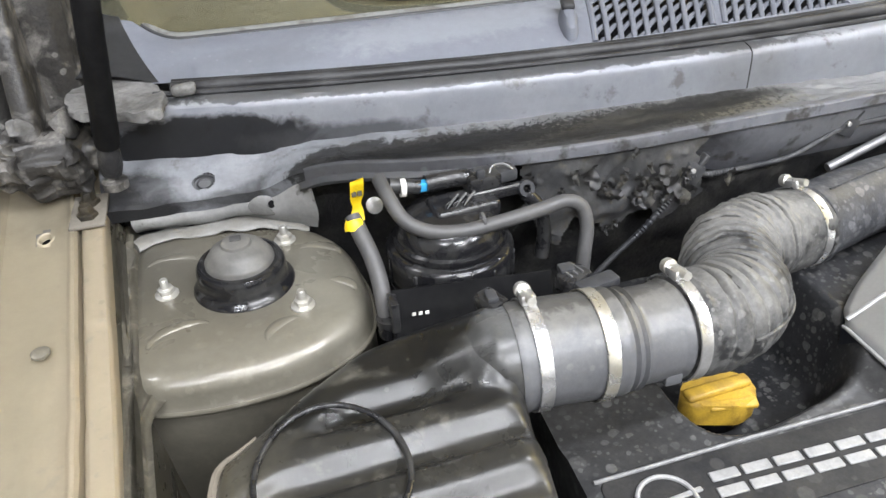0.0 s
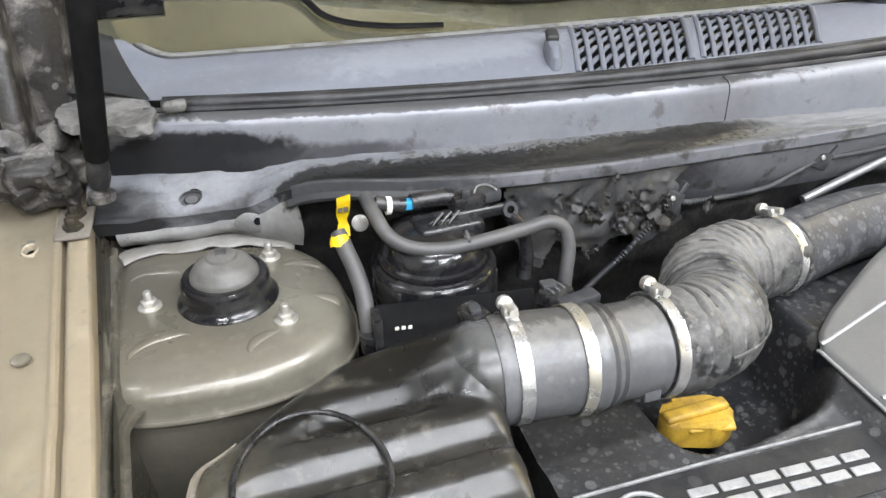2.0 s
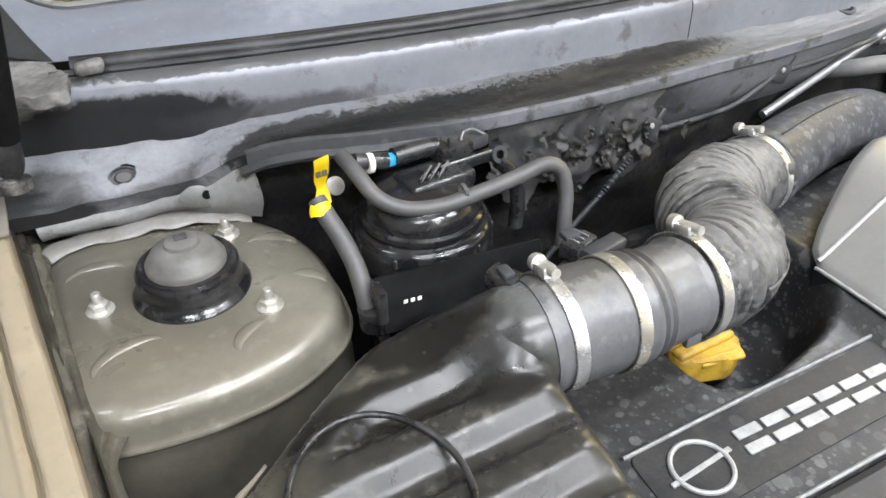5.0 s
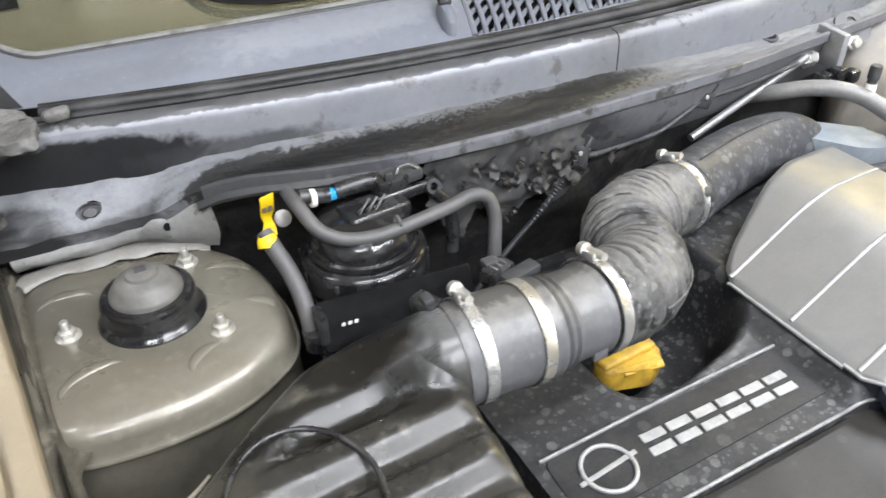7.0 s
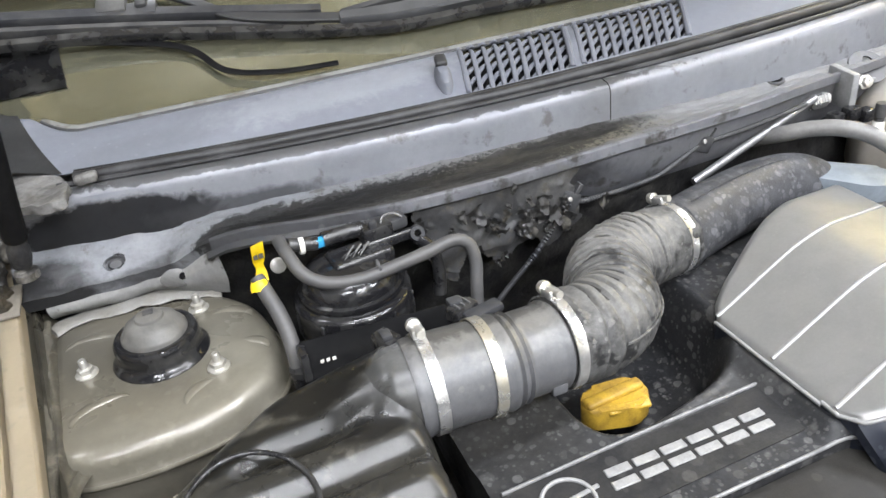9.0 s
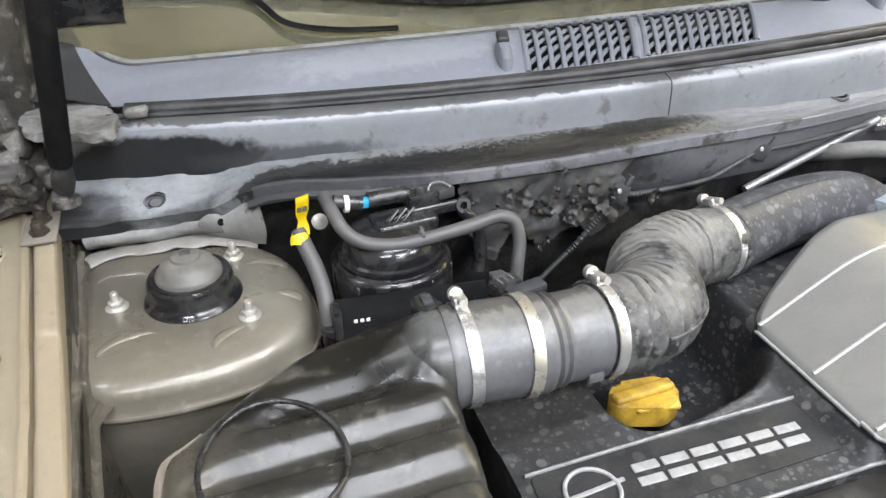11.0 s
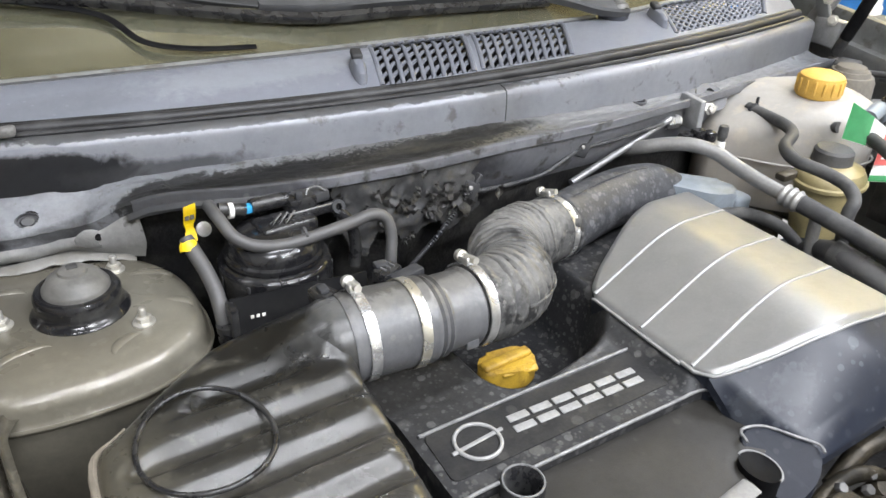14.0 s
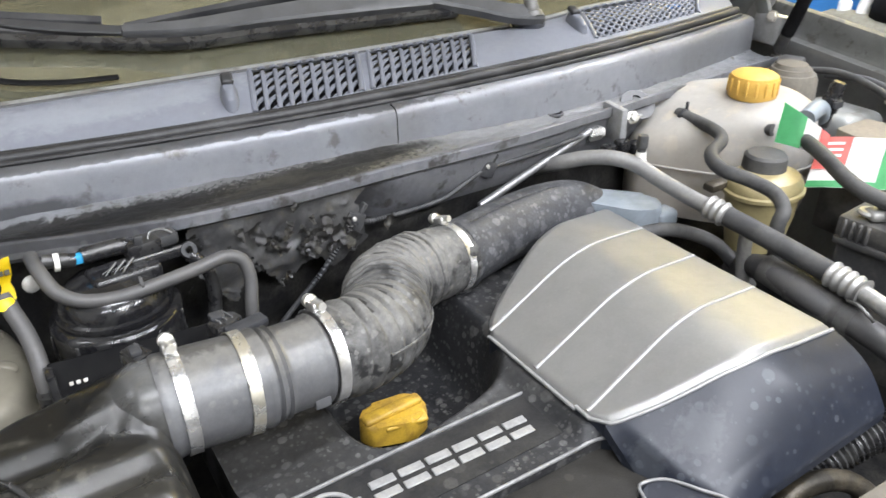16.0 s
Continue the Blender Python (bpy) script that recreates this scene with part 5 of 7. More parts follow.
# ---- air filter box ----
def airbox():
    e = thing("air_filter_box", "dusty black plastic air filter box with long ribs", "air filter box", at=(0.10, 0.40, 0.75))
    line = [(-0.024, 0.470), (-0.026, 0.455), (-0.03, 0.20), (0.0, 0.15), (0.17, 0.15), (0.186, 0.20), (0.206, 0.30), (0.214, 0.37), (0.220, 0.44), (0.222, 0.50), (0.214, 0.555), (0.175, 0.572), (0.100, 0.556)]
    ring = rounded(line, 0.018, 4)

    def inside(x, y, d=0.0):
        ok = False
        j = len(ring) - 1
        for i in range(len(ring)):
            (xi, yi), (xj, yj) = ring[i], ring[j]
            if (yi > y) != (yj > y) and x < (xj - xi) * (y - yi) / (yj - yi) + xi:
                ok = not ok
            j = i
        return ok

    def edge(x, y):
        best = 1.0
        for i in range(len(ring)):
            ax, ay = ring[i - 1]
            bx, by = ring[i]
            t = max(0, min(1, ((x - ax) * (bx - ax) + (y - ay) * (by - ay)) / ((bx - ax) ** 2 + (by - ay) ** 2 + 1e-12)))
            best = min(best, math.hypot(x - ax - t * (bx - ax), y - ay - t * (by - ay)))
        return best

    def wave(x, y):
        """Saw-shaped ribs: a flat crest, a slope to the front, a short rise."""
        w = 0.512 + 0.05 * (x - 0.1) - y
        if w < 0:
            return 1.0
        w = w % 0.053
        return sum(ramp(min(0.0529, max(0, w + q)), ((0.0, 1.0), (0.016, 1.0), (0.034, 0.0), (0.043, 0.05), (0.053, 1.0))) for q in (-0.0012, 0, 0.0012)) / 3

    def top(x, y):
        d = edge(x, y)
        k = smooth(d / 0.026)
        z = 0.972 + 0.040 * math.sqrt(max(0.0, 1 - (1 - min(1, d / 0.030)) ** 2))
        # ribs along x, from the left slope to the round right edge
        z += 0.011 * (wave(x, y) - 1) * k * smooth((x + 0.01 - 1.1 * max(0, y - 0.42)) / 0.025)
        # the neck towards the hose
        n = smooth((x - 0.130) / 0.085)
        c = 0.992 + math.sqrt(max(0.0, 0.0475 ** 2 - (y - 0.508) ** 2)) - z
        z += n * 0.5 * (c + math.sqrt(c * c + 0.00004)) * (1 if y < 0.508 else smooth(d / 0.012))
        z -= 0.012 * smooth((0.06 - x) / 0.09) * smooth((y - 0.40) / 0.1)
        return z + 0.0003 * noise.noise(Vector((x * 40, y * 40, 0)))
    bm = bmesh.new()
    cx, cy = 0.095, 0.37
    # a fine grid of the upper shell, clipped to the outline
    st = 0.0034
    grid = {}
    nx, ny = int(0.27 / st), int(0.45 / st)
    for i in range(nx + 1):
        for j in range(ny + 1):
            x, y = -0.035 + i * st, 0.14 + j * st
            if inside(x, y) and edge(x, y) > 0.0040:
                grid[i, j] = bm.verts.new((x, y, top(x, y)))
    for i in range(nx):
        for j in range(ny):
            q = [grid.get(k) for k in ((i, j), (i + 1, j), (i + 1, j + 1), (i, j + 1))]
            if all(q):
                bm.faces.new(q)
    bm.edges.ensure_lookup_table()
    # pull the border out to the outline and down as the side wall
    rim = [ed for ed in bm.edges if len(ed.link_faces) == 1]
    for level in range(4):
        got = bmesh.ops.extrude_edge_only(bm, edges=rim)["geom"]
        vs = [g for g in got if isinstance(g, bmesh.types.BMVert)]
        rim = [g for g in got if isinstance(g, bmesh.types.BMEdge)]
        for v in vs:
            if level == 0:
                d, p = 9, None
                for i in range(len(ring)):
                    a, b = Vector(ring[i - 1]), Vector(ring[i])
                    t = max(0, min(1, (v.co.xy - a).dot(b - a) / max(1e-12, (b - a).length_squared)))
                    c = a + (b - a) * t
                    if (c - v.co.xy).length < d:
                        d, p = (c - v.co.xy).length, c
                v.co.x, v.co.y, v.co.z = p.x + (0.006 * wave(p.x, p.y) - 0.003 if p.x > 0.16 else 0), p.y, 0.968
            else:
                v.co.z = (0.968, 0.93, 0.86, 0.70)[level]
                v.co.x += (v.co.x - cx) * (0.0, 0.03, 0.0, -0.05)[level]
                v.co.y += (v.co.y - cy) * (0.0, 0.02, 0.0, -0.05)[level]
    near = [v for v in bm.verts if v.co.z > 0.94 and edge(v.co.x, v.co.y) < 0.011]
    for _ in range(4):
        bmesh.ops.smooth_vert(bm, verts=near, factor=0.5, use_axis_x=True, use_axis_y=True, use_axis_z=True)
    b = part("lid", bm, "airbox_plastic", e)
    part("lower_case", prism(rounded([(-0.04, 0.14), (0.20, 0.13), (0.235, 0.45), (0.225, 0.565), (0.10, 0.568), (-0.04, 0.47)], 0.02, 4), 0.62, 0.90, 0.004), "airbox_plastic", e)
    part("dusty_lip", lumps(sweep(spline([(-0.0245, 0.30, 0.985), (-0.0225, 0.40, 0.987), (-0.020, 0.455, 0.988), (-0.014, 0.473, 0.987), (0.012, 0.492, 0.988)], 0.006), lambda s: 0.0044 - 0.0030 * smooth((s - 0.15) / 0.05), 8), 0.002, 60), "dusty_tan", e, "dusty tan edge of the lid")
    return b


airbox()
ring_loop = thing("rubber_ring", "thin black rubber ring lying on the air filter box", "rubber ring", at=(0.075, 0.40, 1.02))
loop = []
for a in span(0, 2 * math.pi, 49)[:-1]:
    loop.append(Vector((0.062 + 0.053 * math.cos(a), 0.418 + 0.062 * math.sin(a), 1.0165 - 0.003 * math.cos(a * 2) - 0.002 * math.sin(a))))
part("loop", sweep(loop, 0.0023, 12, closed=True), "gloss_black", ring_loop)


# ---- intake hose ----
HOSE = [(0.150, 0.508, 0.985), (0.190, 0.508, 0.996), (0.237, 0.505, 0.999), (0.30, 0.503, 0.996), (0.365, 0.505, 0.993), (0.415, 0.512, 0.987), (0.452, 0.535, 0.981), (0.473, 0.573, 0.975), (0.497, 0.612, 0.968), (0.545, 0.639, 0.960), (0.617, 0.656, 0.953)]
line = spline(HOSE, 0.0025)
lens = [0.0]
for a, b in zip(line, line[1:]):
    lens.append(lens[-1] + (b - a).length)


def cut(s0, s1):
    return [p for p, s in zip(line, lens) if s0 <= s <= s1]


def at_len(s):
    i = min(range(len(lens)), key=lambda k: abs(lens[k] - s))
    i = max(1, min(len(line) - 2, i))
    return line[i], (line[i + 1] - line[i - 1]).normalized()


def clamp(p, d, r, label, m="steel", screw=True, top=(0, -0.15, 1)):
    e = thing("hose_clamp", label, "hose clamp", "hose clamps", at=p)
    pm = aim(p, d)
    part("band", lathe([(r, -0.0056), (r + 0.0014, -0.0054), (r + 0.0012, -0.0042), (r + 0.0010, 0.0), (r + 0.0012, 0.0042), (r + 0.0014, 0.0054), (r, 0.0056)], pm, 60), m, e)
    if screw:
        up = Vector(top)
        up = (up - d * up.dot(d)).normalized()
        side = d.cross(up)
        q = p + up * (r + 0.0065)
        part("housing", rbox((0.013, 0.010, 0.018), q - up * 0.002, 0.003, 2, aim((0, 0, 0), side).to_3x3().to_4x4()), m, e)
        for k in range(11):
            a = -0.30 - 0.085 * k
            n = up * math.cos(a) + side * math.sin(a)
            fm = Matrix((d.cross(n), d, n)).transposed().to_4x4()
            part("slot", rbox((0.0014, 0.0064, 0.0006), p + n * (r + 0.00125), 0.0, 1, fm), "black_paint", e)
        part("screw", lathe([(0.0, -0.007), (0.0065, -0.007), (0.007, -0.005), (0.007, 0.0), (0.004, 0.001), (0.004, 0.024), (0.0, 0.024)], aim(q - side * 0.008, side), 14), "zinc", e)
    return e


hose = thing("intake_hose", "ribbed dusty black rubber air intake hose", "intake hose", at=(0.40, 0.51, 0.99))
part("box_spigot", sweep(cut(0.030, 0.10), lambda s: 0.0445 - 0.012 * (1 - smooth(s / 0.03)), 40), "airbox_plastic", hose)
part("cuff", sweep(cut(0.071, 0.161), lambda s: 0.0455 + 0.0012 * math.exp(-((s - 0.004) / 0.003) ** 2) + 0.0012 * math.exp(-((s - 0.085) / 0.003) ** 2), 44), "hose_grey", hose)
part("flow_meter", sweep(cut(0.158, 0.241), lambda s: 0.0418 + 0.0040 * math.exp(-((s - 0.006) / 0.0022) ** 2) + 0.0030 * math.exp(-((s - 0.013) / 0.0018) ** 2) + 0.0030 * math.exp(-((s - 0.052) / 0.0018) ** 2), 44), "hose_grey", hose, "smooth grey plastic meter pipe")


PITCH = 0.0142


def fold(s):
    """1 on the crest of a fold, 0 in its groove; plain cuffs at both ends."""
    total = lens[-1] - 0.214
    mid = smooth((s - 0.020) / 0.012) * smooth((total - 0.052 - s) / 0.012)
    w = abs(((s - 0.020) / PITCH) % 1.0 - 0.5) * 2
    return mid, 1 - smooth((w - 0.45) / 0.45)


def ripple(s):
    mid, crest = fold(s)
    return 0.0450 + mid * 0.0095 * (crest - 0.55) + 0.0018 * math.exp(-((s - 0.004) / 0.003) ** 2) + 0.0016 * math.exp(-((s - 0.0165) / 0.002) ** 2)


fine = spline(HOSE, 0.0012)
keepf, run = [], 0.0
for a, b in zip(fine, fine[1:]):
    run += (b - a).length
    if run >= 0.214:
        keepf.append(b)
bm = sweep(keepf, ripple, 72)
bm.faces.ensure_lookup_table()
bm.verts.ensure_lookup_table()
OUTER = Vector((0.62, -0.72, 0.05))
run = 0.0
for i, p in enumerate(keepf):
    mid, crest = fold(run)
    for k in range(72):
        v = bm.verts[i * 72 + k]
        off = v.co - p
        # the folds lie deep in the bend's crook and fade out towards its back
        shallow = smooth((off.normalized().dot(OUTER) + 0.10) / 0.75)
        v.co = p + off * (1 + shallow * 0.72 * (0.0462 / off.length - 1))
        # groove faces take the darker rubber, painting in crease shade between dusty crests
        if i < len(keepf) - 1:
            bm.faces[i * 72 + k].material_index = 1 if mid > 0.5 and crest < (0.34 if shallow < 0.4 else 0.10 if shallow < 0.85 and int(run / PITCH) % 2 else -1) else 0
    if i < len(keepf) - 1:
        run += (keepf[i + 1] - p).length
# worn, slightly torn crests on the bend's back
for v in bm.verts:
    v.co += noise.noise_vector(v.co * 60) * 0.0016 + noise.noise_vector(v.co * 170) * (0.0016 if v.co.y > 0.58 and v.co.z > 0.985 else 0.0005)
part("bellows", bm, ["bellows_rubber", "bellows_groove_shade"], hose, "ribbed dust-streaked rubber bellows")
seam_line = [(p, d) for p, d in (at_len(0.262 + 0.0035 * k) for k in range(22))]
part("seam_ridge", sweep([p + 0.0478 * (Vector((0.55, -0.72, 0.12)) - d * Vector((0.55, -0.72, 0.12)).dot(d)).normalized() for p, d in seam_line], 0.0015, 8), "bellows_rubber", hose, "moulded seam along the bellows")
part("rib_tab", rbox((0.016, 0.006, 0.012), (0.350, 0.468, 0.972), 0.002), "hose_grey", hose)
for s, r, lab, m in ((0.088, 0.0462, "steel worm-drive hose clamp with raised screw", "steel"), (0.221, 0.0462, "steel worm-drive hose clamp with raised screw", "steel")):
    p, d = at_len(s)
    clamp(p, d, r, lab, m, top=(0, 0.28, 1) if s < 0.12 else (0, 0.25, 1))
p, d = at_len(0.142)
clamp(p, d, 0.0464, "plain yellowish steel band clamp without screw", "brass", False)
p, d = at_len(lens[-1] - 0.012)
clamp(p, d, 0.0452, "steel hose clamp at the far end of the bellows", "steel", top=(-0.1, 0.35, 1))

duct = thing("intake_duct", "speckled dusty black plastic intake duct", "intake duct", at=(0.75, 0.69, 0.95))
part("pipe", sweep(spline([(0.590, 0.650, 0.956), (0.64, 0.663, 0.952), (0.71, 0.684, 0.949), (0.79, 0.702, 0.944), (0.855, 0.706, 0.934), (0.90, 0.700, 0.905), (0.925, 0.690, 0.86), (0.93, 0.685, 0.78)], 0.006), 0.0435, 40), "tube_dusty", duct)
p, d = at_len(lens[-1] - 0.001)
part("collar", lathe([(0.0430, -0.002), (0.0462, 0.0), (0.0466, 0.004), (0.0462, 0.008), (0.0430, 0.010)], aim(p + d * 0.002, d), 48), "tube_dusty", duct, "raised collar at the duct's mouth")
part("seam", sweep(spline([(0.64, 0.655, 0.9955), (0.71, 0.676, 0.9925), (0.79, 0.694, 0.9875), (0.85, 0.700, 0.9785)], 0.008), 0.0012, 6), "tube_dusty", duct)


# ---- engine cover ----
def cover_z(x, y):
    z = 0.897
    # well round the oil cap
    wx, wy = (x - 0.488) / 0.100, (y - 0.566 - 0.22 * (x - 0.488)) / 0.098
    d = (abs(wx) ** 3.4 + abs(wy) ** 3.4) ** (1 / 3.4)
    z -= 0.080 * smooth((1.10 - d) / 0.30)
    z += 0.0018 * math.exp(-((d - 1.13) / 0.04) ** 2)
    # step under the silver dome
    z += 0.016 * smooth((x - 0.560) / 0.02) * smooth((y - 0.345 + 0.2 * (x - 0.58)) / 0.02) * smooth((0.70 - y) / 0.03)
    # hollows near the left edge
    z -= 0.006 * smooth((0.36 - x) / 0.05) * smooth((y - 0.465) / 0.03)
    z -= 0.022 * smooth((y - 0.655) / 0.05) * (1 - smooth((x - 0.62) / 0.08))
    return z + 0.0006 * noise.noise(Vector((x * 50, y * 50, 0)))


cover = thing("engine_cover", "dusty black plastic engine cover with silver dome panel", "engine cover", at=(0.58, 0.42, 0.80))
SLEEVE = (0.330, 0.340)


def drop_edges(bm, *steps):
    """Turns the open border of a sheet down as a rim."""
    rim = [ed for ed in bm.edges if len(ed.link_faces) == 1]
    for dz in steps:
        got = bmesh.ops.extrude_edge_only(bm, edges=rim)["geom"]
        rim = [g for g in got if isinstance(g, bmesh.types.BMEdge)]
        for v in (g for g in got if isinstance(g, bmesh.types.BMVert)):
            v.co.z -= dz
    return bm


def shell_point(x, v):
    a = ramp(x, ((0.262, 0.352), (0.55, 0.352), (0.585, 0.350), (0.925, 0.310)))
    b = 0.715 - 0.5 * max(0, 0.42 - x)
    y = a + (b - a) * v
    return (x, y, cover_z(x, y))


def panel_point(u, v):
    y = 0.10 + 0.2505 * v
    right = sum(ramp(y + d, ((0.10, 0.49), (0.22, 0.525), (0.245, 0.55), (0.262, 0.60), (0.29, 0.618), (0.33, 0.612), (0.352, 0.598))) for d in (-0.006, 0, 0.006)) / 3
    x = 0.264 + (right - 0.264) * u
    return (x, y, 0.886 + 0.0012 * noise.noise(Vector((x * 16, y * 16, 2))))


def dome_z(x):
    """Two sloping faces that meet in a soft knee."""
    a, b, k = 0.923 + 0.41 * (x - 0.587), 0.981 - 0.140 * (x - 0.713), 0.028
    h = max(0.0, min(1.0, 0.5 + 0.5 * (b - a) / k))
    return b + (a - b) * h - k * h * (1 - h)


def eased(x, table, r=0.012):
    return sum(ramp(x + d, table) for d in (-r, -r / 2, 0, r / 2, r)) / 5


def dome_front(x):
    return eased(x, ((0.583, 0.349), (0.61, 0.335), (0.641, 0.322), (0.675, 0.311), (0.724, 0.299), (0.786, 0.296), (0.874, 0.299)))


def nose_point(u, v):
    """From the dome's front trim over a round crease down to the front edge."""
    x0 = 0.588 + 0.279 * u
    ya, za = dome_front(x0), dome_z(x0) - 0.004
    yc, zc = 0.242 + 0.012 * u, ramp(x0, ((0.588, 0.890), (0.654, 0.912), (0.75, 0.942), (0.876, 0.944)))
    yb, zb = 0.226, 0.876 + 0.014 * u
    # a rounded shoulder from the trim to the front edge
    w = 2.0 * 1.9 * v * (1 - v)
    den = (1 - v) ** 2 + w + v * v
    y = ((1 - v) ** 2 * ya + w * yc + v * v * yb) / den
    z = ((1 - v) ** 2 * za + w * zc + v * v * zb) / den
    k = smooth(u / 0.05)
    x = x0 + 0.036 * (1 - u) * min(1, v * 1.6) + 0.008 * u * v * v
    low = 0.884 - 0.012 * smooth((v - 0.55) / 0.3)
    return Vector((x, y, low + max(0.0, z - low) * (k if v > 0.15 else k + (1 - k) * (1 - v / 0.15))))


def off_sleeve(p):
    return (p[0] - SLEEVE[0]) ** 2 + (p[1] - SLEEVE[1]) ** 2 > 0.0185 ** 2


part("top_shell", drop_edges(sheet(shell_point, span(0.262, 0.925, 190), span(0, 1, 100), 0, lambda x, v: off_sleeve(shell_point(x, v))), 0.003, 0.06), "cover_plastic", cover)
part("nose", drop_edges(sheet(nose_point, span(0, 1, 60), span(0, 1, 48)), 0.003, 0.010), "cover_blue", cover, "smooth blue-black front nose")
part("front_panel", drop_edges(sheet(panel_point, span(0, 1, 100), span(0, 1, 80), 0, lambda u, v: off_sleeve(panel_point(u, v))), 0.003, 0.05), "cover_panel", cover, "dull brown-grey front panel")
part("ridge_line", sweep(spline([(0.350, 0.351, 0.8985), (0.45, 0.3515, 0.8985), (0.55, 0.3515, 0.8985), (0.575, 0.352, 0.899), (0.592, 0.348, 0.900), (0.606, 0.336, 0.897), (0.616, 0.318, 0.890)]), 0.0020, 8), "worn_line", cover, "light worn ridge line")
part("ridge_line", sweep(spline([(0.265, 0.349, 0.8985), (0.285, 0.351, 0.8985), (0.310, 0.3515, 0.8985)]), 0.0020, 8), "worn_line", cover)
part("bolt_sleeve", lathe([(0.0225, 0.882), (0.0225, 0.899), (0.0215, 0.9015), (0.0185, 0.9015), (0.0165, 0.898), (0.0140, 0.886), (0.0140, 0.84), (0.0, 0.84)], pose(*SLEEVE, 0), 32), "gloss_black", cover, "black bolt sleeve with worn rim")
tab_line = [(0.570, 0.262), (0.576, 0.289), (0.603, 0.281), (0.637, 0.227), (0.613, 0.208), (0.578, 0.206), (0.566, 0.228)]
part("front_tab", prism(rounded(tab_line, 0.012, 5), 0.846, 0.898, 0.003, 2, top=lambda x, y: -0.62 * max(0.0, (0.604 - x) * 0.719 + (0.270 - y) * 0.695)), "tab_dark", cover, "raised rounded dark blue tab at the cover's front", True)
# the highlight on the tab's rounded edge, put in as a pale line
part("tab_rim_glint", sweep(spline([(0.572, 0.272, 0.8945), (0.578, 0.286, 0.8975), (0.602, 0.278, 0.8985), (0.620, 0.251, 0.8985), (0.633, 0.230, 0.8975), (0.630, 0.221, 0.8955)], 0.004), 0.0017, 8), "worn_line", cover, "light line painting the highlight on the tab's rim")
# the opening's shade as a flat matte black disc, without a recess
part("tab_hollow_shade", lathe([(0.0, 0.0), (0.017, 0.0), (0.0185, 0.001), (0.019, -0.03)], pose(0.556, 0.243, 0.8930) @ Matrix.Diagonal((0.95, 1.25, 1, 1)), 24), "matte_black", cover, "flat black disc standing for the shaded hollow under the tab")
part("hollow_rim", sweep([Vector((0.556 + 0.0185 * math.cos(a), 0.243 + 0.0235 * math.sin(a), 0.8935)) for a in span(-1.5, 1.9, 24)], 0.0013, 6), "worn_line", cover)
part("grey_strap", sweep(spline([(0.415, 0.190, 0.880), (0.450, 0.212, 0.888), (0.490, 0.226, 0.890), (0.532, 0.232, 0.890)], 0.005), 0.0105, 14, squash=0.2), "split_sleeve", cover, "pale grey strap across the panel")
part("sleeve_rim", sweep([Vector((SLEEVE[0] + 0.0205 * math.cos(a), SLEEVE[1] + 0.0205 * math.sin(a), 0.9018)) for a in span(0, 2 * math.pi, 41)[:-1]], 0.0012, 6, closed=True), "worn_line", cover, "worn rim of the bolt sleeve")


def dome_back(x):
    return eased(x, ((0.583, 0.541), (0.619, 0.567), (0.665, 0.590), (0.712, 0.612), (0.764, 0.630), (0.86, 0.648), (0.88, 0.645)), 0.01)


def dome_point(u, v, off=0.0):
    x = 0.583 + 0.281 * u
    a, b = dome_front(x), dome_back(x)
    a += 0.018 * (1 - smooth(u / 0.05)) ** 2
    b -= 0.012 * (1 - smooth(u / 0.06)) ** 2
    y = a + (b - a) * v
    e = min(v * (b - a), (1 - v) * (b - a), u * 0.281 + 0.002, (1 - u) * 0.281 + 0.003)
    return Vector((x, y, dome_z(x) + off - 0.005 * (1 - smooth(e / 0.007))))


dome = part("silver_panel", sheet(lambda u, v: dome_point(u, v), span(0, 1, 90), span(0, 1, 80), 0.004), "silver_plastic", cover, "satin silver domed panel")
skirt = [dome_point(0, v) for v in span(0, 1, 30)] + [dome_point(u, 1) for u in span(0, 1, 40)[1:]] + [dome_point(1, v) for v in span(1, 0, 20)[1:]] + [dome_point(u, 0) for u in span(1, 0, 40)[1:-1]]
part("dome_trim", sweep([p + Vector((0, -0.002, 0.0015)) for p in [dome_point(0, v) for v in span(0.12, 0, 8)] + [dome_point(u, 0) for u in span(0, 1, 60)[1:]]], 0.0022, 10), "silver_bright", dome, "bright front edge trim")
part("edge_trim", sweep([p + Vector((-0.002, 0, 0)) for p in [dome_point(0, v) for v in span(0.1, 1, 30)]], 0.0020, 8), "letter_silver", dome, "thin grey edge trim")
bm = bmesh.new()
lo = [bm.verts.new(p - Vector((0, 0, 0.002))) for p in skirt]
hi = [bm.verts.new((p.x + 0.004 * (p.x > 0.7), p.y, 0.86)) for p in skirt]
for i in range(len(skirt)):
    bm.faces.new((lo[i], lo[(i + 1) % len(skirt)], hi[(i + 1) % len(skirt)], hi[i]))
part("dome_skirt", bm, "cover_blue", cover)
for ya, ym, yb in ((0.533, 0.552, 0.576), (0.450, 0.465, 0.487), (0.3685, 0.3825, 0.398)):
    pts = []
    for t in span(0, 1, 60):
        x = 0.585 + 0.273 * t
        y = eased(x, ((0.585, ya), (0.730, ym), (0.864, yb - 0.003)))
        pts.append(Vector((x, y, dome_z(x) + 0.0005)))
    part("dome_rib", sweep(pts, 0.0026, 10, squash=0.55), "silver_bright", dome, "bright raised rib")

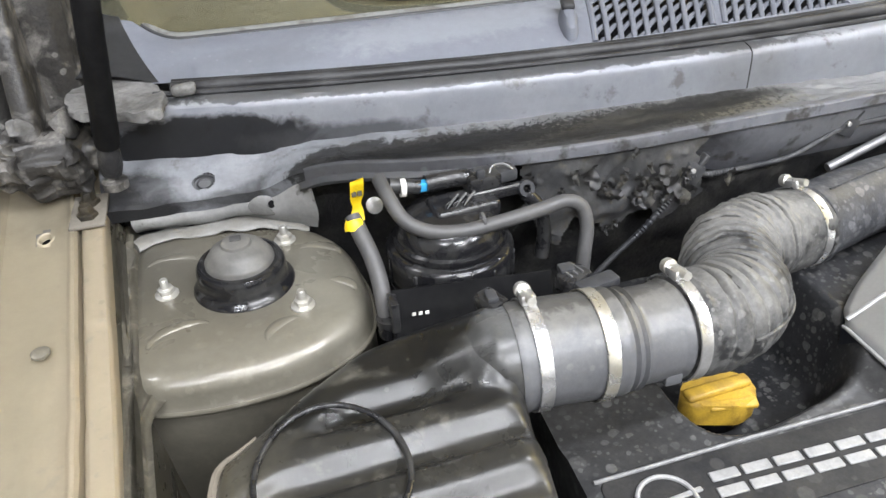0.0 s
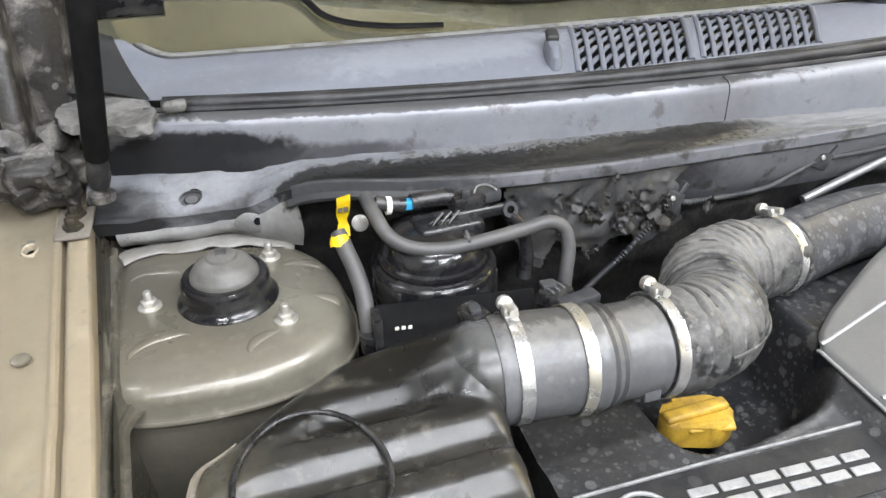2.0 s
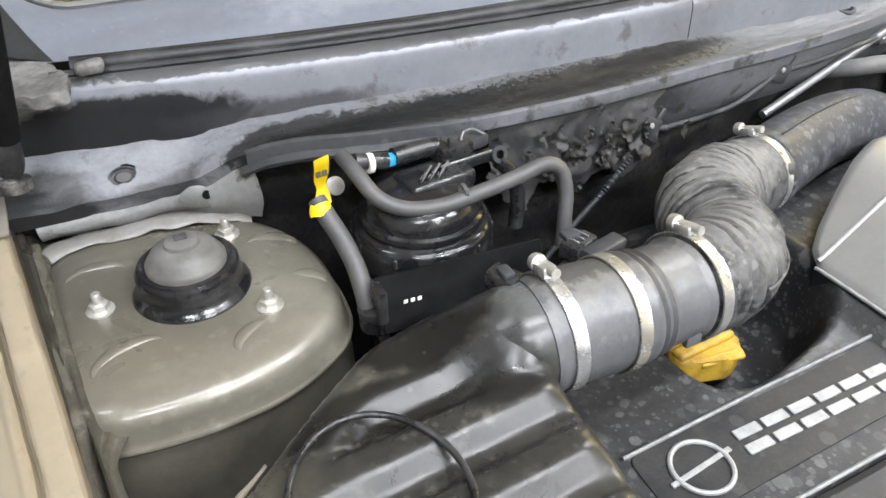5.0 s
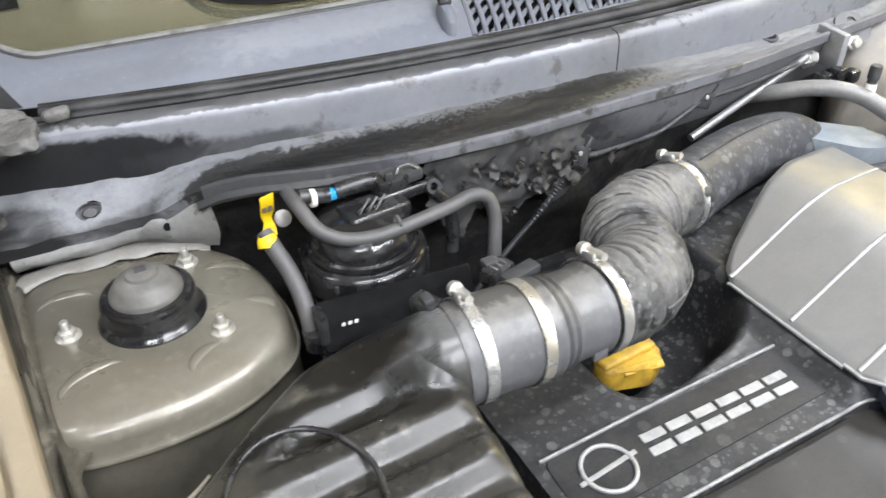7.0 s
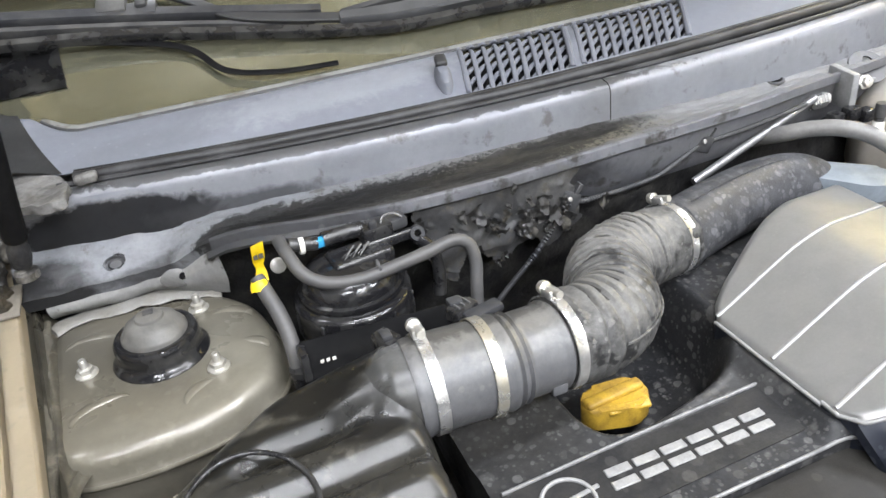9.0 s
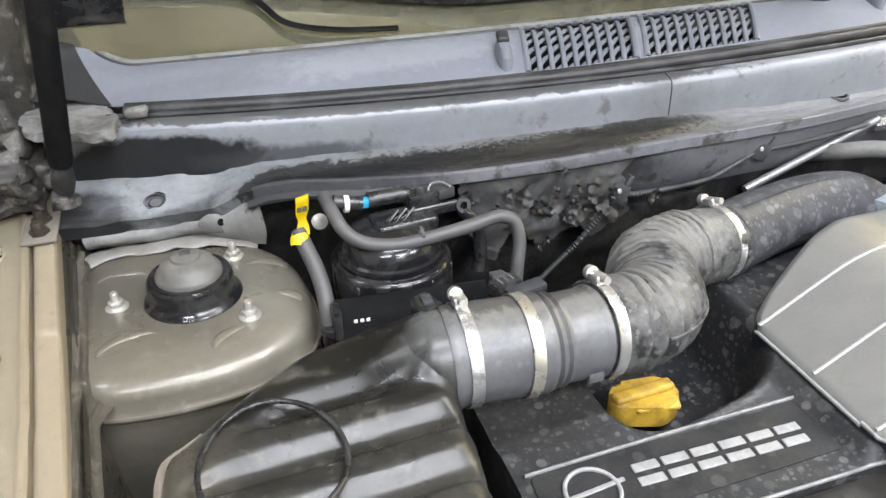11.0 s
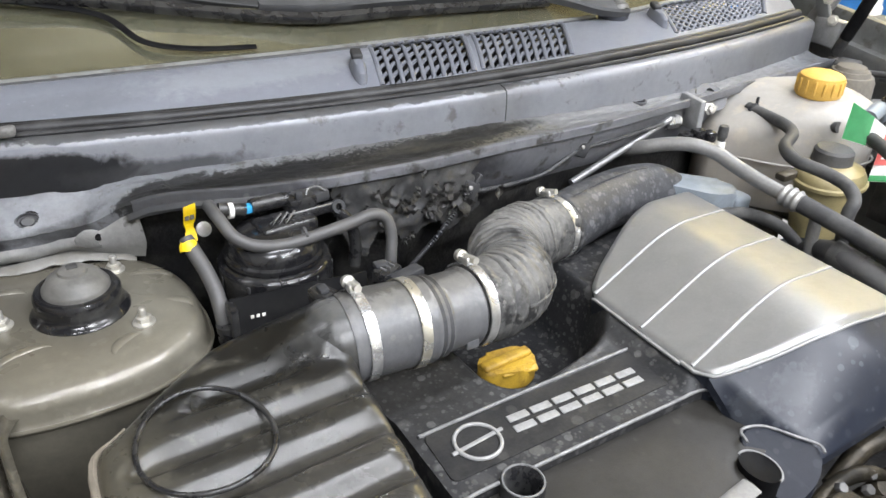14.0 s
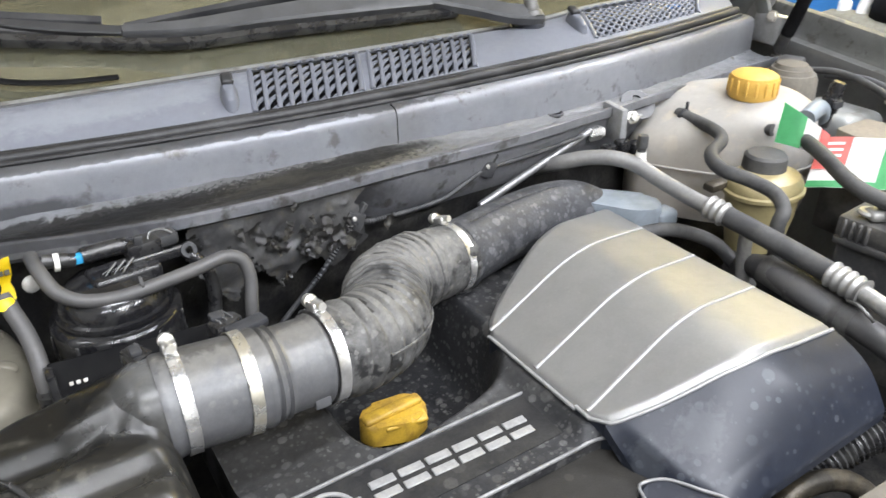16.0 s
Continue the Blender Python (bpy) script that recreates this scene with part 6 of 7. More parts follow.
# badge plate: plain shapes only
plate = part("badge_plate", prism(rounded([(0.272, 0.372), (0.578, 0.378), (0.574, 0.443), (0.276, 0.440)], 0.008, 4), 0.895, 0.8985, 0.001, 1), "plate_black", cover, "flat black badge plate")
part("plate_line", sweep([Vector((0.272, 0.441, 0.899)), Vector((0.42, 0.4455, 0.899)), Vector((0.568, 0.4475, 0.899))], 0.0020, 8), "worn_line", cover, "light worn edge line")
BADGE = Matrix.Translation((0.4545, 0.4080, 0.8985)) @ Matrix.Rotation(radians(-1.0), 4, "Z")
for k in range(6):
    x = -0.0755 + 0.0302 * k
    for dy in (0.0078, -0.0078):
        part("badge_bar", rbox((0.0262, 0.0098, 0.0022), BADGE @ Vector((x + dy * 0.1, dy, 0.0008)), 0.0008, 1, Matrix.Rotation(radians(-1.0), 4, "Z")), "letter_silver", cover)
part("badge_ring", sweep([Vector((0.322 + 0.0245 * math.cos(a), 0.4065 + 0.0245 * math.sin(a), 0.8995)) for a in span(0, 2 * math.pi, 41)[:-1]], 0.0022, 8, closed=True), "letter_silver", cover)
part("badge_bar", rbox((0.066, 0.0048, 0.0022), (0.322, 0.4065, 0.8993), 0.0008, 1, Matrix.Rotation(radians(6), 4, "Z")), "letter_silver", cover)

cap = thing("oil_filler_cap", "dirty yellow plastic oil filler cap", "oil cap", at=(0.462, 0.545, 0.82))
part("base", lathe([(0.0, 0.848), (0.022, 0.845), (0.024, 0.842), (0.024, 0.80)], pose(0.458, 0.541, 0), 32), "matte_black", cap, "dark filler neck")
part("grip", lumps(prism(rounded([(0.416, 0.546), (0.424, 0.526), (0.470, 0.512), (0.494, 0.522), (0.497, 0.548), (0.482, 0.562), (0.436, 0.566)], 0.008, 4), 0.830, 0.857, 0.006, 3), 0.0010, 40), "oil_yellow", cap)
part("grip_ridge", rbox((0.074, 0.016, 0.009), (0.457, 0.541, 0.859), 0.004, 3, Matrix.Rotation(radians(3), 4, "Z")), "oil_yellow", cap)
part("grip_ridge", rbox((0.050, 0.012, 0.007), (0.464, 0.521, 0.853), 0.003, 3, Matrix.Rotation(radians(-10), 4, "Z") @ Matrix.Rotation(radians(20), 4, "X")), "oil_yellow", cap)


# ---- fuel filter, hoses, tags ----
filt = thing("fuel_filter", "glossy black fuel filter housing with ribbed collar", "fuel filter", at=(0.222, 0.697, 0.90))
part("body", lathe([(0.0, 1.034), (0.025, 1.033), (0.040, 1.029), (0.050, 1.021), (0.054, 1.012), (0.0545, 1.006), (0.0575, 1.004), (0.0585, 1.000), (0.0572, 0.9965), (0.0615, 0.9950), (0.0645, 0.9925), (0.0655, 0.990), (0.0655, 0.962), (0.0635, 0.955), (0.058, 0.952), (0.058, 0.80), (0.0, 0.80)], pose(0.222, 0.697, 0), 56), "collar_black", filt)
for k in range(10):
    a = radians(36 * k + 8)
    part("collar_rib", rbox((0.003, 0.004, 0.028), (0.222 + 0.0658 * math.cos(a), 0.697 + 0.0655 * math.sin(a), 0.975), 0.001, 1, Matrix.Rotation(a, 4, "Z")), "gloss_black", filt)
part("worn_edge", lathe([(0.0640, 0.9545), (0.0652, 0.9555), (0.0652, 0.9570)], pose(0.222, 0.697, 0), 56), "hose_grey", filt, "lighter worn edge of the collar")
part("hose_stub", sweep([Vector((0.168, 0.716, 1.057)), Vector((0.198, 0.714, 1.051))], 0.0075, 16), "gloss_black", filt)
part("white_collar", lathe([(0.0, 0.0), (0.0092, 0.0), (0.0092, 0.005), (0.0, 0.005)], aim((0.178, 0.713, 1.054), (1, 0, -0.1)), 18), "white_plastic", filt, "white plastic collar")
part("blue_clip", rbox((0.012, 0.010, 0.010), (0.200, 0.713, 1.052), 0.002), "blue_plastic", filt, "bright blue locking clip")
part("head_block", rbox((0.070, 0.040, 0.020), (0.238, 0.700, 1.028), 0.006, 3, Matrix.Rotation(radians(6), 4, "Z")), "gloss_black", filt)
part("outlet_tube", sweep([Vector((0.204, 0.714, 1.053)), Vector((0.232, 0.716, 1.053)), Vector((0.248, 0.716, 1.052))], 0.0088, 18), "gloss_black", filt)
con = part("connector", rbox((0.036, 0.026, 0.020), (0.262, 0.713, 1.047), 0.004, 2, Matrix.Rotation(radians(6), 4, "Z")), "gloss_black", filt, "black electrical connector on the filter head")
part("connector_cap", rbox((0.026, 0.022, 0.014), (0.286, 0.717, 1.049), 0.004, 2, Matrix.Rotation(radians(8), 4, "Z")), "black_paint", con)
part("wire_clip", sweep(spline([(0.268, 0.705, 1.058), (0.272, 0.709, 1.063), (0.285, 0.712, 1.062), (0.294, 0.709, 1.056)], 0.003), 0.0014, 8), "bare_edge", con, "bare wire retaining clip")
part("terminal", rbox((0.009, 0.006, 0.010), (0.258, 0.703, 1.060), 0.002), "black_paint", con)
part("arm", rbox((0.062, 0.012, 0.009), (0.272, 0.702, 1.036), 0.002, 2, Matrix.Rotation(radians(5), 4, "Z")), "gloss_black", filt)
part("arm_edge", rbox((0.060, 0.0030, 0.0030), (0.272, 0.6985, 1.0415), 0.001, 1, Matrix.Rotation(radians(5), 4, "Z")), "bare_edge", filt, "bright worn edge of the arm")
part("arm_eye", lathe([(0.0042, -0.004), (0.0085, -0.004), (0.0094, 0.0), (0.0085, 0.004), (0.0042, 0.004)], aim((0.305, 0.700, 1.036), (0.1, -1, 0.5)), 20), "black_paint", filt, "small black eye")
for k in range(3):
    part("fin", sweep([Vector((0.214 + 0.0085 * k, 0.684, 1.036)), Vector((0.232 + 0.0085 * k, 0.694, 1.047))], 0.0013, 6), "bare_edge", filt, "thin edge of a moulded fin")
for k in range(3):
    part("fin_web", rbox((0.0022, 0.022, 0.014), (0.224 + 0.0085 * k, 0.691, 1.036), 0.0006, 1, Matrix.Rotation(radians(-52), 4, "Z")), "gloss_black", filt)
part("rear_pipe", sweep(spline([(0.305, 0.700, 1.030), (0.318, 0.694, 1.015), (0.322, 0.688, 0.990), (0.318, 0.684, 0.960)]), 0.0075, 12), "gloss_black", filt)

vac = thing("fuel_hose", "grey rubber hose looping over the fuel filter", "hose", at=(0.25, 0.66, 1.03))
part("hose", sweep(spline([(0.160, 0.726, 1.060), (0.163, 0.700, 1.055), (0.172, 0.678, 1.040), (0.192, 0.665, 1.030), (0.225, 0.658, 1.027), (0.265, 0.658, 1.030), (0.305, 0.660, 1.034), (0.333, 0.664, 1.036), (0.350, 0.662, 1.028), (0.354, 0.655, 1.008), (0.349, 0.646, 0.985), (0.345, 0.640, 0.955)], 0.005), 0.0072, 18), "vac_hose", vac)
part("size_print", lathe([(0.0080, -0.0015), (0.0081, 0.0015)], aim((0.247, 0.6605, 1.0335), (1, 0, 0.08)), 18), "rubber", vac, "dark printed band")
tagh = thing("tagged_hose", "grey rubber hose with a yellow tag", "hose", at=(0.14, 0.66, 0.97))
part("hose", sweep(spline([(0.128, 0.708, 1.034), (0.131, 0.695, 1.024), (0.137, 0.676, 1.008), (0.140, 0.657, 0.992), (0.140, 0.641, 0.974), (0.140, 0.634, 0.957)], 0.005), 0.0084, 18), "vac_hose", tagh)
part("joint", lathe([(0.0, -0.02), (0.011, -0.02), (0.012, -0.004), (0.0125, 0.002), (0.0, 0.004)], pose(0.142, 0.631, 0.962), 18), "gloss_black", tagh)


def tag():
    bm = sheet(lambda u, v: (0.1250 + 0.0135 * u + 0.004 * v + (0.005 * (0.5 - u)) * math.exp(-((v - 0.35) / 0.12) ** 2), 0.706 + 0.004 * math.sin(v * 5) + 0.012 * (v - 0.5), 1.030 + 0.042 * v + 0.003 * u), span(0, 1, 6), span(0, 1, 16), 0.0008)
    return bm


tg = part("yellow_tag", tag(), "tag_yellow", tagh, "folded bright yellow paper tag")
for k in range(2):
    part("print_mark", rbox((0.0048, 0.0010, 0.009), (0.1315 + 0.0056 * k, 0.7072, 1.061), 0.0003, 1, Matrix.Rotation(radians(-14), 4, "X")), "tag_print", tg)
part("tag_wrap", lumps(lathe([(0.0094, -0.006), (0.0098, -0.002), (0.0090, 0.002), (0.0070, 0.005)], aim((0.127, 0.700, 1.030), (0.0, 0.5, 1)), 16), 0.0015, 120), "tag_yellow", tagh)
bolt((0.154, 0.735, 1.026), 0.0068, 0.004, (0.1, -0.8, 0.5), label="dusty grey washer-head bolt behind the hose", m="alu_pipe")

br = thing("filter_bracket", "black steel bracket in front of the fuel filter", "bracket", at=(0.19, 0.62, 0.95))
part("plate", rbox((0.155, 0.003, 0.05), (0.222, 0.612, 0.972), 0.001, 1, Matrix.Rotation(radians(-6), 4, "Z") @ Matrix.Rotation(radians(-28), 4, "X")), "matte_black", br)
part("post", rbox((0.008, 0.022, 0.06), (0.146, 0.622, 0.962), 0.002), "gloss_black", br)
for k in range(3):
    part("paint_mark", rbox((0.0038, 0.0008, 0.004), (0.161 + 0.006 * k, 0.6005 - 0.0006 * k, 0.986), 0.0003, 1), "white_plastic", br, "small white paint mark")

plugc = thing("sensor_plug", "black sensor connector on top of the intake pipe", "connector", at=(0.293, 0.537, 1.025))
part("body", rbox((0.030, 0.020, 0.018), (0.296, 0.556, 1.024), 0.004, 2, Matrix.Rotation(radians(20), 4, "Z")), "gloss_black", plugc)
part("latch", rbox((0.014, 0.012, 0.006), (0.291, 0.562, 1.034), 0.002), "black_paint", plugc)
for k in range(3):
    part("rib", rbox((0.0016, 0.016, 0.003), (0.2885 + 0.006 * k, 0.556 + 0.0022 * k, 1.0338), 0.0005, 1, Matrix.Rotation(radians(20), 4, "Z")), "bare_edge", plugc)
part("seat", rbox((0.040, 0.016, 0.010), (0.312, 0.543, 1.026), 0.003, 2, Matrix.Rotation(radians(12), 4, "Z")), "black_paint", plugc, "dark sensor seat on the pipe")

plug2 = thing("sensor_plug", "small black connector beside the first hose clamp", "connector", at=(0.215, 0.55, 1.03))
part("body", rbox((0.018, 0.026, 0.016), (0.214, 0.536, 1.034), 0.003, 2, Matrix.Rotation(radians(25), 4, "Z")), "gloss_black", plug2)
part("latch", rbox((0.010, 0.014, 0.006), (0.213, 0.533, 1.044), 0.002, 2), "black_paint", plug2)

# torn insulation on the bulkhead
random.seed(4)
ins = thing("insulation_mat", "torn fibrous brown-grey insulation on the bulkhead", "insulation", at=(0.42, 0.73, 0.98))


def matfn(u, v):
    x = 0.30 + 0.235 * u
    z = ledge_z(x) - 0.012 - 0.105 * v
    d = 0.006 * noise.noise(Vector((u * 5, v * 3, 0))) - 0.008 * max(0.0, noise.noise(Vector((u * 8 + v * 3, v * 2.5, 4))) - 0.2) - 0.007 * max(0.0, noise.noise(Vector((u * 20, v * 9 - u * 6, 8))) - 0.25)
    return (x, ledge_y(x) + 0.004 - 0.009 * smooth(v * 1.4) + d * smooth(v * 5), z + 0.006 * noise.noise(Vector((u * 9, v * 3, 3))))


part("pad", sheet(matfn, span(0, 1, 110), span(0, 1, 60), 0.003, keep=lambda u, v: v < 0.82 + 0.30 * noise.noise(Vector((u * 7, 0, 9))) + 0.12 * noise.noise(Vector((u * 25, 0, 2))) and u > 0.06 + 0.10 * noise.noise(Vector((0, v * 6, 5))) and u < 0.95 + 0.08 * noise.noise(Vector((3, v * 7, 5)))), "insulation", ins)
for k in range(34):
    x, z = random.gauss(0.425, 0.056), random.gauss(1.008, 0.020)
    size, turn, curl, seed = random.uniform(0.010, 0.027), random.uniform(-1.2, 1.2), random.uniform(0.15, 0.6), random.uniform(0, 50)

    def shred(u, v):
        p, q = (u - 0.5) * size, -v * size * 0.9
        w = -0.008 - 0.8 * curl * size * v * v + 0.004 * noise.noise(Vector((u * 3, v * 3, seed)))
        return (x + p * math.cos(turn) - q * math.sin(turn), ledge_y(x) + w, z + p * math.sin(turn) + q * math.cos(turn))
    part("torn_shred", sheet(shred, span(0, 1, 14), span(0, 1, 14), 0.0012,
         keep=lambda u, v: abs(u - 0.5) < 0.42 - 0.25 * v + 0.22 * noise.noise(Vector((u * 5, v * 5, seed + 9)))), "fibre_tan" if k % 6 == 0 else "shred_dark", ins)

# ---- cable along the bulkhead, steel rod, brackets ----
cab = thing("bulkhead_cable", "thin ribbed grey cable clipped along the bulkhead", "cable", at=(0.6, 0.74, 1.0))
part("cable", sweep(spline([(0.30, 0.705, 0.80), (0.40, 0.715, 0.895), (0.457, 0.717, 0.946), (0.49, 0.720, 0.980), (0.513, 0.724, 0.999), (0.545, 0.732, 0.992), (0.605, 0.740, 0.987), (0.655, 0.742, 0.990), (0.695, 0.744, 1.004), (0.732, 0.750, 1.012), (0.80, 0.752, 1.014), (0.88, 0.760, 1.016), (0.94, 0.770, 1.016)], 0.0022), lambda s: 0.0034 + (0.0009 * math.sin(s * 2 * math.pi / 0.0042) if 0.20 < s < 0.36 else 0), 10), "black_paint", cab)
for p in ((0.513, 0.727, 1.002), (0.732, 0.752, 1.012)):
    c = part("clip", rbox((0.026, 0.012, 0.024), p, 0.003, 2, Matrix.Rotation(radians(25), 4, "Y")), "black_paint", cab, "black plastic cable clip")
    part("pin", lathe([(0.0, 0.003), (0.003, 0.002), (0.0035, 0.0), (0.0035, -0.004)], aim((p[0] - 0.002, p[1] - 0.006, p[2] + 0.005), (0, -1, 0.3)), 14), "alu_pipe", c, "bare metal pin")
    part("tail", rbox((0.006, 0.010, 0.024), (p[0] + 0.010, p[1], p[2] + 0.010), 0.001, 1, Matrix.Rotation(radians(35), 4, "Y")), "black_paint", c)
rod = thing("steel_rod", "bright bare steel rod running to a coiled joint", "rod", at=(0.85, 0.775, 0.98))
part("shaft", sweep([Vector((0.722, 0.752, 0.957)), Vector((0.940, 0.770, 1.020))], 0.0056, 14), "rod_steel", rod)
part("coil", sweep([Vector((0.945 + 0.0045 * k / 8, 0.785 + 0.011 * math.cos(k * math.pi / 4), 1.008 + 0.011 * math.sin(k * math.pi / 4))) for k in range(50)], 0.003, 8), "steel", rod)
part("end_cap", lathe([(0.0, 0.006), (0.008, 0.005), (0.009, 0.0), (0.0, -0.002)], aim((0.976, 0.785, 1.006), (1, -0.3, 0)), 16), "white_plastic", rod)
bk = thing("body_bracket", "pale painted steel bracket with bolt and black plugs", "bracket", at=(1.0, 0.76, 1.02))
part("plate", rbox((0.040, 0.032, 0.005), (1.018, 0.772, 1.026), 0.002, 2, Matrix.Rotation(radians(-14), 4, "X")), "bracket_pale", bk)
part("wall", rbox((0.012, 0.055, 0.055), (0.994, 0.775, 1.022), 0.003, 2, Matrix.Rotation(radians(-10), 4, "Z")), "bracket_pale", bk)
ear = bmesh.new()
ring = [Vector((0.028 * math.cos(a) + (0.0 if math.sin(a) > 0 else 0.006 * math.cos(a)), 0.022 * math.sin(a) if math.sin(a) > 0 else 0.034 * math.sin(a), 0)) for a in span(0, 2 * math.pi, 33)[:-1]]
hole = [Vector((0.008 * math.cos(a) + 0.004, 0.008 * math.sin(a) + 0.004, 0)) for a in span(0, 2 * math.pi, 33)[:-1]]
em = pose(1.064, 0.800, 1.036, 38, 0, -8)
lay = [[ear.verts.new(em @ (v + Vector((0, 0, h)))) for v in loop2] for loop2, h in ((ring, 0), (hole, 0), (hole, -0.003), (ring, -0.003))]
for a, b in zip(lay, lay[1:] + lay[:1]):
    for k in range(32):
        ear.faces.new((a[k], a[(k + 1) % 32], b[(k + 1) % 32], b[k]))
part("ear", ear, "panel_grey", bk, "rounded ear with a bolt hole")
part("bolt", lathe([(0.0, 0.010), (0.007, 0.009), (0.008, 0.003), (0.011, 0.002), (0.011, 0.0)], aim((1.005, 0.748, 1.035), (-0.2, -1, 0.4)), 6), "zinc", bk)
for k in range(3):
    part("plug", rbox((0.022, 0.02, 0.02), (0.965 + 0.022 * k, 0.752 - 0.006 * k, 0.988 + 0.006 * (k % 2)), 0.005), "gloss_black", bk)

# ---- air-conditioning pipe ----
ac = thing("ac_pipe", "dull aluminium refrigerant pipe with crimped black hose", "pipe", at=(0.93, 0.55, 0.98))
part("rear_pipe", sweep(spline([(0.845, 0.80, 0.968), (0.862, 0.748, 0.992), (0.886, 0.720, 1.004), (0.910, 0.690, 1.009), (0.930, 0.660, 1.004), (0.940, 0.620, 0.992), (0.948, 0.57, 0.982), (0.957, 0.52, 0.975)], 0.006), 0.0112, 18), "pipe_grey", ac)
part("valve", lathe([(0.0, 0.034), (0.007, 0.034), (0.008, 0.030), (0.008, 0.016), (0.006, 0.014), (0.006, 0.0)], pose(0.944, 0.666, 1.010), 16), "rubber", ac, "black cap of the service valve")
part("valve_neck", lathe([(0.0075, 0.012), (0.0075, 0.0), (0.009, -0.002)], pose(0.944, 0.666, 1.008), 16), "white_plastic", ac)
part("hose", sweep(spline([(0.957, 0.520, 0.975), (0.960, 0.47, 0.970), (0.964, 0.41, 0.963), (0.965, 0.36, 0.958)], 0.006), 0.0135, 18), "rubber", ac, "black rubber hose section")
for (p, q) in (((0.954, 0.545, 0.978), (0.957, 0.515, 0.9745)), ((0.965, 0.366, 0.9585), (0.963, 0.322, 0.9545))):
    part("crimp", sweep([Vector(p) + (Vector(q) - Vector(p)) * t for t in span(0, 1, 26)], lambda s: 0.0158 + 0.0016 * math.sin(s * 2 * math.pi / 0.0105), 18), "alu_pipe", ac, "ribbed aluminium crimp sleeve")
part("front_pipe", sweep(spline([(0.963, 0.33, 0.955), (0.958, 0.29, 0.951), (0.949, 0.252, 0.9475), (0.938, 0.226, 0.945), (0.923, 0.205, 0.932), (0.917, 0.187, 0.910), (0.927, 0.171, 0.870), (0.964, 0.162, 0.800)], 0.006), 0.0105, 18), "alu_pipe", ac)
def sleeve_line(u):
    p, q, r = Vector((0.968, 0.452, 0.921)), Vector((0.950, 0.395, 0.926)), Vector((0.958, 0.318, 0.914))
    return p * (1 - u) ** 2 + q * (2 * u * (1 - u)) + r * u * u


lowh = thing("coolant_hose", "black rubber coolant hose in a split grey sleeve", "hose", at=(0.95, 0.40, 0.90))
part("hose", sweep(spline([(1.030, 0.54, 0.86), (0.990, 0.480, 0.905), (0.965, 0.445, 0.922), (0.953, 0.404, 0.926), (0.950, 0.36, 0.922), (0.962, 0.315, 0.912), (0.985, 0.27, 0.885), (1.01, 0.22, 0.83)], 0.008), 0.0165, 20), "vac_hose", lowh)
part("sleeve", sheet(lambda u, a: sleeve_line(u) + Vector((0.0205 * math.cos(a), 0, 0.0205 * math.sin(a))), span(0, 1, 30), span(-0.9, 3.6, 24), 0.0018), "split_sleeve", lowh, "grey split sleeve over the hose")
for u in (0.40, 0.86):
    part("tie", sheet(lambda s, a: sleeve_line(u + 0.035 * s) + Vector((0.0222 * math.cos(a), 0, 0.0222 * math.sin(a))), span(0, 1, 3), span(-0.9, 3.6, 24), 0.0015), "pipe_dull", lowh, "pale tie round the sleeve")
part("tie_end", sweep(spline([(0.948, 0.330, 0.945), (0.940, 0.312, 0.950), (0.944, 0.298, 0.940), (0.956, 0.300, 0.930)], 0.004), 0.0022, 8), "pipe_dull", lowh)
dr = thing("drop_hose", "grey hose dropping beside the reservoir", "hose", at=(0.985, 0.49, 0.88))
part("hose", sweep(spline([(0.992, 0.505, 0.955), (0.986, 0.500, 0.92), (0.980, 0.49, 0.88), (0.978, 0.485, 0.80)], 0.006), 0.0095, 14), "split_sleeve", dr)
cor = thing("corrugated_conduit", "black corrugated plastic conduit beside the engine cover", "conduit", at=(0.95, 0.20, 0.85))
part("conduit", sweep(spline([(0.80, 0.250, 0.82), (0.857, 0.236, 0.846), (0.917, 0.221, 0.858), (0.97, 0.218, 0.860), (1.02, 0.215, 0.858), (1.08, 0.22, 0.84)], 0.0012), lambda s: 0.0185 + 0.0018 * math.sin(s * 2 * math.pi / 0.007), 16), "gloss_black", cor)
th = thing("thin_hose", "thin black hose curving under the refrigerant pipe", "hose", at=(0.93, 0.58, 0.93))
part("hose", sweep(spline([(0.86, 0.60, 0.925), (0.90, 0.60, 0.93), (0.95, 0.585, 0.925), (1.0, 0.55, 0.90), (1.02, 0.5, 0.85)], 0.008), 0.010, 14), "rubber", th)

# ---- coolant tank, reservoir, battery side ----
wb = thing("blue_grey_box", "pale blue-grey plastic housing beside the duct", "plastic housing", at=(0.92, 0.66, 0.90))
part("body", prism(rounded([(0.865, 0.742), (0.955, 0.645), (0.935, 0.600), (0.895, 0.615), (0.84, 0.70)], 0.015, 4), 0.80, 0.958, 0.008, 3), "pale_blue", wb)
part("arm", rbox((0.035, 0.03, 0.03), (0.945, 0.612, 0.935), 0.007, 3), "pale_blue", wb)


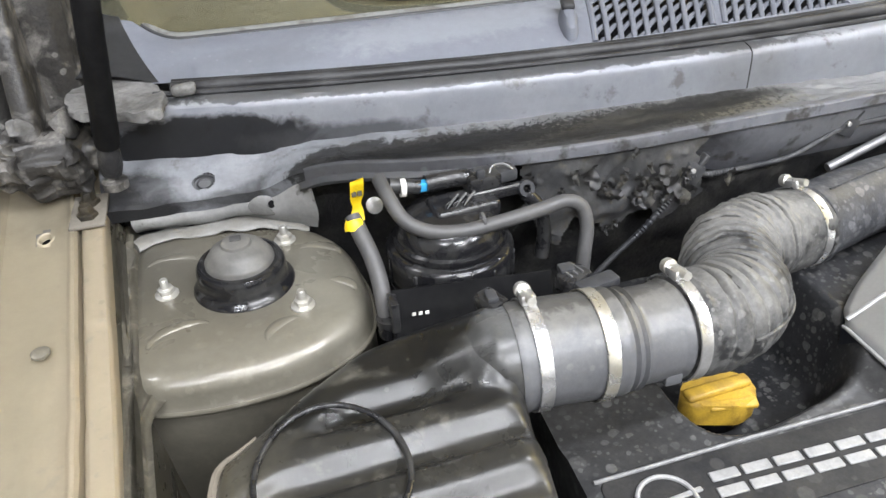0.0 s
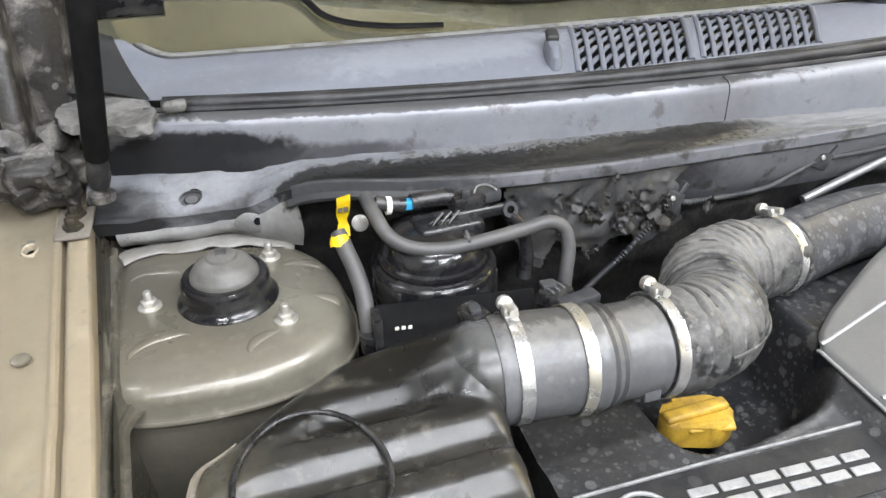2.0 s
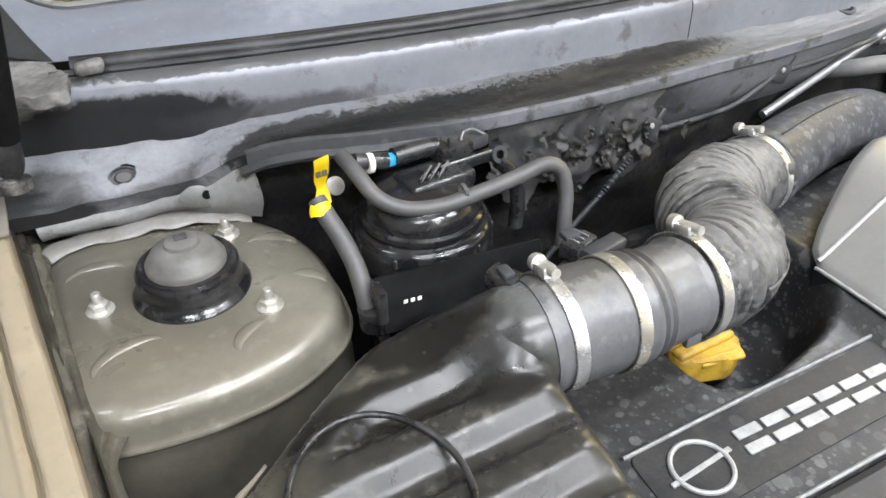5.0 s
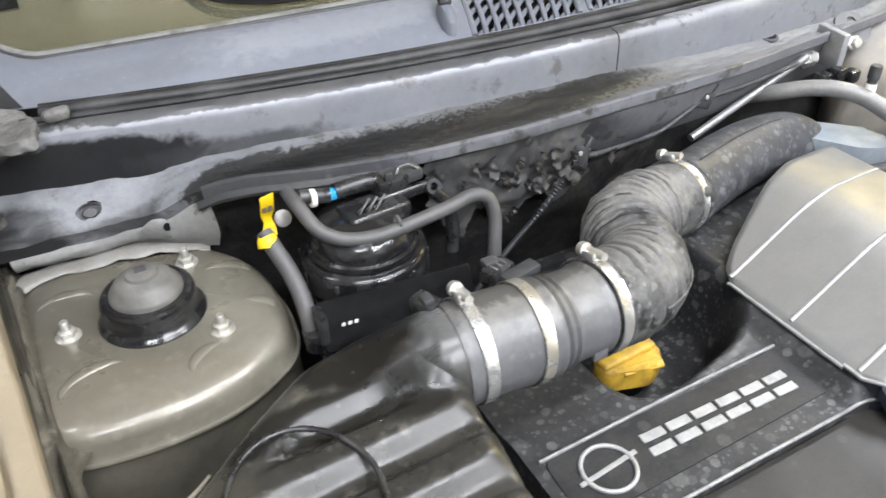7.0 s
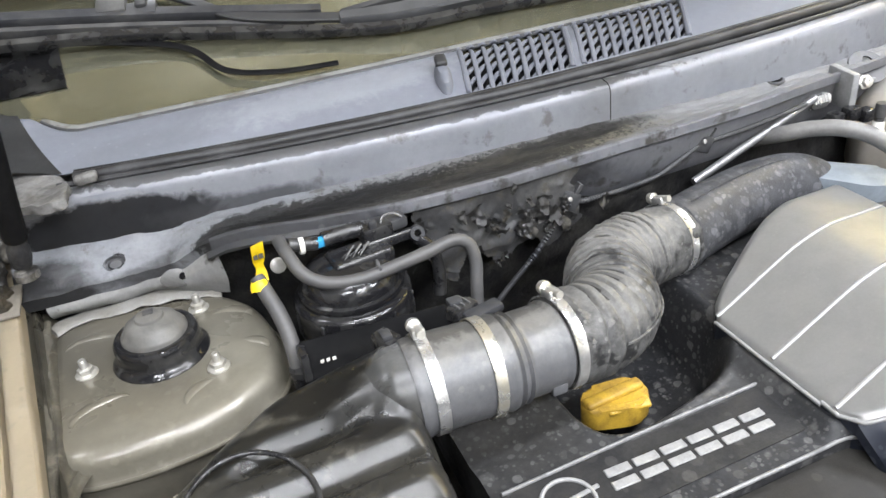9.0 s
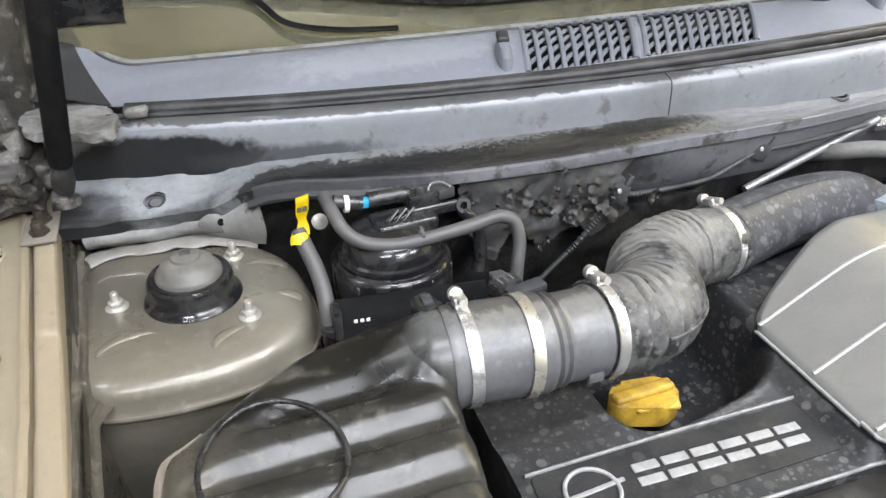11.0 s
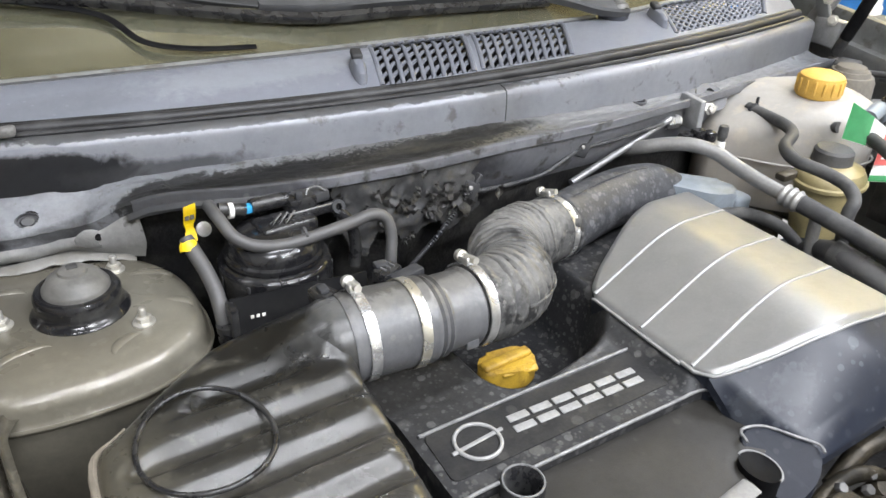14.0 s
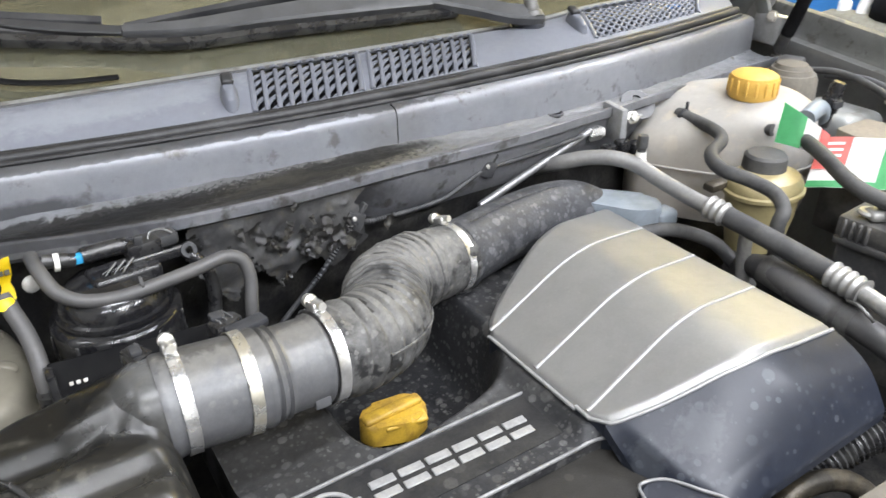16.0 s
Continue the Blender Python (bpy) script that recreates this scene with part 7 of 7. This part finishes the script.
def tank():
    e = thing("coolant_tank", "milky white coolant tank with yellow cap", "coolant tank", at=(1.18, 0.69, 0.90))
    line = rounded([(1.035, 0.770), (1.105, 0.665), (1.170, 0.600), (1.285, 0.600), (1.330, 0.680), (1.300, 0.790), (1.180, 0.835), (1.080, 0.830)], 0.03, 5)
    bm = bmesh.new()
    cx, cy = 1.195, 0.715
    rows = []
    for k, f in ((0.96, -1.0), (1.0, -0.8), (1.0, -0.2), (1.0, 0.0), (0.992, 0.30), (0.972, 0.56), (0.935, 0.78), (0.87, 0.92), (0.76, 0.985), (0.55, 1.0), (0.30, 1.0), (0.08, 1.0)):
        row = []
        for x, y in line:
            px, py = cx + (x - cx) * k, cy + (y - cy) * k
            crown = ramp(px, ((1.03, 0.990), (1.07, 1.000), (1.11, 1.020), (1.15, 1.041), (1.20, 1.050), (1.35, 1.050)))
            z = 0.95 + (crown - 0.95) * f if f > 0 else 0.95 + 0.09 * f
            row.append(bm.verts.new((px, py, z)))
        rows.append(row)
    for a, b in zip(rows, rows[1:]):
        for i in range(len(line)):
            bm.faces.new((a[i], a[(i + 1) % len(line)], b[(i + 1) % len(line)], b[i]))
    bm.faces.new(rows[-1])
    bm.faces.new(rows[0][::-1])
    part("body", lumps(bm, 0.002, 14), "tank_white", e)
    part("seam", sweep([Vector((x, y, 0.948)) for x, y in rounded([(1.030, 0.772), (1.103, 0.660), (1.169, 0.595), (1.288, 0.595), (1.335, 0.680), (1.303, 0.795), (1.180, 0.840), (1.076, 0.835)], 0.03, 5)], 0.0022, 8, closed=True), "tank_white", e)
    c = part("cap", lathe([(0.0, 0.040), (0.030, 0.040), (0.036, 0.036), (0.0375, 0.030), (0.038, 0.004), (0.035, 0.0), (0.0, 0.0)], pose(1.212, 0.694, 1.046), 40), "tank_cap", e, "yellow-orange screw cap")
    for k in range(16):
        a = 2 * math.pi * k / 16
        part("grip_rib", rbox((0.003, 0.0045, 0.024), (1.212 + 0.0382 * math.cos(a), 0.694 + 0.0382 * math.sin(a), 1.066), 0.001, 1, Matrix.Rotation(a, 4, "Z")), "tank_cap", c)
    part("outlet", sweep([Vector((1.165, 0.661, 1.012)), Vector((1.168, 0.614, 1.022))], 0.0095, 14), "rubber", e)
    part("outlet_clip", rbox((0.010, 0.016, 0.008), (1.167, 0.637, 1.029), 0.002), "black_paint", e)


tank()
ov = thing("overflow_hose", "black rubber hose bending across the coolant tank", "hose", at=(1.05, 0.6, 1.02))
part("hose", sweep(spline([(1.118, 0.756, 1.018), (1.114, 0.720, 1.018), (1.099, 0.666, 1.020), (1.074, 0.632, 1.020), (1.017, 0.603, 1.020), (0.995, 0.567, 1.016), (1.004, 0.523, 1.012), (1.007, 0.486, 1.006), (0.995, 0.462, 0.995), (0.986, 0.460, 0.975), (1.005, 0.465, 0.92)], 0.006), 0.0098, 16), "rubber", ov)
part("clip", lathe([(0.0102, -0.004), (0.0118, -0.003), (0.0118, 0.003), (0.0102, 0.004)], aim((1.116, 0.742, 1.018), (0.1, 1, 0)), 18), "black_paint", ov)
part("clip_tail", rbox((0.004, 0.005, 0.014), (1.120, 0.742, 1.034), 0.001, 1), "black_paint", ov)
rs = thing("brake_fluid_reservoir", "yellowed translucent brake fluid reservoir with black cap", "reservoir", at=(1.075, 0.555, 0.92))
part("body", lathe([(0.0, 0.998), (0.030, 0.997), (0.052, 0.990), (0.059, 0.980), (0.060, 0.968), (0.057, 0.960), (0.055, 0.93), (0.045, 0.88), (0.0, 0.88)], pose(1.085, 0.555, 0) @ Matrix.Diagonal((1.0, 0.82, 1, 1)), 36), "reservoir", rs)
part("flange", lathe([(0.060, 0.974), (0.064, 0.972), (0.064, 0.967), (0.060, 0.965)], pose(1.085, 0.555, 0) @ Matrix.Diagonal((1.0, 0.82, 1, 1)), 36), "reservoir", rs)
part("cap", lathe([(0.0, 1.020), (0.026, 1.019), (0.030, 1.015), (0.031, 0.996)], pose(1.090, 0.565, 0), 28), "rubber", rs, "black screw cap")
part("lug", rbox((0.04, 0.02, 0.012), (1.025, 0.59, 0.975), 0.004), "engine_metal", rs, "dark oily lug")

bat = thing("car_battery", "dusty black car battery with clamped terminal", "battery", at=(1.195, 0.326, 0.80))
BAT = pose(1.197, 0.318, 0, 0, 0, 4.7)
BAT_TURN = Matrix.Rotation(radians(4.7), 4, "Z")
part("case", rbox((0.244, 0.232, 0.19), BAT @ Vector((0, 0, 0.865)), 0.006, 2, BAT_TURN), "battery_black", bat)
part("lid", rbox((0.250, 0.240, 0.030), BAT @ Vector((0, 0, 0.970)), 0.005, 2, BAT_TURN), "battery_black", bat)
part("lid_lip", rbox((0.010, 0.236, 0.010), BAT @ Vector((-0.125, 0, 0.952)), 0.003, 2, BAT_TURN), "battery_black", bat, "raised lip along the battery's lid")
for k in range(4):
    part("lip_rib", rbox((0.006, 0.005, 0.026), BAT @ Vector((-0.1265, 0.108 - 0.010 * k, 0.970)), 0.0015, 1, BAT_TURN), "battery_black", bat)
    part("lip_rib", rbox((0.006, 0.005, 0.026), BAT @ Vector((-0.1265, -0.075 - 0.010 * k, 0.970)), 0.0015, 1, BAT_TURN), "battery_black", bat)
for dx, dy, w, d in ((-0.012, -0.045, 0.12, 0.105), (0.068, 0.055, 0.085, 0.085)):
    part("cell_cover", rbox((w, d, 0.010), BAT @ Vector((dx, dy, 0.989)), 0.003, 2, BAT_TURN), "dusty_tan", bat, "dust-covered tan cell cover")
term = part("terminal_clamp", rbox((0.050, 0.026, 0.014), (1.098, 0.386, 0.993), 0.006, 3, Matrix.Rotation(radians(-30), 4, "Z")), "alu_pipe", bat, "oxidised terminal clamp")
part("post", lathe([(0.0, 0.014), (0.008, 0.014), (0.010, 0.010), (0.011, 0.0)], pose(1.108, 0.392, 0.996), 18), "zinc", term)
part("nut", lathe([(0.0, 0.010), (0.0065, 0.010), (0.0075, 0.008), (0.0075, 0.0)], pose(1.088, 0.374, 0.998), 6), "zinc", term)
part("strap_end", lathe([(0.006, 0.0), (0.013, 0.001), (0.014, 0.004), (0.012, 0.007), (0.006, 0.007)], pose(1.084, 0.400, 0.990), 20), "alu_pipe", term)
bc = thing("battery_cable", "thick black battery cable", "cable", at=(1.2, 0.45, 1.0))
part("cable", sweep(spline([(1.152, 0.550, 1.030), (1.122, 0.501, 1.030), (1.092, 0.445, 1.022), (1.087, 0.410, 1.015), (1.097, 0.373, 1.010), (1.108, 0.331, 1.008), (1.116, 0.291, 1.005), (1.135, 0.248, 1.000)], 0.006), 0.0105, 14), "rubber", bc)
bx = thing("fuse_tray", "dust-covered flat tan plastic box behind the battery", "fuse box", at=(1.31, 0.52, 0.99))
part("lid", prism(rounded([(1.238, 0.455), (1.262, 0.572), (1.345, 0.572), (1.360, 0.462)], 0.010, 3), 0.988, 1.020, 0.004, 2), "dusty_tan", bx)
part("body", rbox((0.12, 0.085, 0.12), (1.29, 0.512, 0.928), 0.004, 2), "battery_black", bx)
rd = thing("red_terminal_cover", "dull red plastic terminal cover on the battery", "terminal cover", at=(1.31, 0.38, 0.99))
part("cover", rbox((0.10, 0.052, 0.030), (1.318, 0.402, 1.008), 0.008, 3, Matrix.Rotation(radians(-14), 4, "Z")), "orange_red", rd)


# the carton sleeve: white with green and red panels
def carton():
    e = thing("parts_carton", "crumpled white, green and red parts carton lying open", "carton", at=(1.17, 0.48, 0.98))
    o = Vector((1.128, 0.520, 0.972))
    du, dv = Vector((0.075, -0.085, 0.010)), Vector((0.065, 0.030, 0.052))

    def patch(u0, u1, v0, v1, off):
        n = du.cross(dv).normalized()
        return sheet(lambda u, v: o + du * u + dv * v + n * (off + 0.002 * math.sin(u * 5) + 0.0015 * math.sin(v * 7)), span(u0, u1, 6), span(v0, v1, 6), 0.0009)
    part("sleeve", patch(0, 1, 0, 1, 0), "paper_white", e)
    part("green_panel", patch(0.78, 1.0, 0.0, 1.0, 0.0016), "label_green", e, "green printed panel")
    part("green_panel", patch(0.0, 0.78, 0.0, 0.12, 0.0016), "label_green", e)
    part("red_panel", patch(0.0, 0.38, 0.35, 1.0, 0.0016), "label_red", e, "red printed panel")
    for k in range(4):
        part("print_bar", patch(0.06, 0.30, 0.48 + 0.12 * k, 0.53 + 0.12 * k, 0.0030), "paper_white", e)
    # the loose flap by the tank
    p = Vector((1.122, 0.578, 1.024))
    fu, fv = Vector((0.035, -0.060, -0.012)), Vector((0.030, 0.016, 0.050))

    def flap(u0, u1, off):
        n = fu.cross(fv).normalized()
        return sheet(lambda u, v: p + fu * u + fv * v * (1 - 0.45 * u) + n * (off + 0.006 * math.sin(u * 3)), span(u0, u1, 8), span(0, 1, 5), 0.0009)
    part("flap", flap(0, 1, 0), "paper_white", e)
    part("flap_green", flap(0.0, 0.5, 0.0016), "label_green", e)
    part("flap_red", flap(0.82, 1.0, 0.0016), "label_red", e)


carton()
bg = thing("ribbed_housing", "grey dusty ribbed housing behind the coolant tank", "housing", at=(1.39, 0.74, 0.95))
part("lid", lathe([(0.0, 0.058), (0.026, 0.057), (0.030, 0.050), (0.034, 0.050), (0.037, 0.042), (0.042, 0.041), (0.046, 0.032), (0.048, 0.0), (0.048, -0.08)], pose(1.385, 0.745, 1.005), 30), "relay_tan", bg)
part("body", rbox((0.11, 0.13, 0.10), (1.395, 0.655, 0.955), 0.02, 3), "wing_grey", bg, "pale dusty housing body")
part("outlet", sweep(spline([(1.235, 0.606, 1.030), (1.262, 0.612, 1.035), (1.290, 0.622, 1.032), (1.318, 0.632, 1.015), (1.335, 0.645, 0.985)]), 0.014, 16), "pale_blue", bg, "pale grey outlet pipe")
cl = thing("hose_coupling", "black clipped hose coupling by the coolant tank", "coupling", at=(1.335, 0.627, 1.0))
part("body", lathe([(0.0, 0.055), (0.010, 0.055), (0.012, 0.050), (0.012, 0.030), (0.015, 0.028), (0.015, 0.006), (0.012, 0.004), (0.012, -0.02)], pose(1.330, 0.632, 1.012, 8, 6), 18), "gloss_black", cl)
part("clip", rbox((0.022, 0.006, 0.012), (1.330, 0.615, 1.032), 0.002), "black_paint", cl)
pl = thing("wing_plug", "black electrical plug at the far wing", "plug", at=(1.455, 0.79, 1.0))
part("body", rbox((0.060, 0.045, 0.045), (1.445, 0.79, 1.030), 0.008, 3, Matrix.Rotation(radians(20), 4, "Z")), "battery_black", pl)
part("nose", rbox((0.030, 0.030, 0.026), (1.418, 0.765, 1.038), 0.006, 2, Matrix.Rotation(radians(30), 4, "Z")), "gloss_black", pl)
for pts, r, m, lab in ((((1.445, 0.77, 1.035), (1.455, 0.70, 1.045), (1.440, 0.625, 1.040), (1.405, 0.555, 1.030), (1.385, 0.50, 1.005)), 0.0065, "rubber", "black cable sheath along the far wing"),
                       (((1.470, 0.73, 1.030), (1.472, 0.66, 1.040), (1.455, 0.59, 1.034), (1.420, 0.53, 1.022), (1.40, 0.47, 1.0)), 0.0060, "hose_grey", "grey cable sheath along the far wing")):
    w = thing("wing_cable", lab, "cable", "wing cables", at=pts[0])
    part("sheath", sweep(spline(pts, 0.008), r, 12), m, w)
bolt((1.475, 0.60, 1.012), 0.012, 0.008, label="zinc bolt on the far wing", m="zinc")

fb = thing("relay_box", "tan dusty relay box with faded print", "relay box", at=(0.78, 0.12, 0.86))
part("lid", rbox((0.136, 0.11, 0.03), (0.742, 0.103, 0.910), 0.006, 2, Matrix.Rotation(radians(-2), 4, "Z")), "relay_tan", fb)
part("body", rbox((0.130, 0.10, 0.10), (0.742, 0.103, 0.85), 0.004, 2, Matrix.Rotation(radians(-2), 4, "Z")), "battery_black", fb)
part("latch", rbox((0.006, 0.022, 0.035), (0.672, 0.100, 0.895), 0.002), "battery_black", fb)
random.seed(21)
for row in range(4):
    x = 0.686
    while x < 0.782:
        w = random.uniform(0.008, 0.024)
        part("print_bar", rbox((w, 0.0058 if row % 2 else 0.0036, 0.0008), (x + w / 2, 0.143 - 0.019 * row, 0.9255), 0.0, 1, Matrix.Rotation(radians(-2), 4, "Z")), "grey_print", fb)
        x += w + 0.004

# what shows under and beside the cover
eng = thing("engine_block", "oily brown-grey engine castings under the cover", "engine", at=(0.6, 0.3, 0.6))
part("head", lumps(rbox((0.50, 0.32, 0.16), (0.54, 0.46, 0.70), 0.02, 3), 0.004, 20), "engine_metal", eng)
part("manifold", lumps(sweep(spline([(0.52, 0.13, 0.76), (0.60, 0.17, 0.80), (0.68, 0.16, 0.805), (0.76, 0.19, 0.79), (0.86, 0.2, 0.76)]), 0.028, 18), 0.005, 40), "engine_metal", eng)
for k in range(4):
    x = 0.56 + 0.055 * k
    part("casting_boss", lumps(lathe([(0.0, 0.03), (0.014, 0.03), (0.018, 0.02), (0.02, -0.05)], pose(x, 0.175 + 0.02 * (k % 2), 0.80, 20), 16), 0.002, 60), "engine_metal", eng)
part("bracket", rbox((0.10, 0.03, 0.02), (0.63, 0.19, 0.825), 0.005, 2, Matrix.Rotation(radians(15), 4, "Z")), "engine_metal", eng)
for k, pts in enumerate((((0.62, 0.21, 0.82), (0.68, 0.215, 0.835), (0.73, 0.20, 0.83), (0.76, 0.17, 0.79)), ((0.70, 0.23, 0.80), (0.76, 0.235, 0.83), (0.82, 0.22, 0.825), (0.86, 0.19, 0.79)), ((0.64, 0.18, 0.79), (0.70, 0.17, 0.815), (0.76, 0.15, 0.80), (0.80, 0.12, 0.76)))):
    part("brown_pipe", sweep(spline(pts, 0.006), (0.009, 0.012, 0.010)[k], 14), "engine_metal", eng, "oily brown pipe")
for k in range(4):
    part("flange_bolt", lathe([(0.0, 0.008), (0.0055, 0.008), (0.0065, 0.006), (0.0065, 0.0)], aim((0.655 + 0.030 * k, 0.205 - 0.014 * (k % 2), 0.846 - 0.006 * k), (-0.2, -0.6, 0.8)), 6), "pipe_dull", eng, "oily bolt head")
part("side_pipe", sweep(spline([(0.58, 0.16, 0.845), (0.62, 0.19, 0.85), (0.655, 0.19, 0.84), (0.69, 0.165, 0.82)]), 0.009, 12), "engine_metal", eng)

# ---- workshop things beyond the car ----
cb = thing("tool_cabinet", "blue steel workshop cabinet", "tool cabinet", at=(3.5, 2.3, 0.0))
part("body", rbox((0.9, 0.5, 1.35), (3.5, 2.3, 0.685), 0.01), "blue_paint", cb)
for k in range(5):
    d = part("drawer", rbox((0.82, 0.02, 0.2), (3.5, 2.04, 0.24 + 0.24 * k), 0.006), "blue_paint", cb)
    part("handle", rbox((0.5, 0.02, 0.02), (3.5, 2.025, 0.31 + 0.24 * k), 0.004), "blue_paint", d)
sh = thing("work_bench", "cluttered wooden work bench by the wall", "work bench", at=(4.3, 2.2, 0.0))
part("top", rbox((0.8, 2.6, 0.05), (4.35, 2.0, 0.88), 0.006), "bench_wood", sh)
for dy in (0.8, 3.2):
    for dx in (4.03, 4.67):
        part("leg", rbox((0.06, 0.06, 0.855), (dx, dy, 0.4275), 0.004), "shelf_dark", sh)
part("lower_panel", rbox((0.03, 2.5, 0.80), (4.06, 2.0, 0.42), 0.004), "shelf_dark", sh)
comp = thing("air_compressor", "dark workshop air compressor with pale motor", "compressor", at=(3.2, 1.50, 0.0))
part("tank", lathe([(0.0, -0.36), (0.08, -0.34), (0.11, -0.28), (0.12, -0.20), (0.12, 0.20), (0.11, 0.28), (0.08, 0.34), (0.0, 0.36)], aim((3.2, 1.52, 0.66), (0, 1, 0)), 28), "olive_grime", comp)
part("motor", lathe([(0.0, -0.10), (0.022, -0.10), (0.026, -0.08), (0.026, 0.02), (0.018, 0.03), (0.018, 0.08), (0.010, 0.10), (0.0, 0.10)], aim((3.2, 1.745, 0.785), (0.1, 0.05, 1)), 20), "paper_white", comp, "pale electric motor")
part("motor", lathe([(0.0, -0.09), (0.020, -0.09), (0.030, -0.07), (0.026, -0.02), (0.024, 0.05), (0.036, 0.06), (0.036, 0.09), (0.0, 0.10)], aim((3.2, 1.665, 0.79), (0.1, -0.12, 1)), 20), "paper_white", comp)
part("pump", lathe([(0.0, -0.10), (0.07, -0.095), (0.085, -0.06), (0.085, 0.04), (0.07, 0.08), (0.0, 0.09)], aim((3.22, 1.53, 0.80), (0.1, 1, 0)), 24), "matte_black", comp)
part("plinth", rbox((0.22, 0.26, 0.06), (3.2, 1.50, 0.70), 0.01, 2), "olive_grime", comp, "olive-brown plinth")
for dy in (-0.22, 0.22):
    part("leg", rbox((0.20, 0.04, 0.54), (3.2, 1.52 + dy, 0.27), 0.004), "shelf_dark", comp)
post = thing("wooden_post", "rough brown wooden post standing by the bench", "post", at=(3.23, 1.41, 0.0))
part("beam", rbox((0.045, 0.045, 1.25), (3.23, 1.41, 0.625), 0.006, 2), "bench_wood", post)
lk = thing("steel_locker", "pale grey steel locker standing on the workshop floor", "locker", at=(3.42, 1.26, 0.0))
part("body", rbox((0.20, 0.20, 1.45), (3.42, 1.26, 0.725), 0.006, 2, Matrix.Rotation(radians(-35), 4, "Z")), "lamp_body", lk)
d = part("door", rbox((0.17, 0.008, 1.36), (3.36, 1.176, 0.73), 0.003, 2, Matrix.Rotation(radians(-35), 4, "Z")), "lamp_body", lk)
part("handle", rbox((0.012, 0.014, 0.10), (3.40, 1.140, 0.85), 0.003, 2, Matrix.Rotation(radians(-35), 4, "Z")), "zinc", d)
random.seed(9)
for k in range(9):
    w, d, h = random.uniform(0.12, 0.3), random.uniform(0.12, 0.3), random.uniform(0.12, 0.4)
    y = 0.9 + 0.27 * k
    t = thing("tool_case", "tool case standing on the work bench", "tool case", "tool cases", at=(4.35, y, 0.905))
    part("case", rbox((d, w * 0.8, h), (4.35 + random.uniform(-0.12, 0.12), y, 0.905 + h / 2), 0.015, 2), random.choice(["shelf_dark", "shelf_dark", "bench_wood", "paper_white", "battery_black"]), t)
